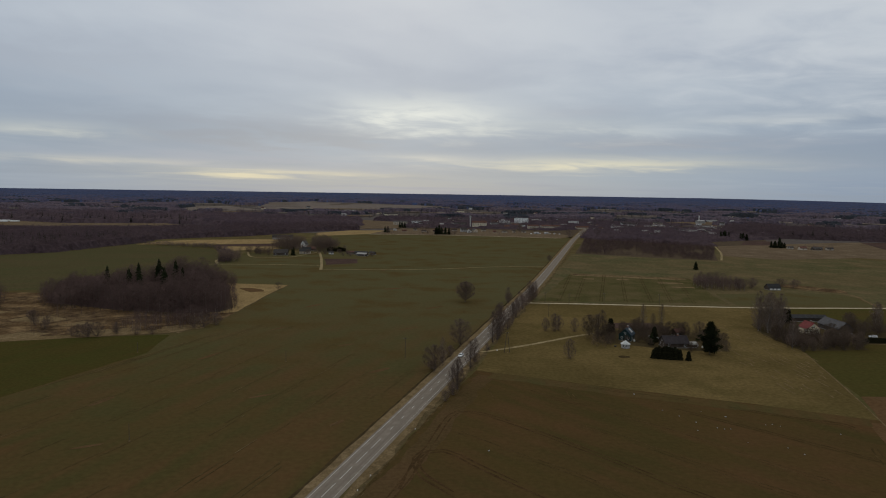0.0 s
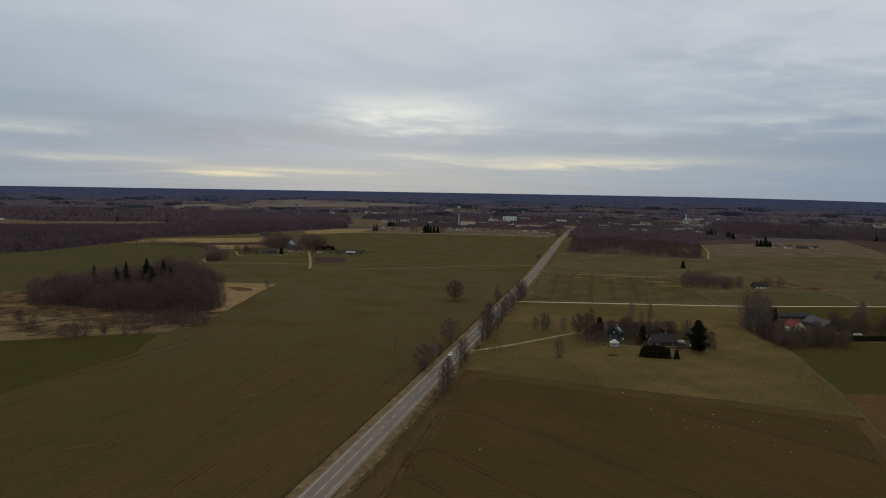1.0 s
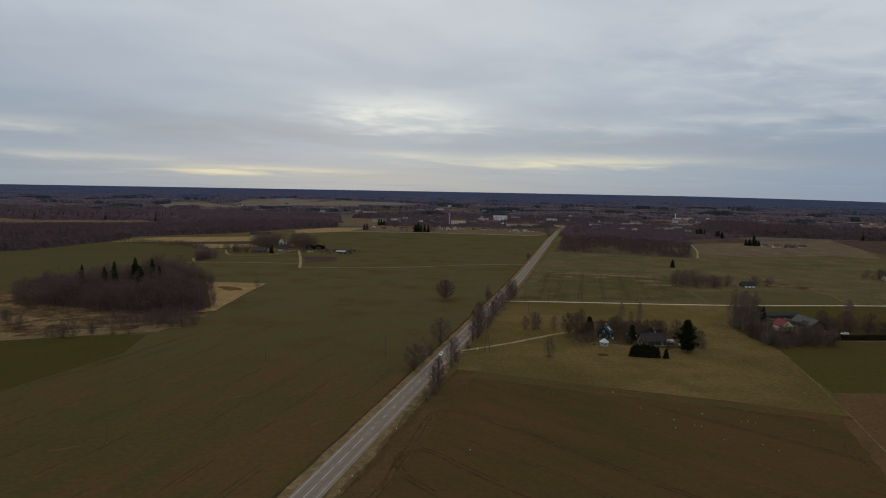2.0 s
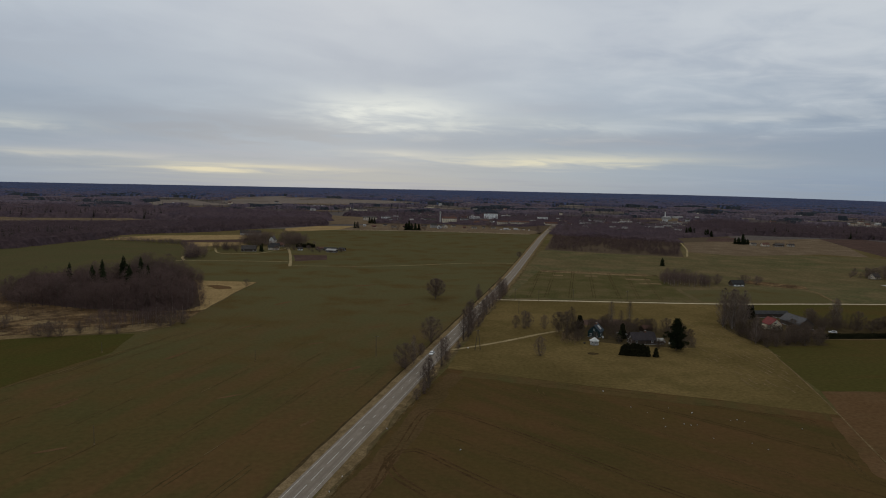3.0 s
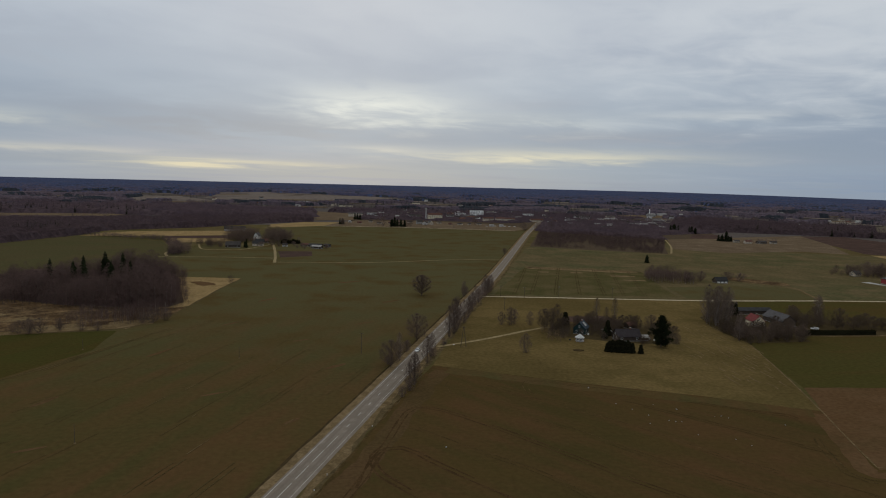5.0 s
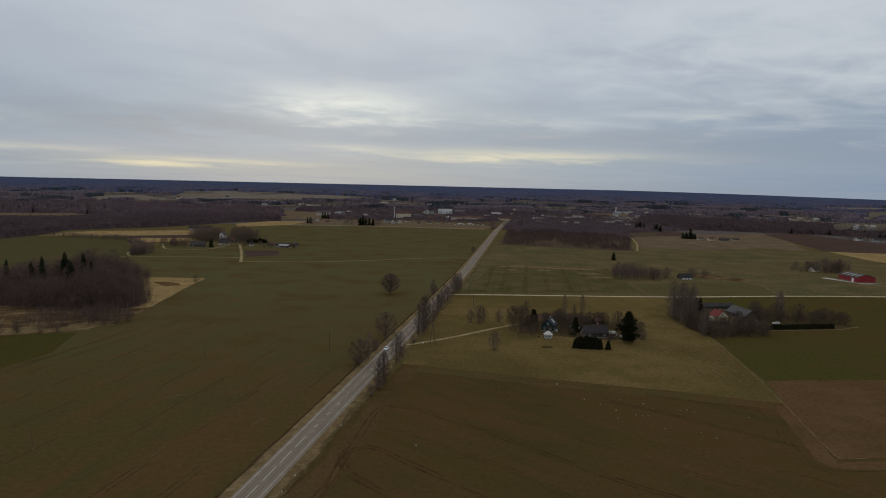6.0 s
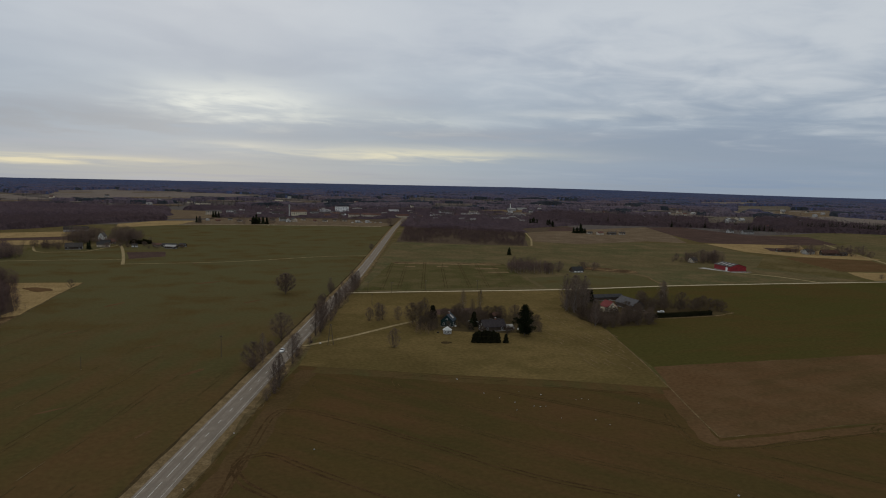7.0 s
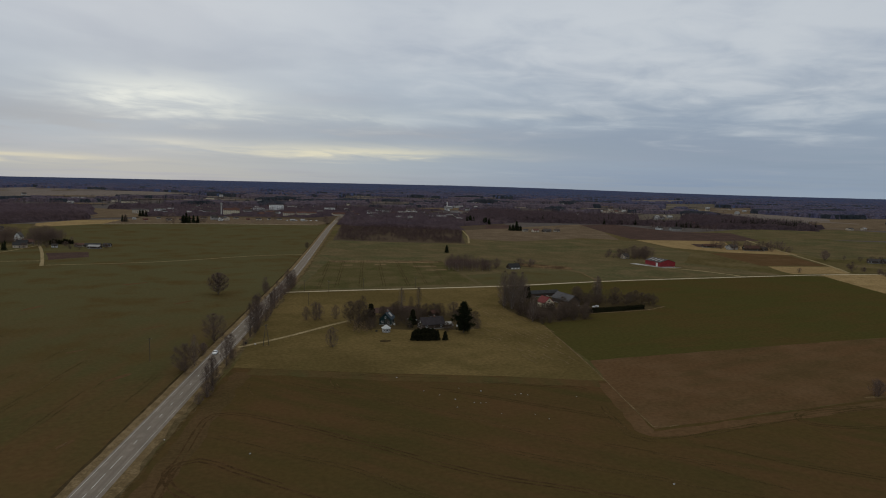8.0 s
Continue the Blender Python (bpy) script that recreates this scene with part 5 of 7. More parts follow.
def crown_bed(corners, gap, height, leaf, label, category="woodland", rough=0.35):
    """The closed mass of branches of a distant wood: one uneven sheet at two thirds of the trees' height that comes down to the land at its edges."""
    xs, ys = [p[0] for p in corners], [p[1] for p in corners]
    gx, gy = np.meshgrid(np.arange(min(xs) - gap, max(xs) + 2 * gap, gap), np.arange(min(ys) - gap, max(ys) + 2 * gap, gap))
    nr, na = gx.shape
    px = gx.ravel() + RNG.uniform(-0.42, 0.42, gx.size) * gap
    py = gy.ravel() + RNG.uniform(-0.42, 0.42, gx.size) * gap
    keep = inside(px, py, list(corners))
    for _, clearing in FAR_FIELDS:
        keep &= ~inside(px, py, list(clearing))
    z = np.array([(height * (0.85 + rough * noise.noise((x * 0.035, y * 0.035, 3.0)) + 0.6 * rough * noise.noise((x * 0.11, y * 0.11, 7.0))) if k else -0.6) + terrain(x, y) for x, y, k in zip(px.tolist(), py.tolist(), keep)])
    z += np.where(keep, RNG.uniform(-0.14, 0.14, gx.size) * height, 0)
    k = np.arange(nr * na).reshape(nr, na)
    f = np.stack([k[:-1, :-1], k[:-1, 1:], k[1:, 1:], k[1:, :-1]], -1).reshape(-1, 4)
    f = f[keep[f].any(1)]
    used, back = np.unique(f, return_inverse=True)
    me = np_mesh("woodland", np.stack([px, py, z], -1)[used], back.reshape(-1, 4), [M[leaf]], None, True)
    return tagged(new("woodland", me), label, category, kind="stuff")


# copse in the dry grass, with spruces
COPSE = [(-276, 458), (-250, 436), (-236, 444), (-210, 430), (-172, 424), (-138, 432), (-138, 452), (-160, 520), (-176, 576), (-215, 600), (-300, 590), (-318, 540)]
wood(COPSE, 4.5, 6.5, 20, "near", "dense bare copse of birch and alder", wide=1.35, bark="bark", grow=((-316, -285, -262, -240, -160), (0.5, 0.66, 0.64, 0.95, 1.0)), lean=((-138, 432), (-176, 576), 26))
wood([(-200, 432), (-170, 428), (-142, 436), (-150, 470), (-190, 470)], 8.0, 10, 17, "near", "birches with pale trunks along a copse edge", wide=0.9, bark="birch")
crown_bed([(-272, 466), (-236, 452), (-208, 442), (-168, 436), (-146, 444), (-168, 520), (-184, 568), (-215, 590), (-296, 580), (-308, 540)], 2.6, 5.6, "twig_wood", "brown undergrowth filling a bare copse", rough=0.5)
wood([(-280, 455), (-250, 433), (-222, 436), (-198, 421), (-160, 430), (-135, 430), (-134, 456), (-150, 470), (-230, 470), (-285, 490)], 3.6, 1.8, 5.0, "shrub", "dark undergrowth of a bare copse", wide=0.75, bark="bark", name="scrub")
wood([(-430, 420), (-300, 405), (-284, 425), (-303, 468), (-330, 500), (-350, 530), (-450, 520)], 6.0, 4, 13, "near", "bare alders beside a copse", bark="bark", wide=1.2)
for n, (x, y, scale) in enumerate(((-214, 540, 1.36), (-229, 544, 1.46), (-207, 536, 1.05), (-218, 528, 1.15), (-241, 534, 1.25), (-246, 528, 1.1), (-264, 530, 1.12), (-235, 522, 0.95), (-211, 530, 0.9))):
    place(PROTO[("spruce", "spruce2")[n % 2]], x, y, scale * 0.82, n * 40, "tall dark spruce rising out of a bare copse", 1.2, "spruces in the copse")
for n, (x, y, scale) in enumerate(((-186, 361, 2.0), (-190.5, 359, 1.9), (-196, 360, 1.7), (-193, 364, 1.8), (-200, 362, 1.2), (-168, 368, 1.3), (-160, 369, 1.2), (-225, 379, 1.3), (-248, 404, 1.5), (-182, 373, 1.4), (-230, 390, 1.4), (-245, 402, 1.6), (-236, 388, 1.2), (-179, 368, 1.2), (-139, 390, 2.0), (-144, 388, 1.6), (-134, 397, 1.8))):
    place(PROTO["bush"], x, y, scale, n * 50, "spreading bare bush in dry grass", 0.85)
wood([(-168, 378), (-150, 384), (-138, 402), (-140, 425), (-172, 418), (-188, 410), (-184, 384)], 3.6, 4, 8.5, "near", "young bare alders at a copse edge", wide=1.3)
wood([(-300, 345), (-228, 352), (-184, 368), (-150, 380), (-140, 405), (-197, 420), (-240, 428), (-330, 440)], 5.0, 1.5, 4.2, "shrub", "low bare scrub in dry grass", wide=0.7, bark="bark", leaf="twig_wood", thin=2.0, name="scrub")
wood([(-330, 345), (-228, 350), (-184, 364), (-142, 392), (-142, 420), (-197, 415), (-262, 430)], 5.0, 0.6, 1.3, "shrub", "dry reeds and scrub", wide=1.0, bark="reed", leaf="reed", thin=5.0, name="scrub")
# thickets round the homesteads
wood([(186, 356), (200, 352), (216, 358), (232, 368), (238, 378), (226, 381), (206, 385), (196, 398), (190, 394)], 3.0, 2.5, 7, "near", "dense thicket of bare shrubs in a farm garden", wide=1.4, leaf="twig", bark="bark", name="thicket")
wood([(190, 399), (198, 395), (204, 407), (196, 414)], 4.2, 9, 20, "near", "clump of tall bare birches", wide=0.9, leaf="twig", name="thicket")
wood([(250, 398), (262, 393), (292, 386), (300, 391), (290, 404), (264, 414), (250, 408)], 4.0, 3, 7.5, "near", "bare garden thicket behind a hedge", wide=1.3, leaf="twig_garden", bark="bark", name="thicket")
wood([(100, 385), (118, 380), (150, 376), (157, 390), (142, 403), (104, 401)], 3.4, 2.5, 6, "near", "bare brown garden shrubs behind a house", wide=1.4, leaf="twig_garden", bark="bark", name="thicket")
wood([(80, 352), (88, 349), (92, 360), (94, 378), (82, 382), (80, 366)], 2.8, 2, 6, "near", "reddish bare shrubs beside a garden", wide=1.4, leaf="reed", bark="bark", name="thicket", grow=((80, 94), (0.8, 0.8)))
place(PROTO["thuja"], 117, 368, 1.5, 10, "dark evergreen beside a house", 1.2)
place(PROTO["thuja"], 100, 396, 1.6, 60, "dark evergreen beside bare trees", 1.0)
# hedge row and farm trees
wood([(-438, 966), (-306, 904), (-262, 800), (-246, 735), (-232, 738), (-248, 800), (-292, 912), (-430, 975)], 2.7, 3, 7, "shrub", "bare hedgerow between fields", wide=1.35, name="hedgerow", bark="bark", leaf="twig_deep")
wood([(-262, 800), (-246, 735), (-226, 745), (-240, 800)], 5.0, 8, 14, "near", "bare trees at a hedge end", wide=1.6, leaf="twig", bark="bark")
wood([(-232, 905), (-206, 905), (-202, 940), (-200, 1000), (-236, 960)], 5.5, 10, 19, "near", "tall bare farmstead trees", wide=1.6, leaf="twig", bark="bark")
wood([(-184, 925), (-172, 905), (-150, 908), (-144, 960), (-165, 985), (-184, 975)], 5.5, 9, 18, "near", "tall bare farmstead trees", wide=1.6, leaf="twig", bark="bark")
wood([(-216, 900), (-176, 896), (-172, 938), (-212, 940)], 4.8, 5, 9, "near", "bare garden trees round a farmhouse", wide=1.6, bark="bark", leaf="twig")
wood([(-262, 862), (-230, 842), (-216, 842), (-214, 862), (-240, 880)], 5.0, 5, 9, "near", "bare garden trees beside a farm barn", wide=1.8, leaf="twig", bark="bark")
# the great wood on the near horizon
EDGE = [(-800, 560), (-640, 690), (-520, 785), (-478, 830), (-458, 928), (-446, 978), (-450, 1067), (-400, 1118), (-337, 1172), (-250, 1333), (-176, 1400)]
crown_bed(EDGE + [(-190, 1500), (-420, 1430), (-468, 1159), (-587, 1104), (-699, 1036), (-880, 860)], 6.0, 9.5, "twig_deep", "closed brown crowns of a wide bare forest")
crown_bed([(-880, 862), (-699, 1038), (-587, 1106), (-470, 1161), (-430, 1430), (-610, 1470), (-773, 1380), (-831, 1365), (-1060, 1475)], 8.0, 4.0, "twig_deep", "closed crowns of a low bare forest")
crown_bed([(-990, 1440), (-740, 1480), (-620, 1540), (-420, 1500), (-190, 1560), (-150, 1850), (-700, 2100), (-1500, 1900)], 9.0, 11.0, "twig_haze", "closed crowns of a bare forest beyond a clearing")
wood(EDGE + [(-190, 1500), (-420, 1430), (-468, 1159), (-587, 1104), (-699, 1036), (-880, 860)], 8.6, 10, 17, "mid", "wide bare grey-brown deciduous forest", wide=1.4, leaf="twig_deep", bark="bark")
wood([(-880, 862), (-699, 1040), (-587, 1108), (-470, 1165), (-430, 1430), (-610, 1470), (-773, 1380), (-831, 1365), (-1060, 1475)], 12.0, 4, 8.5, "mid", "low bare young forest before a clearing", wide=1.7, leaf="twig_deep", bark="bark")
wood([(-990, 1440), (-740, 1480), (-620, 1540), (-420, 1500), (-190, 1560), (-150, 1850), (-700, 2100), (-1500, 1900)], 16, 14, 21, "mid", "bare deciduous forest beyond a clearing", wide=1.6, thin=1.0, leaf="twig_haze", bark="bark")
wood(EDGE[:-1] + [(-262, 1348), (-348, 1188), (-412, 1130), (-464, 1072), (-458, 985), (-472, 932), (-490, 838), (-532, 800), (-650, 705), (-805, 575)], 5.0, 2.5, 7, "shrub", "dark undergrowth along a forest edge", wide=0.8, bark="bark", leaf="twig_deep", name="scrub")
spots = scatter([(-640, 740), (-530, 810), (-490, 930), (-480, 1060), (-560, 1080), (-680, 1000)], 10)
spots = spots[np.array([noise.noise((x * 0.02, y * 0.02, 2.0)) > -0.05 for x, y in spots])]
sow("conifers", "conifer", spots, RNG.uniform(9, 20, len(spots)), "dark spruces among bare forest", "bark", "needle")
spots = off_fields(scatter([(-980, 1440), (-560, 1480), (-600, 1700), (-1200, 1700)], 30))
sow("conifers", "conifer", spots, RNG.uniform(18, 24, len(spots)), "dark spruces scattered in forest", "bark", "needle")
# orchard
ORCHARD = [(187, 924), (218, 909), (278, 903), (316, 856), (341, 850), (428, 1066), (402, 1178), (258, 1228)]
rows = scatter(ORCHARD, 5.2, 0.6)
rows = rows[np.array([noise.noise((x * 0.03, y * 0.02, 1.5)) > -0.42 for x, y in rows])]
sow("orchard", "mid", rows, RNG.uniform(2.8, 6.0, len(rows)), "large dark orchard of bare fruit trees", "twig_red", "twig_red", 3.0, "orchard")
# copses round the far shed and barn
wood([(222, 580), (258, 572), (268, 600), (256, 655), (240, 640), (226, 610)], 4.2, 6, 10, "near", "dense bare copse beside a field", wide=1.5)
for n, (x, y, scale) in enumerate(((262, 592, 0.62), (268, 600, 0.7), (275, 598, 0.66), (271, 590, 0.55), (280, 606, 0.6), (258, 584, 0.6), (300, 600, 0.62), (306, 606, 0.66), (313, 600, 0.6), (319, 606, 0.55), (310, 596, 0.5))):
    place(PROTO[("round_light", "round_small")[n % 2]], x, y, scale * 1.25, n * 70, "bare rounded tree beside a field shed", 0.8)
for n, (x, y, scale) in enumerate(((444, 650, 0.42), (438, 656, 0.45), (450, 645, 0.5), (466, 642, 0.55), (454, 655, 0.75), (461, 662, 0.8), (470, 646, 0.8), (476, 640, 1.0), (483, 646, 1.05), (488, 654, 0.95), (480, 662, 1.0), (492, 668, 0.8), (470, 664, 0.7), (449, 668, 0.6), (456, 676, 0.6), (474, 634, 0.8))):
    place(PROTO[("round_light", "round_small")[n % 2]], x, y, scale, n * 70, "bare tree round a farmhouse beside a red barn")
place(PROTO["spruce2"], 278, 741, 0.72, 0, "dark young spruce at a field edge", 0.78)
for n, (x, y, scale) in enumerate(((530, 1080, 0.75), (535, 1076, 1.1), (540, 1078, 0.7), (526, 1084, 0.65), (545, 1080, 0.6), (530, 1293, 1.0), (536, 1290, 1.1), (543, 1288, 0.9), (552, 1256, 1.0), (557, 1258, 0.9), (562, 1254, 0.8))):
    place(PROTO[("spruce2", "spruce")[n % 2]], x, y, scale * (1.5 - 0.25 * (n % 3)), n * 50, "dark spruce in a clump among fields", 0.62 + 0.12 * (n % 3), "spruce clump")
wood([(540, 1056), (566, 1052), (612, 1060), (625, 1075), (590, 1085), (548, 1075)], 8.0, 2.5, 7, "mid", "bare garden trees round small farms", wide=1.6, bark="bark", leaf="twig_haze")
wood([(660, 750), (672, 705), (700, 684), (724, 690), (760, 722), (740, 742), (700, 752)], 8.0, 3, 8, "mid", "bare garden trees round a low farm", wide=1.6, bark="bark", leaf="twig_wood")
# town trees, belts to the right, distant forest
TOWN_EDGE = [(256, 1240), (350, 1160), (438, 1095), (470, 1200), (640, 1300), (700, 1500), (560, 1700), (360, 1650), (300, 1420)]
BELT = [(563, 1385), (657, 1322), (772, 1283), (886, 1225), (942, 1155), (1011, 1090), (1105, 1082), (1181, 1030), (1290, 1100), (1405, 1252), (1500, 1470), (1382, 1560), (1191, 1535), (1012, 1585), (938, 1700), (860, 1900), (700, 1700)]
crown_bed(TOWN_EDGE, 6.5, 5.0, "twig_haze", "closed brown crowns of town gardens", rough=0.7)
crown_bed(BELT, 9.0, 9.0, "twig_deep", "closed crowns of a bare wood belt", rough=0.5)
crown_bed([(-130, 1525), (-20, 1535), (110, 1535), (240, 1490), (300, 1545), (330, 1640), (560, 1750), (700, 1900), (300, 2150), (-200, 2100), (-165, 1700)], 8.0, 4.6, "twig_haze", "closed brown crowns of gardens in a town", rough=0.8)
wood(TOWN_EDGE, 10.5, 6, 14, "mid", "bare trees in a leafy town edge", wide=1.6, leaf="twig_haze", bark="bark")
wood([(-100, 1500), (60, 1620), (300, 1650), (560, 1750), (700, 1900), (300, 2150), (-200, 2100)], 15, 7, 15, "mid", "bare town trees", wide=1.7, leaf="twig_haze", bark="bark")
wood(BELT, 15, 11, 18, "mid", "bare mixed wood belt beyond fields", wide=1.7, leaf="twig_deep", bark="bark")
spots = np.concatenate([scatter([(640, 1345), (772, 1290), (940, 1165), (1000, 1240), (820, 1420)], 24), scatter([(1080, 1180), (1181, 1032), (1240, 1075), (1340, 1240), (1240, 1260)], 9)])
spots = spots[np.array([noise.noise((x * 0.02, y * 0.02, 7.0)) > -0.02 for x, y in spots])]
sow("conifers", "conifer", spots, 7 + 12 * RNG.uniform(0, 1, len(spots)) ** 0.8, "dark spruces in a wood belt", "bark", "needle", 1.5)
wood([(800, 1075), (860, 1030), (930, 1010), (960, 1060), (860, 1130)], 9, 6, 12, "mid", "bare trees round distant farms", wide=1.5, thin=8.0)
wood([(930, 1135), (985, 1120), (985, 1150), (940, 1160)], 9, 12, 17, "conifer", "dark conifers at a farm", leaf="needle", bark="bark")
wood([(660, 735), (720, 690), (745, 730), (700, 770)], 9, 6, 12, "mid", "bare trees round a farm", thin=13.0)
wood([(608, 480), (650, 455), (760, 560), (740, 600)], 13, 2, 6, "shrub", "bare bushes along a farm track", wide=0.7, bark="bark", thin=12.0, name="scrub")
for n, (x, y) in enumerate(((753, 728), (758, 720), (733, 690), (722, 668), (690, 588), (695, 592), (620, 497), (668, 730), (674, 712), (686, 700), (690, 728), (704, 720), (716, 712), (722, 702), (700, 690), (712, 686), (664, 740), (682, 742))):
    place(PROTO[("round_light", "round_small")[n % 2]], x, y, 0.8 + 0.1 * (n % 3), n * 60, "bare tree beside a farm track")
wood([(460, 640), (492, 638), (498, 668), (472, 678), (452, 662)], 5.0, 6, 12, "near", "dark bare trees sheltering a farmhouse", wide=1.5, bark="bark", leaf="twig")
# gardens before the town
wood([(-140, 1282), (39, 1280), (214, 1247), (248, 1300), (225, 1420), (100, 1500), (-90, 1490), (-120, 1400)], 13, 1.5, 5, "shrub", "bare garden bushes before a town", wide=0.9, bark="bark", leaf="twig_haze", thin=3.0, name="scrub")
wood([(-110, 1500), (-20, 1512), (110, 1512), (240, 1460), (300, 1540), (250, 1580), (-120, 1560)], 11, 4, 10, "mid", "bare trees before town houses", wide=1.5, leaf="twig_haze", bark="bark", thin=9.0)
# bushes and garden trees along the eastern farm track
for n, (x, y, scale) in enumerate(((752, 711, 0.5), (710, 603, 0.7), (716, 584, 0.45), (724, 570, 0.55), (720, 558, 0.4), (735, 564, 0.6), (738, 556, 0.5), (746, 560, 0.6), (752, 552, 0.5), (726, 545, 0.4))):
    place(PROTO[("round_light", "round_small")[n % 2]], x, y, scale, n * 64, "bare tree round a low farmhouse")
for n, (x, y, scale) in enumerate(((642, 516, 1.3), (647, 521, 0.9), (636, 497, 1.4), (641, 500, 1.1), (632, 477, 1.3), (637, 480, 1.5), (623, 464, 1.2), (560, 506, 1.2), (628, 470, 1.0), (655, 530, 1.0), (765, 745, 1.5), (745, 700, 1.3), (735, 684, 1.1))):
    place(PROTO["bush"], x, y, scale, n * 58, "bare bush beside a farm track", 0.8)


def canopy(a0, a1, height, label):
    """The unbroken roof of the distant forests: one bumpy sheet, in patches of several kinds of wood and with haze
    painted in as bluer colours farther off, that sinks under the land where there are clearings."""
    na = int(radians(a1 - a0) * 2900 / 7.5)
    dist = [2040.0]
    while dist[-1] < 4790:
        dist.append(dist[-1] + 10 + (dist[-1] - 2000) * 0.0068)
    nr = len(dist)
    aa, rr = np.meshgrid(np.radians(np.linspace(a0, a1, na)), np.array(dist))
    aa = aa + RNG.uniform(-0.3, 0.3, aa.shape) * np.radians(a1 - a0) / na
    rr = rr + RNG.uniform(-4, 4, rr.shape)
    px, py = (np.sin(aa) * rr).ravel(), (np.cos(aa) * rr).ravel()
    shut = np.ones(len(px), bool)
    for _, corners in FAR_FIELDS:
        shut &= ~inside(px, py, list(corners))
    z, kind = np.empty(len(px)), np.zeros(len(px), np.int32)
    for i in range(len(px)):
        x, y = float(px[i]), float(py[i])
        r = math.hypot(x, y)
        n = noise.noise((x * 0.0035, y * 0.0035, 2.2)) + 0.5 * noise.noise((x * 0.011, y * 0.011, 5.2))
        sort = noise.noise((x * 0.007, y * 0.007, 9.0)) + 0.4 * noise.noise((x * 0.02, y * 0.02, 3.0))
        calm = 1 - 0.85 * smooth((r - 3300) / 700)
        east = smooth((math.degrees(math.atan2(x, y)) - 33) / 8)
        top = height * (0.8 + 0.3 * calm * noise.noise((x * 0.009, y * 0.009, 1.0))) + RNG.uniform(-1.5, 1.5) * calm
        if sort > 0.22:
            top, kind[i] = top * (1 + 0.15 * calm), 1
        # farther off the wood takes the bluer, haze-tinted colours
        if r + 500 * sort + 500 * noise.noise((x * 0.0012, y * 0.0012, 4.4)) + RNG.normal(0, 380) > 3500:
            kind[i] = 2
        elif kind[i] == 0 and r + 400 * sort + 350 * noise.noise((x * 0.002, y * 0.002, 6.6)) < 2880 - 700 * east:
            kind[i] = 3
        limit = 0.0 - 0.5 * east - 1.58 * smooth((r - 2650) / 1500)
        z[i] = terrain(x, y) + (top if n > limit and shut[i] and i >= 2 * na else -3.0)
    k = np.arange(na * nr).reshape(nr, na)
    f = np.stack([k[:-1, :-1], k[:-1, 1:], k[1:, 1:], k[1:, :-1]], -1).reshape(-1, 4)
    me = np_mesh("woodland", np.stack([px, py, z], -1), f, [M["haze_blue"], M["needle_haze"], M["haze_far"], M["haze_brown"]], kind[f[:, 0]], True)
    return tagged(new("woodland", me), label, "woodland", kind="stuff")


canopy(-42, 64, 12.5, "distant bare and evergreen forest with clearings, tinted for haze")
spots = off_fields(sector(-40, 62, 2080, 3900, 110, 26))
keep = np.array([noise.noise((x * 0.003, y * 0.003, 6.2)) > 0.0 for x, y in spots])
sow("conifers", "conifer_far", spots[keep], RNG.uniform(12, 18, keep.sum()), "dark conifers in distant forest", "leaf_floor", "needle_haze", 1.6)
spots = off_fields(sector(-26, 48, 1720, 2900, 46, 30))
keep = np.array([noise.noise((x * 0.006, y * 0.006, 1.7)) + 0.6 * noise.noise((x * 0.02, y * 0.02, 8.1)) > 0.22 and (x > -120 or y > 2050) for x, y in spots])
sow("conifers", "conifer_far", spots[keep], RNG.uniform(10, 19, keep.sum()), "clumps of dark spruce among distant farms", "leaf_floor", "needle", 1.3)
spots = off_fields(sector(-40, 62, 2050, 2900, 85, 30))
sow("woodland", "mid", spots, RNG.uniform(9, 15, len(spots)), "bare trees above a distant forest", "bark", "twig_haze", 1.9)
# hedgerow trees dotted over the distant eastern fields
for gap, corners in ((38, ((1250, 1707), (1415, 1707), (1067, 1287), (943, 1288))), (60, ((1927, 2430), (2225, 2465), (1764, 1954), (1545, 1947))), (70, ((1816, 2098), (2088, 2110), (1687, 1704), (1477, 1707)))):
    spots = scatter(list(corners), gap)
    spots = spots[np.array([noise.noise((x * 0.01, y * 0.01, 2.4)) > -0.15 for x, y in spots])]
    sow("woodland", "mid", spots, RNG.uniform(5, 12, len(spots)), "bare trees dotted over distant fields", "bark", "twig_deep", 1.8)

# ---- buildings ----


def gable_wall(L, W, eave, rise):
    x, y = L / 2, W / 2
    v = [(-x, -y, -0.2), (x, -y, -0.2), (x, y, -0.2), (-x, y, -0.2), (-x, -y, eave), (x, -y, eave), (x, y, eave), (-x, y, eave), (-x, 0, eave + rise), (x, 0, eave + rise)]
    return Soup().add(v, [(0, 1, 5, 4), (2, 3, 7, 6), (1, 2, 6, 9, 5), (3, 0, 4, 8, 7), (4, 5, 9, 8), (6, 7, 8, 9), (3, 2, 1, 0)])


def gable_roof(L, W, eave, rise, over=0.45, thick=0.16):
    s = Soup()
    x, y = L / 2 + over, W / 2 + over
    drop = rise * over / (W / 2)
    for side in (-1, 1):
        a = [(-x, side * y, eave - drop + 0.05), (x, side * y, eave - drop + 0.05), (x, 0, eave + rise + 0.05), (-x, 0, eave + rise + 0.05)]
        b = [(p, q, r + thick) for p, q, r in a]
        s.add(a + b, [(0, 1, 2, 3), (7, 6, 5, 4), (0, 4, 5, 1), (1, 5, 6, 2), (2, 6, 7, 3), (3, 7, 4, 0)])
    return s


def flat_roof(L, W, eave, over=0.25):
    return Soup().box(-L / 2 - over, -W / 2 - over, eave, L / 2 + over, W / 2 + over, eave + 0.35)


PANE, FRAME = {}, {}


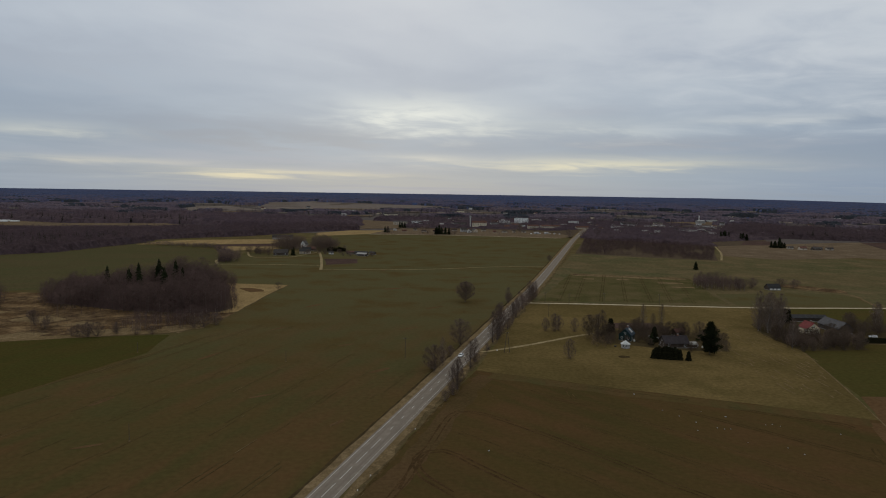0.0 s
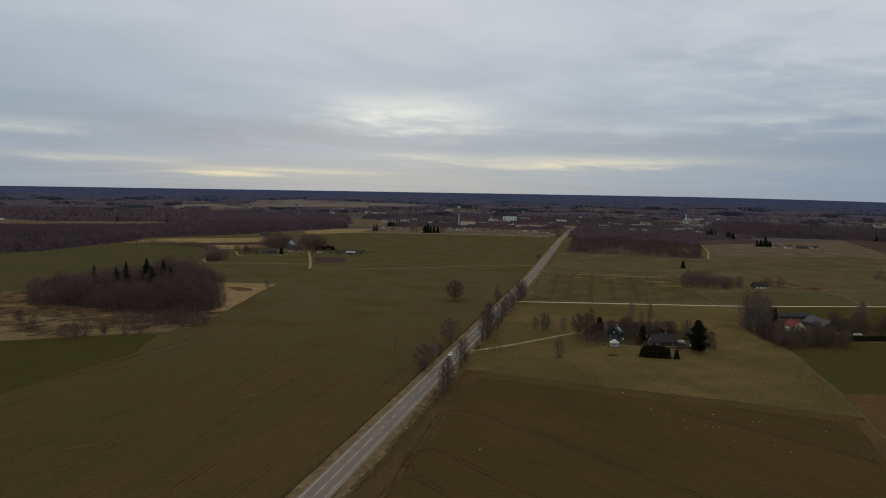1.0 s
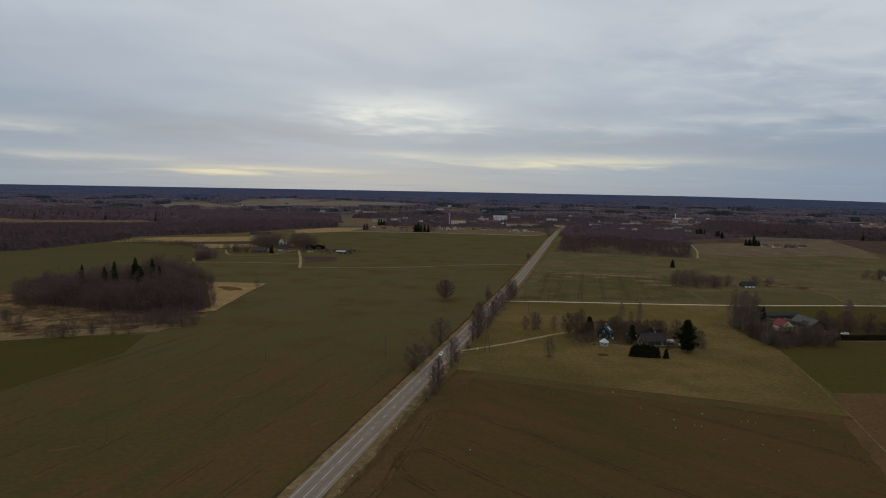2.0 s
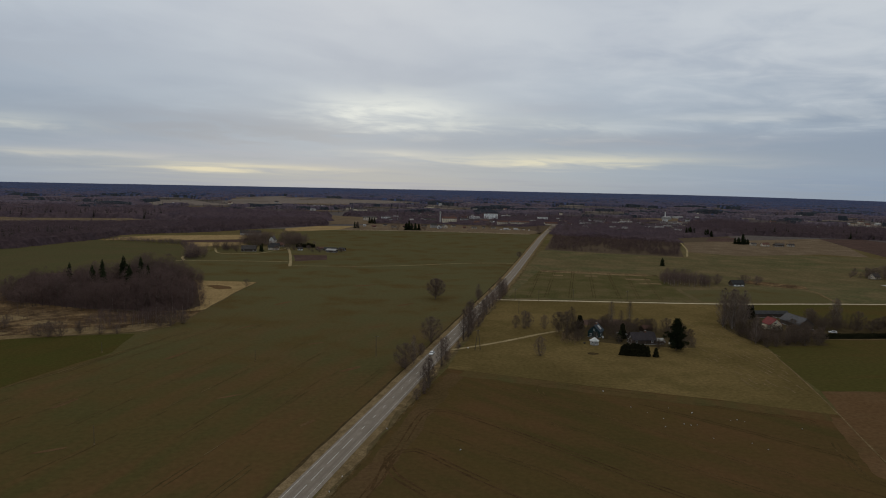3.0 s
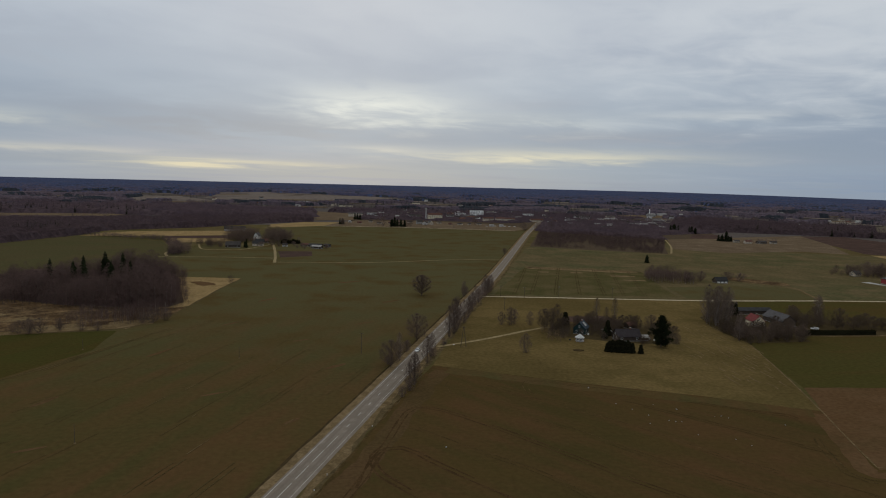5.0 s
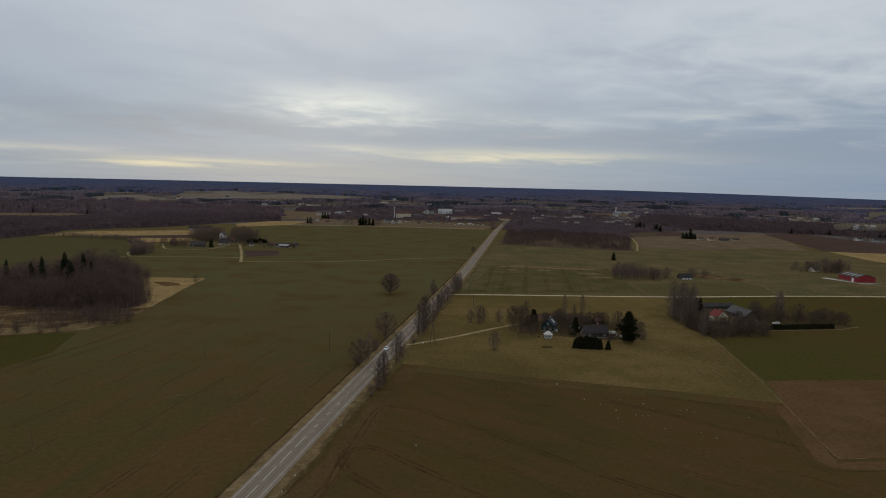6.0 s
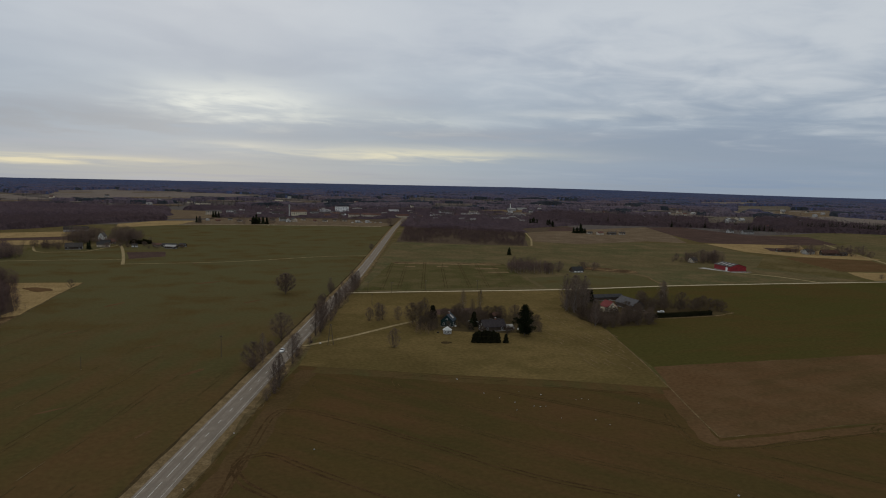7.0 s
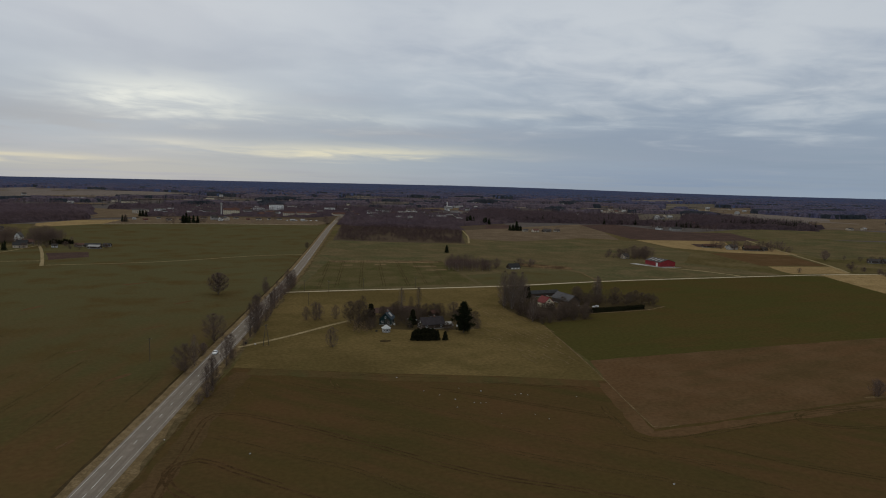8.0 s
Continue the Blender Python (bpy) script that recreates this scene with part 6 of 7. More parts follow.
def window(parent, x, y, z, w, h, turn):
    """A window set 6 cm proud of the wall: frame with a dark pane in it."""
    key = (round(w, 2), round(h, 2))
    if key not in FRAME:
        s = Soup()
        t = 0.09
        s.box(-w / 2, -0.05, -h / 2, w / 2, 0.06, -h / 2 + t).box(-w / 2, -0.05, h / 2 - t, w / 2, 0.06, h / 2)
        s.box(-w / 2, -0.05, -h / 2 + t, -w / 2 + t, 0.06, h / 2 - t).box(w / 2 - t, -0.05, -h / 2 + t, w / 2, 0.06, h / 2 - t).box(-0.03, -0.05, -h / 2 + t, 0.03, 0.055, h / 2 - t)
        FRAME[key] = s.mesh("window_frame", M["white"])
        PANE[key] = Soup().box(-w / 2 + t, -0.04, -h / 2 + t, w / 2 - t, 0.03, h / 2 - t).mesh("pane", M["glass"])
    ob = part("window", FRAME[key], parent)
    ob.matrix_basis = pose(x, y, z, 0, 0, turn)
    part("pane", PANE[key], ob)


def house(name, label, x, y, turn, L, W, eave, rise, wall, roof, cols=3, storeys=1, ends=1, door=True, chimney=True, category="house", group="", win=(1.1, 1.3), flat=False, sill=0.95):
    """A building: walls, roof, windows in rows, door, chimney. L runs along its own x."""
    root = thing(name, pose(x, y, terrain(x, y), 0, 0, turn), label, category, group)
    if flat:
        part("wall", Soup().box(-L / 2, -W / 2, -0.2, L / 2, W / 2, eave).mesh("wall", M[wall]), root)
        part("roof", flat_roof(L, W, eave).mesh("roof", M[roof]), root)
    else:
        part("wall", gable_wall(L, W, eave, rise).mesh("wall", M[wall]), root)
        part("roof", gable_roof(L, W, eave, rise).mesh("roof", M[roof]), root)
    part("plinth", Soup().box(-L / 2 - 0.08, -W / 2 - 0.08, -0.2, L / 2 + 0.08, W / 2 + 0.08, 0.35).mesh("plinth", M["concrete"]), root)
    step = eave / max(storeys, 1)
    for s in range(storeys):
        z = s * step + sill + win[1] / 2
        for i in range(cols):
            u = -L / 2 + L * (i + 0.5) / cols
            for side in (-1, 1):
                if door and s == 0 and i == cols // 2 and side == -1:
                    continue
                window(root, u, side * (W / 2 + 0.02), z, *win, 0 if side > 0 else 180)
        for i in range(ends):
            u = -W / 2 + W * (i + 0.5) / ends
            for side in (-1, 1):
                window(root, side * (L / 2 + 0.02), u, z, *win, -90 if side > 0 else 90)
    if rise > 2.0 and ends and not flat:
        for side in (-1, 1):
            window(root, side * (L / 2 + 0.02), 0, eave + rise * 0.3, 0.9, 1.1, -90 if side > 0 else 90)
    if door:
        u = -L / 2 + L * (cols // 2 + 0.5) / max(cols, 1)
        d = part("door", Soup().box(u - 0.5, -W / 2 - 0.07, 0.3, u + 0.5, -W / 2 + 0.03, 2.4).mesh("door", M["log"]), root)
        part("handle", Soup().box(u + 0.32, -W / 2 - 0.13, 1.3, u + 0.42, -W / 2 - 0.06, 1.36).mesh("handle", M["chrome"]), d)
    if chimney:
        top = eave + rise + 0.9
        c = part("chimney", Soup().box(L * 0.12, -0.35, eave + rise * 0.4, L * 0.12 + 0.7, 0.35, top).mesh("chimney", M["brick"]), root)
        part("cap", Soup().box(L * 0.12 - 0.08, -0.43, top, L * 0.12 + 0.78, 0.43, top + 0.12).mesh("cap", M["concrete"]), c)
    return root


# homestead with the green house
green = house("house", "small dark green boarded house with green sheet roof", 103.5, 374, 62, 8.6, 6.8, 3.4, 3.2, "teal", "teal_roof", 2, 1, 2)
part("roof_light", Soup().add([(-1.6, -2.9, 4.42), (1.4, -2.9, 4.42), (1.4, -1.0, 6.29), (-1.6, -1.0, 6.29), (-1.6, -2.95, 4.50), (1.4, -2.95, 4.50), (1.4, -1.05, 6.37), (-1.6, -1.05, 6.37)],
                              [(3, 2, 1, 0), (4, 5, 6, 7), (0, 1, 5, 4), (1, 2, 6, 5), (2, 3, 7, 6), (3, 0, 4, 7)]).mesh("roof_light", M["sheet"]), green, "pale sheet laid into the roof")
house("house", "long low dark house with grey roof behind a hedge", 124.4, 358, 4, 13.0, 8.4, 2.6, 3.2, "log", "brown_roof", 3, 1, 2)
house("shed", "low lean-to shed with worn pale roof beside a dark house", 133.4, 357.2, 4, 4.6, 4.2, 1.9, 0.9, "log", "concrete", 0, 0, 0, True, False, "shed")
house("shed", "small brown garden shed with rusty roof", 137, 388, 20, 6, 4, 2.3, 1.4, "log", "rust_roof", 1, 1, 0, True, False, "shed")

# white eight-sided garden house
gaz = thing("summerhouse", pose(97.2, 353, 0) @ Matrix.Scale(0.9, 4), "white eight-sided summerhouse with pointed pale roof", "summerhouse")
s = Soup()
ring = [(math.cos(radians(22.5 + 45 * k)) * 2.5, math.sin(radians(22.5 + 45 * k)) * 2.5) for k in range(8)]
s.add([(x, y, z) for z in (0, 2.5) for x, y in ring], [(k, (k + 1) % 8, 8 + (k + 1) % 8, 8 + k) for k in range(8)] + [tuple(range(8, 16))])
part("wall", s.mesh("wall", M["grey_wall"]), gaz)
s = Soup()
s.add([(x * 1.2, y * 1.2, 2.42) for x, y in ring] + [(x * 1.2, y * 1.2, 2.54) for x, y in ring] + [(0, 0, 4.6)],
      [(k, (k + 1) % 8, 8 + (k + 1) % 8, 8 + k) for k in range(8)] + [(8 + k, 8 + (k + 1) % 8, 16) for k in range(8)] + [tuple(range(7, -1, -1))])
part("roof", s.mesh("roof", M["poly"]), gaz, "pale pointed roof")
for k in range(8):
    a = radians(45 * k)
    window(gaz, math.cos(a) * 2.33, math.sin(a) * 2.33, 1.5, 1.1, 1.2, 45 * k - 90)

# homestead with the red roof
red = house("house", "cream rendered house with red tiled roof", 219.5, 400, -86, 9.0, 7.4, 3.4, 3.3, "cream", "red_roof", 3, 1, 2)
part("porch", Soup().box(-1.8, -5.6, 0.0, 1.8, -3.6, 2.5).mesh("porch", M["cream"]), red)
house("barn", "large dark barn with grey roof", 239.8, 408.5, 92, 21, 9, 3.0, 3.6, "log", "zinc", 0, 0, 0, True, False, "barn")
house("barn", "long low dark barn with grey roof", 239, 439, 1, 23, 6, 2.6, 1.6, "log", "dark_roof", 0, 0, 0, True, False, "barn")
# shed among trees, red barn and its yard
low_shed = house("shed", "low dark shed with pale panels along its front", 288.5, 588, 3, 10.5, 8, 1.9, 3.2, "log", "dark_roof", 0, 0, 0, False, False, "shed")
for u in (-3.4, 0.0, 3.4):
    part("front_panel", Soup().box(u - 1.3, -4.12, 0.4, u + 1.3, -3.98, 1.6).mesh("front_panel", M["white"]), low_shed, "pale front panel")
patch("yard", [(432, 604), (442, 606), (446, 571), (470, 567), (446, 563)], M["concrete"], 0.09, "pale concrete yard before a red barn", "yard", 5, 0.4)
barn = house("barn", "long bright red sheet-metal barn with grey roof", 455.5, 584.5, 87, 26, 18, 4.8, 2.6, "red_wall", "slate", 0, 0, 0, False, False, "barn")
for k in range(4):
    u = -9 + 6 * k
    for side in (-1, 1):
        part("roof_light", Soup().add([(u + a, side * q, r + 0.25) for a, q, r in ((-1, 7.5, 5.25), (1, 7.5, 5.25), (1, 2, 6.84), (-1, 2, 6.84), (-1, 7.5, 5.37), (1, 7.5, 5.37), (1, 2, 6.96), (-1, 2, 6.96))],
                                      [(3, 2, 1, 0), (4, 5, 6, 7), (0, 1, 5, 4), (1, 2, 6, 5), (2, 3, 7, 6), (3, 0, 4, 7)]).mesh("roof_light", M["sheet"]), barn, "translucent pale roof strip")
part("gate", Soup().box(-9.0, 8.95, 0.0, -6.0, 9.12, 3.8).mesh("gate", M["white"]), barn, "white sliding gate")
house("house", "small white farmhouse among bare trees beside a red barn", 460, 652, 20, 9, 6.5, 2.6, 2.8, "beige", "slate", 3, 1, 1)

# farmstead across the large field
FARM = (
    ("barn", "large dark barn with worn grey roof", -201, 838, 6, 17, 9, 3.0, 4.0, "log", "slate"),
    ("barn", "barn with dark roof and pale wall", -176, 862, 4, 13, 8, 3.2, 3.0, "beige", "dark_roof"),
    ("house", "low brick farmhouse with dark roof", -180, 892, 5, 11, 7, 2.8, 3.0, "brick", "dark_roof"),
    ("house", "tall farmhouse with white gable", -195, 950, 80, 10, 7.5, 5.4, 4.6, "white", "slate"),
    ("shed", "dark outhouse with rusty roof", -176, 905, 30, 9, 6, 2.8, 2.6, "log", "rust_roof"),
    ("shed", "dark shed with pale sheet roof", -100, 840, -24, 13, 6, 2.6, 1.5, "log", "sheet"),
    ("shed", "open dark shed with flat roof", -104, 858, -10, 16, 7, 2.8, 1.4, "log", "dark_roof"),
    ("shed", "small white outhouse with slate roof", -142, 858, 12, 6, 4, 2.4, 1.6, "white", "slate"),
    ("shed", "low dark woodshed with rusty roof", -119, 868, 16, 9, 5, 2.2, 1.4, "log", "rust_roof"),
    ("shed", "small dark hay shed with grey roof", -90, 862, -30, 8, 5, 2.4, 1.4, "log", "dark_roof"),
    ("barn", "long grey barn at the edge of a wood", -262, 1105, 8, 32, 10, 3.6, 4.0, "grey_wall", "slate"),
)
place(PROTO["spruce"], -184, 833, 0.62, 20, "dark young spruce beside a farm barn")
place(PROTO["spruce2"], -187, 838, 0.5, 70, "dark young spruce beside a farm barn")
for n, (kind, x, y, scale) in enumerate((("apple", -214, 829, 1.1), ("apple", -226, 834, 1.3), ("apple", -232, 842, 1.4), ("round_light", -166, 876, 0.7), ("round_light", -158, 890, 0.75), ("apple", -170, 850, 1.2), ("apple", -158, 862, 1.2), ("apple", -148, 850, 1.1), ("round_light", -145, 872, 0.55), ("apple", -132, 862, 1.2),
                                        ("apple", -120, 850, 1.2), ("apple", -114, 832, 1.0), ("bush", -124, 838, 1.1), ("bush", -90, 850, 1.2), ("apple", -88, 838, 0.9), ("round_light", -220, 856, 0.6), ("round_light", -236, 866, 0.65), ("apple", -206, 848, 1.3), ("round_light", -150, 910, 0.8), ("round_light", -132, 905, 0.6))):
    place(PROTO[kind], x, y, scale, n * 71, "bare garden tree at a farmstead" if kind != "bush" else "bare bush beside farm sheds")
for name, label, x, y, turn_, L, W, e, r, wall, roof in FARM:
    house(name, label, x, y, turn_, L, W, e, r, wall, roof, 3, 1, 1, True, name == "house", name)

# farms to the east
EAST_FARMS = [
    ("house", "grey farmhouse with slate roof", 680, 722, 10, 14, 8, 3.2, 3.4, "grey_wall", "slate"), ("barn", "dark farm barn with rusty roof", 697, 706, -20, 20, 9, 3.2, 3.4, "log", "rust_roof"), ("shed", "small dark farm shed with slate roof", 712, 700, 5, 9, 6, 2.6, 2.0, "log", "slate"), ("shed", "small white farm shed with slate roof", 690, 740, 15, 8, 5, 2.4, 1.8, "white", "slate"), ("barn", "low brown farm barn with rusty roof", 668, 752, -10, 18, 7, 2.6, 2.2, "log", "rust_roof"),
    ("house", "tan farmhouse with rusty roof", 556, 1046, 5, 11, 7, 3.0, 2.4, "beige", "rust_roof"), ("barn", "brown farm barn with slate roof", 578, 1046, 8, 15, 7, 2.6, 2.0, "log", "slate"), ("shed", "low tan farm shed with pale roof", 600, 1050, -6, 10, 6, 2.4, 1.4, "beige", "slate"), ("shed", "white farm shed with pale roof", 545, 1062, 0, 9, 6, 2.6, 1.5, "beige", "slate"), ("house", "white farmhouse among bare trees", 850, 1092, 20, 13, 8, 3.4, 3.2, "white", "slate"),
    ("barn", "grey farm barn with slate roof", 872, 1072, 0, 22, 10, 3.4, 3.4, "grey_wall", "slate"),
]
EAST_FARMS += [
    ("house", "white gabled house at a wood", 1010, 1180, 60, 12, 9, 4.5, 4.5, "white", "red_roof"), ("barn", "pale sheet-metal barn at a field", 1345, 1050, 10, 12, 8, 3.4, 1.8, "beige", "sheet"), ("barn", "small tan barn with slate roof", 1302, 1048, 0, 14, 8, 3.2, 2.0, "beige", "slate"), ("house", "low brown farmhouse with slate roof", 728, 556, -30, 12, 7, 2.6, 2.4, "log", "slate"), ("barn", "long dark farm barn with dark roof", 744, 549, -10, 18, 8, 2.6, 2.4, "log", "dark_roof"),
]
for name, label, x, y, turn_, L, W, e, r, wall, roof in EAST_FARMS:
    house(name, label, x, y, turn_, L, W, e, r, wall, roof, 3, 1, 1, True, name == "house", name)

# ---- town ----
TOWN_BLOCKS = [
    ("apartment_house", "cream apartment house with red roof", 83, 1566, 2, 33, 13, 12.0, 4.0, "cream", "rust_roof", 8, 4), ("apartment_house", "white apartment block with flat roof", 160, 1772, 3, 26, 13, 8.5, 0, "white", "sheet", 6, 3), ("apartment_house", "tall white apartment block with flat roof", 201, 1752, 3, 34, 14, 17.0, 0, "white", "sheet", 8, 5), ("apartment_house", "grey apartment block with flat roof", 176, 1700, 0, 30, 12, 7.0, 0, "grey_wall", "slate", 7, 2), ("apartment_house", "tan apartment house with rusty roof", 201, 1520, 4, 24, 11, 8.5, 2.6, "beige", "rust_roof", 6, 3),
    ("apartment_house", "tan apartment house with rusty roof", 228, 1523, 4, 20, 11, 8.5, 2.6, "beige", "rust_roof", 5, 3), ("apartment_house", "long pale apartment house with grey roof", -104, 1640, 2, 34, 12, 8.0, 2.0, "beige", "slate", 8, 3), ("apartment_house", "long pale apartment house with grey roof", -66, 1668, 2, 24, 12, 9.0, 1.5, "white", "slate", 6, 3),
]
TOWN_BLOCKS += [
    ("apartment_house", "grey apartment house with hipped grey roof", 124, 1650, 8, 18, 11, 7.0, 2.4, "grey_wall", "slate", 4, 2), ("apartment_house", "tan apartment house with rusty roof", 254, 1545, -4, 22, 11, 7.0, 2.6, "beige", "rust_roof", 5, 2), ("house", "brown town house with rusty roof", 146, 1560, 26, 13, 9, 4.5, 3.0, "brick", "rust_roof", 3, 1), ("house", "grey town house with dark roof", 42, 1396, 12, 12, 9, 5.0, 4.0, "grey_wall", "slate", 3, 2),
    ("house", "pale town house with dark roof", 64, 1385, -70, 13, 9, 4.2, 3.4, "beige", "dark_roof", 3, 1), ("house", "white town house with dark roof", 53, 1372, 78, 12, 8, 4.0, 3.6, "white", "dark_roof", 3, 1), ("apartment_house", "grey industrial hall with a flat roof", 650, 1660, 12, 26, 14, 6.5, 0, "grey_wall", "sheet", 4, 1),
]
TOWN_BLOCKS += [
    ("apartment_house", "long white industrial hall, flat roof", 895, 2178, 14, 62, 16, 8.0, 0, "white", "sheet", 7, 1), ("apartment_house", "grey industrial hall with sheet roof", 748, 1975, 16, 24, 14, 8.0, 1.6, "grey_wall", "sheet", 3, 1), ("apartment_house", "long tan industrial hall, flat roof", 815, 2060, 18, 30, 14, 6.0, 0, "grey_wall", "sheet", 4, 1), ("apartment_house", "pale apartment house among trees", 560, 1770, 8, 22, 12, 8.0, 2.5, "beige", "slate", 4, 2), ("apartment_house", "grey apartment house among trees", 470, 1690, 4, 20, 12, 8.0, 2.5, "grey_wall", "slate", 4, 2),
    ("apartment_house", "pale apartment house among trees", 345, 1800, 4, 26, 12, 9.0, 0, "white", "sheet", 5, 3), ("apartment_house", "pale public hall with sheet roof", 520, 1640, 5, 30, 14, 7.0, 2.5, "beige", "sheet", 6, 2),
]
for name, label, x, y, turn_, L, W, e, r, wall, roof, cols, st in TOWN_BLOCKS:
    house(name, label, x, y, turn_, L, W, e, r, wall, roof, cols, st, 1, True, r > 0, name.replace("_", " "), "town buildings", (1.5, 1.6), r == 0)
tower = thing("water_tower", pose(62, 1562, 0), "slender pale water tower", "water tower", "town buildings")
part("shaft", Soup().tube((0, 0, -0.2), (0, 0, 22), 1.5, 1.3, 12).mesh("shaft", M["grey_wall"]), tower)
part("tank", Soup().tube((0, 0, 22), (0, 0, 26.5), 2.2, 2.2, 12).tube((0, 0, 26.5), (0, 0, 28), 2.3, 0.4, 12).mesh("tank", M["grey_wall"]), tower)
stack = thing("chimney_stack", pose(772, 2050, terrain(772, 2050)), "slender white factory chimney", "chimney", "town buildings")
part("shaft", Soup().tube((0, 0, -0.2), (0, 0, 20), 1.6, 1.2, 10).mesh("shaft", M["white"]), stack)
part("rim", Soup().tube((0, 0, 20), (0, 0, 20.8), 1.5, 1.5, 10).mesh("rim", M["brick"]), stack)
rnd = random.Random(99)
TOWN = [(rnd.uniform(-60, 520), rnd.uniform(1560, 2050)) for _ in range(46)] + [(rnd.uniform(280, 660), rnd.uniform(1330, 1620)) for _ in range(30)] + [(rnd.uniform(560, 1300), rnd.uniform(1560, 2000)) for _ in range(34)]
for x, y in TOWN:
    if x > 900 and not len(off_fields(np.array([(x, y)]))):
        continue
    wall, roof = rnd.choice((("white", "slate"), ("beige", "rust_roof"), ("grey_wall", "slate"), ("cream", "dark_roof"), ("brick", "slate"), ("white", "sheet")))
    big = rnd.random() < 0.2
    house("house", "small town house among bare trees", x, y, rnd.uniform(-40, 40), rnd.uniform(18, 32) if big else rnd.uniform(9, 14), rnd.uniform(8, 11), rnd.uniform(3, 5.5), rnd.uniform(1.5, 3.6), wall, roof, 3, 1, 1, True, not big, "house", "town buildings")
for n, (x, y, scale) in enumerate(((-13, 1297, 1.0), (-8, 1300, 1.15), (-3, 1298, 0.95), (4, 1297, 0.9), (11, 1299, 0.85), (-115, 1338, 0.8), (-110, 1342, 0.75), (-97, 1512, 0.9), (-92, 1515, 0.95), (-86, 1512, 0.8))):
    place(PROTO[("spruce2", "spruce")[n % 2]], x, y, scale * (1.35 - 0.2 * (n % 3)), n * 45, "dark spruce at a town edge", 0.7 + 0.14 * (n % 3), "spruces at the town")
for n, (x, y) in enumerate(((16, 1298), (22, 1302), (-30, 1300), (52, 1330), (235, 1262), (262, 1278), (240, 1300), (300, 1320), (160, 1420), (190, 1400), (-40, 1310))):
    place(PROTO[("round_light", "round_small")[n % 2]], x, y, 1.0 + 0.15 * (n % 3), n * 55, "bare tree at a town edge")
sheds = random.Random(12)
for n in range(16):
    x = -100 + 20.5 * n
    y = 1400 + sheds.uniform(-50, 60) - max(0, x - 120) * 0.3
    wall, roof = sheds.choice((("log", "rust_roof"), ("beige", "slate"), ("grey_wall", "sheet"), ("brick", "rust_roof")))
    house("shed", "small garden shed at a town edge", x, y, sheds.uniform(-30, 30), sheds.uniform(5, 11), sheds.uniform(4, 6), 2.4, 1.5, wall, roof, 0, 0, 0, True, False, "shed", "garden sheds")
# lone houses far off among the woods
far_homes = random.Random(5)
for _ in range(96):
    a, r = radians(far_homes.uniform(-27, 46)), far_homes.uniform(1720, 2750)
    if a < -0.05 and r < 2100:
        continue
    wall, roof = far_homes.choice((("cream", "slate"), ("grey_wall", "slate"), ("grey_wall", "sheet"), ("beige", "rust_roof"), ("beige", "slate")))
    long_ = far_homes.random() < 0.15
    house("house", "small pale house far off among woods", math.sin(a) * r, math.cos(a) * r, far_homes.uniform(-30, 30), far_homes.uniform(24, 46) if long_ else far_homes.uniform(10, 16), far_homes.uniform(8, 12), far_homes.uniform(3.5, 6.5), far_homes.uniform(2, 4), wall, roof, 0, 0, 0, False, not long_, "house", "distant houses")
# film greenhouses at the far wood
for x, y, L in ((-1000, 1540, 26), (-966, 1528, 18), (-985, 1512, 22), (-820, 1545, 22)):
    tun = thing("greenhouse", pose(x, y, 0, 0, 0, 20), "long white film greenhouse", "greenhouse")
    s = Soup()
    arc = [(math.cos(math.pi * k / 10) * 4.5, math.sin(math.pi * k / 10) * 3.6) for k in range(11)]
    s.add([(e * L / 2, a, z) for e in (-1, 1) for a, z in arc], [(k, k + 1, 12 + k, 11 + k) for k in range(10)] + [tuple(range(10, -1, -1)), tuple(range(11, 22))])
    part("cover", s.mesh("cover", M["poly"]), tun)
    part("door", Soup().box(L / 2 - 0.05, -1.2, 0, L / 2 + 0.08, 1.2, 2.4).mesh("door", M["sheet"]), tun)

# ---- hedges ----


def hedge(x0, y0, x1, y1, width, height, label, seed):
    """A clipped hedge: a knobbly dense body covered with leaf tufts."""
    rnd = random.Random(seed)
    length = math.hypot(x1 - x0, y1 - y0)
    root = thing("hedge", pose((x0 + x1) / 2, (y0 + y1) / 2, 0, 0, 0, math.degrees(math.atan2(y1 - y0, x1 - x0))), label, "hedge")
    bm = bmesh.new()
    bmesh.ops.create_cube(bm, size=1)
    bmesh.ops.subdivide_edges(bm, edges=bm.edges[:], cuts=7, use_grid_fill=True)
    for v in bm.verts:
        v.co = Vector((v.co.x * length, v.co.y * width, (v.co.z + 0.5) * height))
        w = noise.noise_vector(v.co * 0.9 + Vector((seed, 0, 0)))
        v.co += Vector((w.x, w.y, w.z if v.co.z > 0.3 else 0)) * 0.28
    me = bpy.data.meshes.new("hedge_body")
    bm.to_mesh(me)
    bm.free()
    me.materials.append(M["thuja"])
    part("body", me, root)
    s = Soup()
    for _ in range(int(length * height * 14)):
        u, w, h = rnd.uniform(-0.5, 0.5) * length, rnd.choice((-0.5, 0.5, rnd.uniform(-0.5, 0.5))) * width, rnd.uniform(0, 1) * height
        if abs(abs(w) - width / 2) > 0.01:
            h = height
        p = Vector((u, w * 1.05, h))
        a = Vector((rnd.gauss(0, 0.14), rnd.gauss(0, 0.14), rnd.uniform(0.25, 0.75)))
        b = Vector((rnd.gauss(0, 1), rnd.gauss(0, 1), 0)).normalized() * 0.14
        s.add([p - b, p + b, p + a], [(0, 1, 2)])
    part("foliage", s.mesh("foliage", M["thuja"]), root)


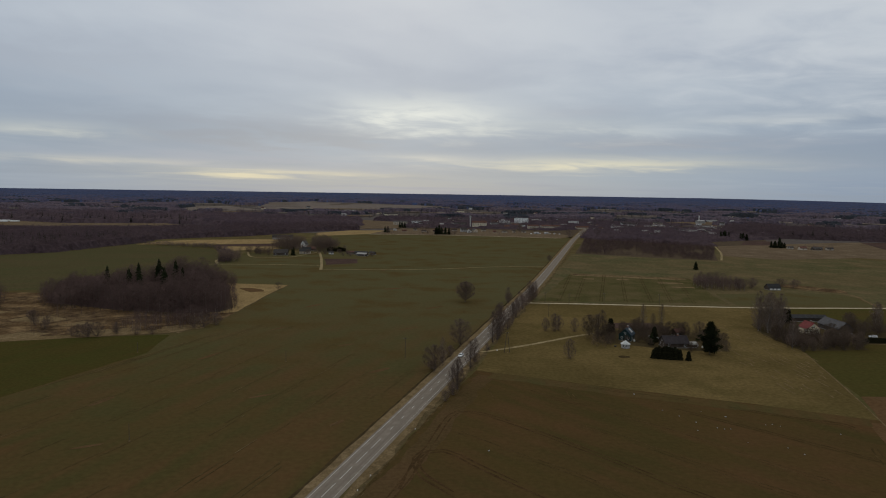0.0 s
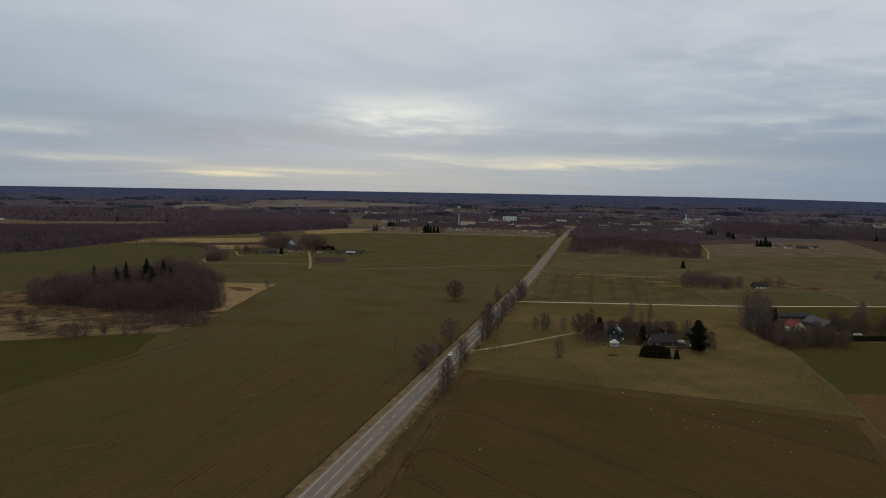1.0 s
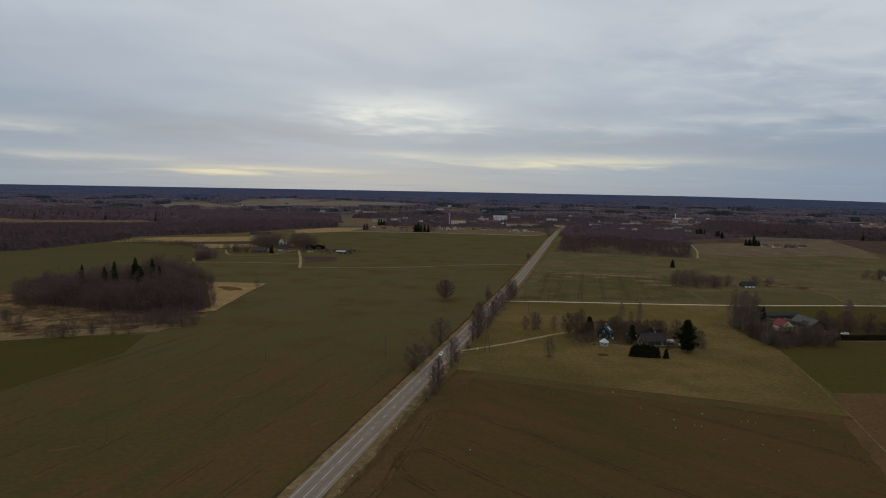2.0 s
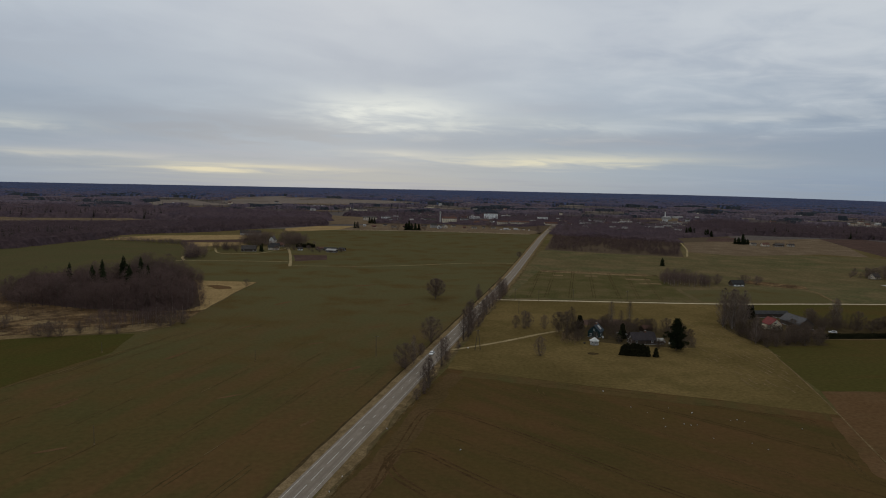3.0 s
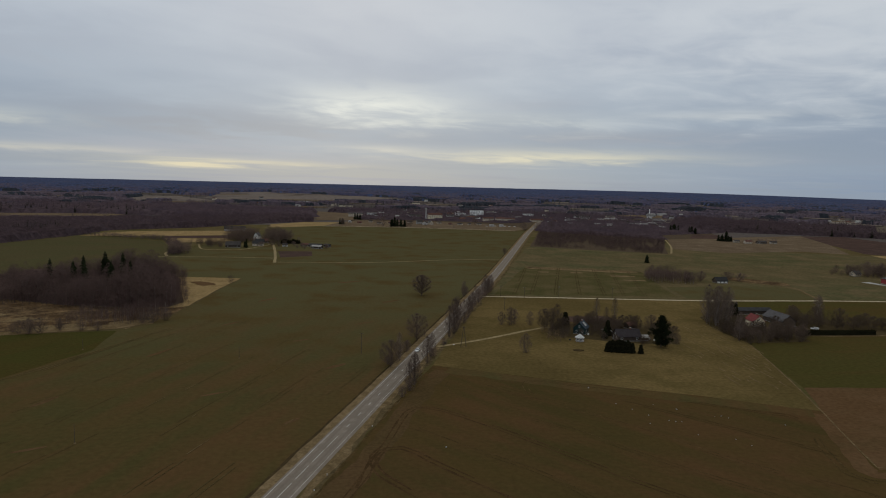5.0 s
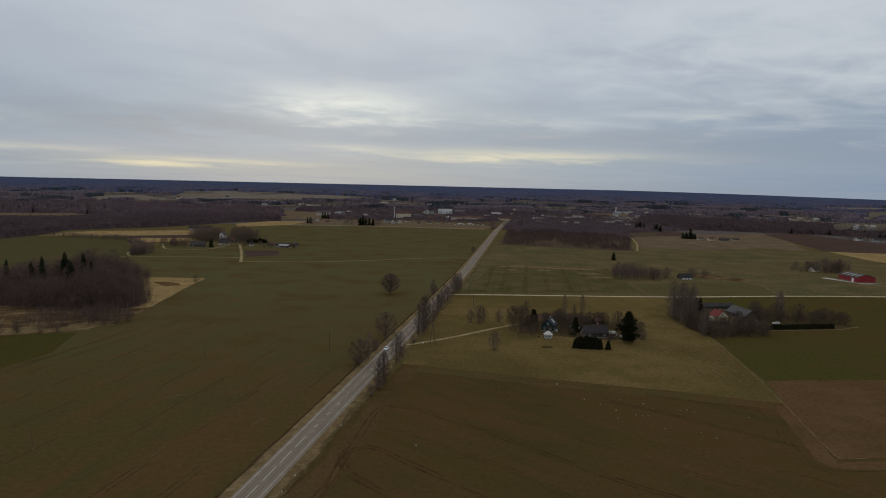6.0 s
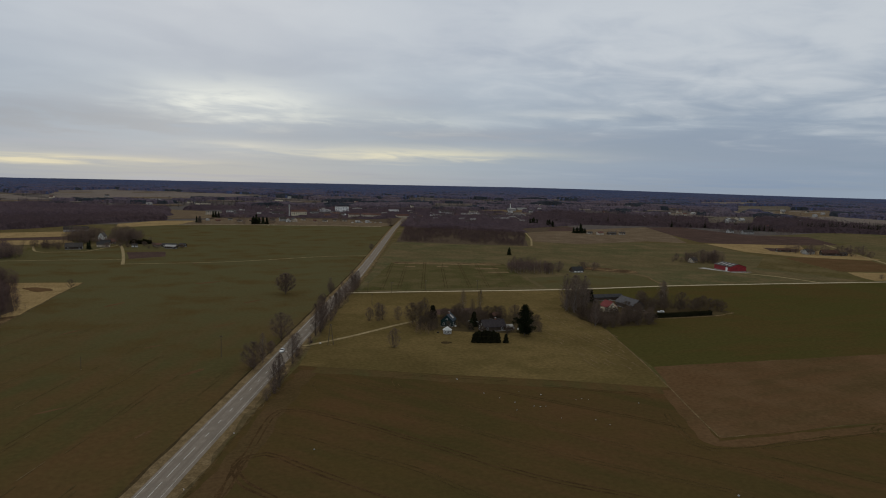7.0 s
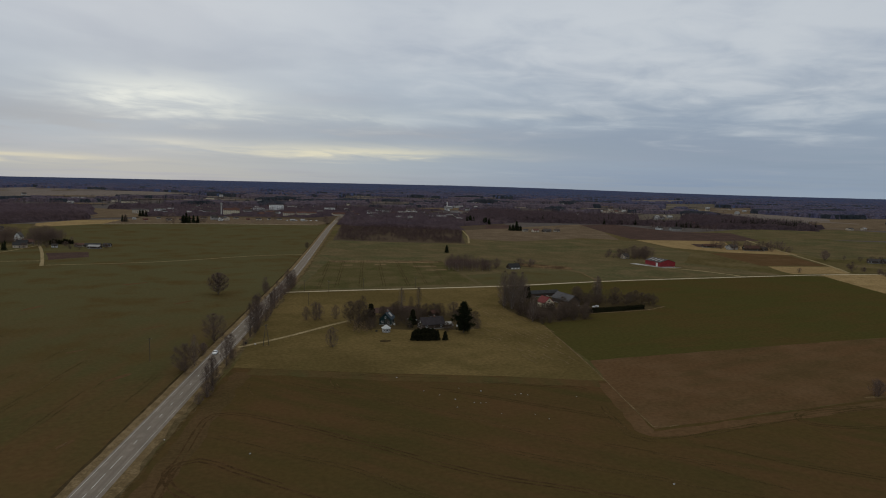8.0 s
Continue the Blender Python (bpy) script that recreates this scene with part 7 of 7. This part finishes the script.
patch("yard", [(88.4, 331.4), (91, 330.2), (93.6, 331.4), (94.2, 334), (91.6, 335.6), (88.8, 334.6)], M["ditch"], 0.07, "small dark flower bed in grass", "flower bed", 1.0, 0.4)
for n, (x, y, w, h, key, label) in enumerate(((134.2, 356.8, 2.6, 1.3, "log", "stack of weathered firewood beside a house"), (137.0, 358.6, 2.0, 1.0, "grey_wall", "stack of grey boards beside a house"), (139.5, 356.2, 1.6, 0.9, "white", "pale covered heap beside a house"),
                                                  (106.5, 369.5, 1.2, 0.9, "white", "white water tank beside a green house"), (92.5, 355.5, 0.9, 0.7, "black", "dark compost bin in a garden"), (118.5, 381.5, 1.6, 0.8, "sheet", "pale boards laid behind a car"),
                                                  (241.0, 392.0, 2.0, 1.2, "log", "stack of firewood in a farm yard"), (236.0, 396.0, 1.4, 1.0, "sheet", "pale covered heap in a farm yard"))):
    heap = thing("stack", pose(x, y, 0, 0, 0, 25 * n), label, "stack", "stacks in gardens")
    for k in range(4):
        part("layer", Soup().box(-w / 2 + 0.06 * (k % 2), -0.5, h * k / 4, w / 2 - 0.05 * k, 0.5 - 0.03 * k, h * (k + 0.9) / 4).mesh("layer", M[key], 0.03), heap)
hedge(230, 373, 280, 376.5, 1.8, 2.6, "long low dark clipped hedge at a field edge", 8)
bin_ = thing("bin", pose(24.2, 344, 0), "small black bin beside a drive entrance", "bin")
part("body", Soup().tube((0, 0, 0), (0, 0, 1.0), 0.42, 0.5, 10).mesh("body", M["black"]), bin_)
part("lid", Soup().tube((0, 0, 1.0), (0, 0, 1.12), 0.54, 0.5, 10).mesh("lid", M["rubber"]), bin_)
stone = thing("marker_stone", pose(28.5, 342.5, 0), "low white painted stone beside a drive", "stone")
part("block", Soup().box(-0.4, -0.3, -0.1, 0.4, 0.3, 0.4).mesh("block", M["white"], 0.12), stone)
for s_, o_ in ((-2, 7.2), (-12, 7.4), (38, 7.8)):
    x, y, _ = at_road(s_, o_)
    st = thing("marker_stone", pose(x, y, 0), "small white roadside marker stone on the verge", "stone", "marker stones")
    part("block", Soup().tube((0, 0, -0.1), (0, 0, 0.42), 0.15, 0.11, 8).mesh("block", M["white"]), st)
for n in range(9):
    place(PROTO["thuja"], -152 + 2.7 * n, 894 + 0.6 * n + (n % 2), 1.25 + 0.14 * (n * 3 % 4), n * 50, "dark bushy evergreen in a farm row", 0.8, "evergreens at the farm")

# ---- poles ----


def pole_thing(x, y, height, label, cross=True, legs=1, turn_=0.0):
    root = thing("power_pole", pose(x, y, 0, 0, 0, turn_), label, "power pole")
    if legs == 1:
        part("post", Soup().tube((0, 0, -0.2), (0, 0, height), 0.15 if height > 6.5 else 0.10, 0.11 if height > 6.5 else 0.07, 8).mesh("post", M["wood_pole"]), root)
    else:
        for side in (-1, 1):
            part("post", Soup().tube((side * 1.5, 0, -0.2), (side * 0.12, 0, height), 0.17, 0.12, 8).mesh("post", M["wood_pole"]), root)
        part("brace", Soup().tube((-0.85, 0, height * 0.45), (0.85, 0, height * 0.45), 0.07, 0.07, 6).mesh("brace", M["wood_pole"]), root)
    if cross:
        arm = part("crossarm", Soup().box(-0.9, -0.06, height - 0.6, 0.9, 0.06, height - 0.45).mesh("crossarm", M["wood_pole"]), root)
        for u in (-0.75, 0.0, 0.75):
            part("insulator", Soup().tube((u, 0, height - 0.45), (u, 0, height - 0.22), 0.06, 0.04, 6).mesh("insulator", M["grey_wall"]), arm)
    part("foot", Soup().tube((0, 0, -0.1), (0, 0, 0.35), 0.5 if legs == 1 else 0.9, 0.25, 8).mesh("foot", M["verge"]), root, "tuft of dry grass round the foot")


for x, y, h, legs in ((-17.5, 322.0, 10.5, 1), (-73, 313, 5.5, 1), (-99, 210, 6, 1), (33.2, 338.5, 10.5, 2), (-149, 327, 5, 1), (27.3, 360, 7, 1), (76, 496.5, 8, 1), (93, 492.5, 8, 1), (120, 498, 8, 1), (160, 495, 8, 1), (70, 440, 8.5, 1)):
    pole_thing(x, y, h, "weathered wooden power pole in a field" if legs == 1 else "two-legged wooden power pole beside a drive", h > 7.5, legs, 15)

# ---- vehicles ----


def car(x, y, turn_, label, estate=False):
    root = thing("car", pose(x, y, 0.0, 0, 0, turn_), label, "car")
    side = [(-2.15, 0.32), (-2.2, 0.75), (-2.05, 0.95), (-1.75, 1.02), (-1.25, 1.42), (-0.4, 1.48), (0.45, 1.42), (1.15, 1.0), (1.95, 0.88), (2.15, 0.68), (2.15, 0.32)]
    if estate:
        side[3:5] = [(-2.0, 1.1), (-1.8, 1.44)]
    s, n = Soup(), len(side)
    half = [0.86 if z < 1.05 else 0.66 for _, z in side]
    s.add([(-w, p, z) for (p, z), w in zip(side, half)] + [(w, p, z) for (p, z), w in zip(side, half)],
          [(k, (k + 1) % n, n + (k + 1) % n, n + k) for k in range(n)] + [tuple(range(n - 1, -1, -1)), tuple(range(n, 2 * n))])
    part("body", s.mesh("body", M["car_white"], 0.04), root)
    glass = ((0.5, 1.40, 1.12, 1.03), (-1.68, 1.08, -1.28, 1.40) if not estate else (-1.96, 1.14, -1.82, 1.4))
    for n_, (p0, z0, p1, z1) in enumerate(glass):
        w0, w1 = (0.60, 0.76) if n_ == 0 else (0.76, 0.60)
        o = 0.035
        part("windscreen" if n_ == 0 else "rear_window", Soup().add([(-w0, p0, z0 + o), (w0, p0, z0 + o), (w1, p1, z1 + o), (-w1, p1, z1 + o)], [(0, 1, 2, 3)]).mesh("pane", M["glass"]), root)
    for e in (-1, 1):
        part("side_window", Soup().add([(e * 0.85, -1.35, 1.06), (e * 0.85, 0.85, 1.06), (e * 0.69, 0.4, 1.4), (e * 0.69, -1.1, 1.4)], [(0, 1, 2, 3)]).mesh("pane", M["glass"]), root)
        part("headlight", Soup().box(e * 0.68 - 0.17, 2.02, 0.62, e * 0.68 + 0.17, 2.19, 0.8).mesh("headlight", M["lamp_glass"]), root)
        part("tail_light", Soup().box(e * 0.7 - 0.14, -2.22, 0.66, e * 0.7 + 0.14, -2.08, 0.86).mesh("tail_light", M["tail"]), root)
        for p in (-1.35, 1.35):
            wheel = part("wheel", Soup().tube((e * 0.72, p, 0.33), (e * 0.9, p, 0.33), 0.33, 0.33, 14).mesh("tyre", M["rubber"]), root)
            part("rim", Soup().tube((e * 0.89, p, 0.33), (e * 0.915, p, 0.33), 0.2, 0.2, 10).mesh("rim", M["chrome"]), wheel)
    return root


x, y, bearing = at_road(142, -1.7)
ob = car(x, y, bearing + 180, "white hatchback driving on the country road")
ob.location.z = 0.3
car(251, 389, 75, "white estate car parked behind a hedge", True)
car(120.2, 374.6, 60, "white car parked beside a house")
for n in range(7):
    car(176 + n * 9.5, 1356 + (n % 3) * 4, 80, "white car parked at a town edge")

for proto in PROTO.values():
    for ob in (*proto.children_recursive, proto):
        bpy.data.objects.remove(ob)
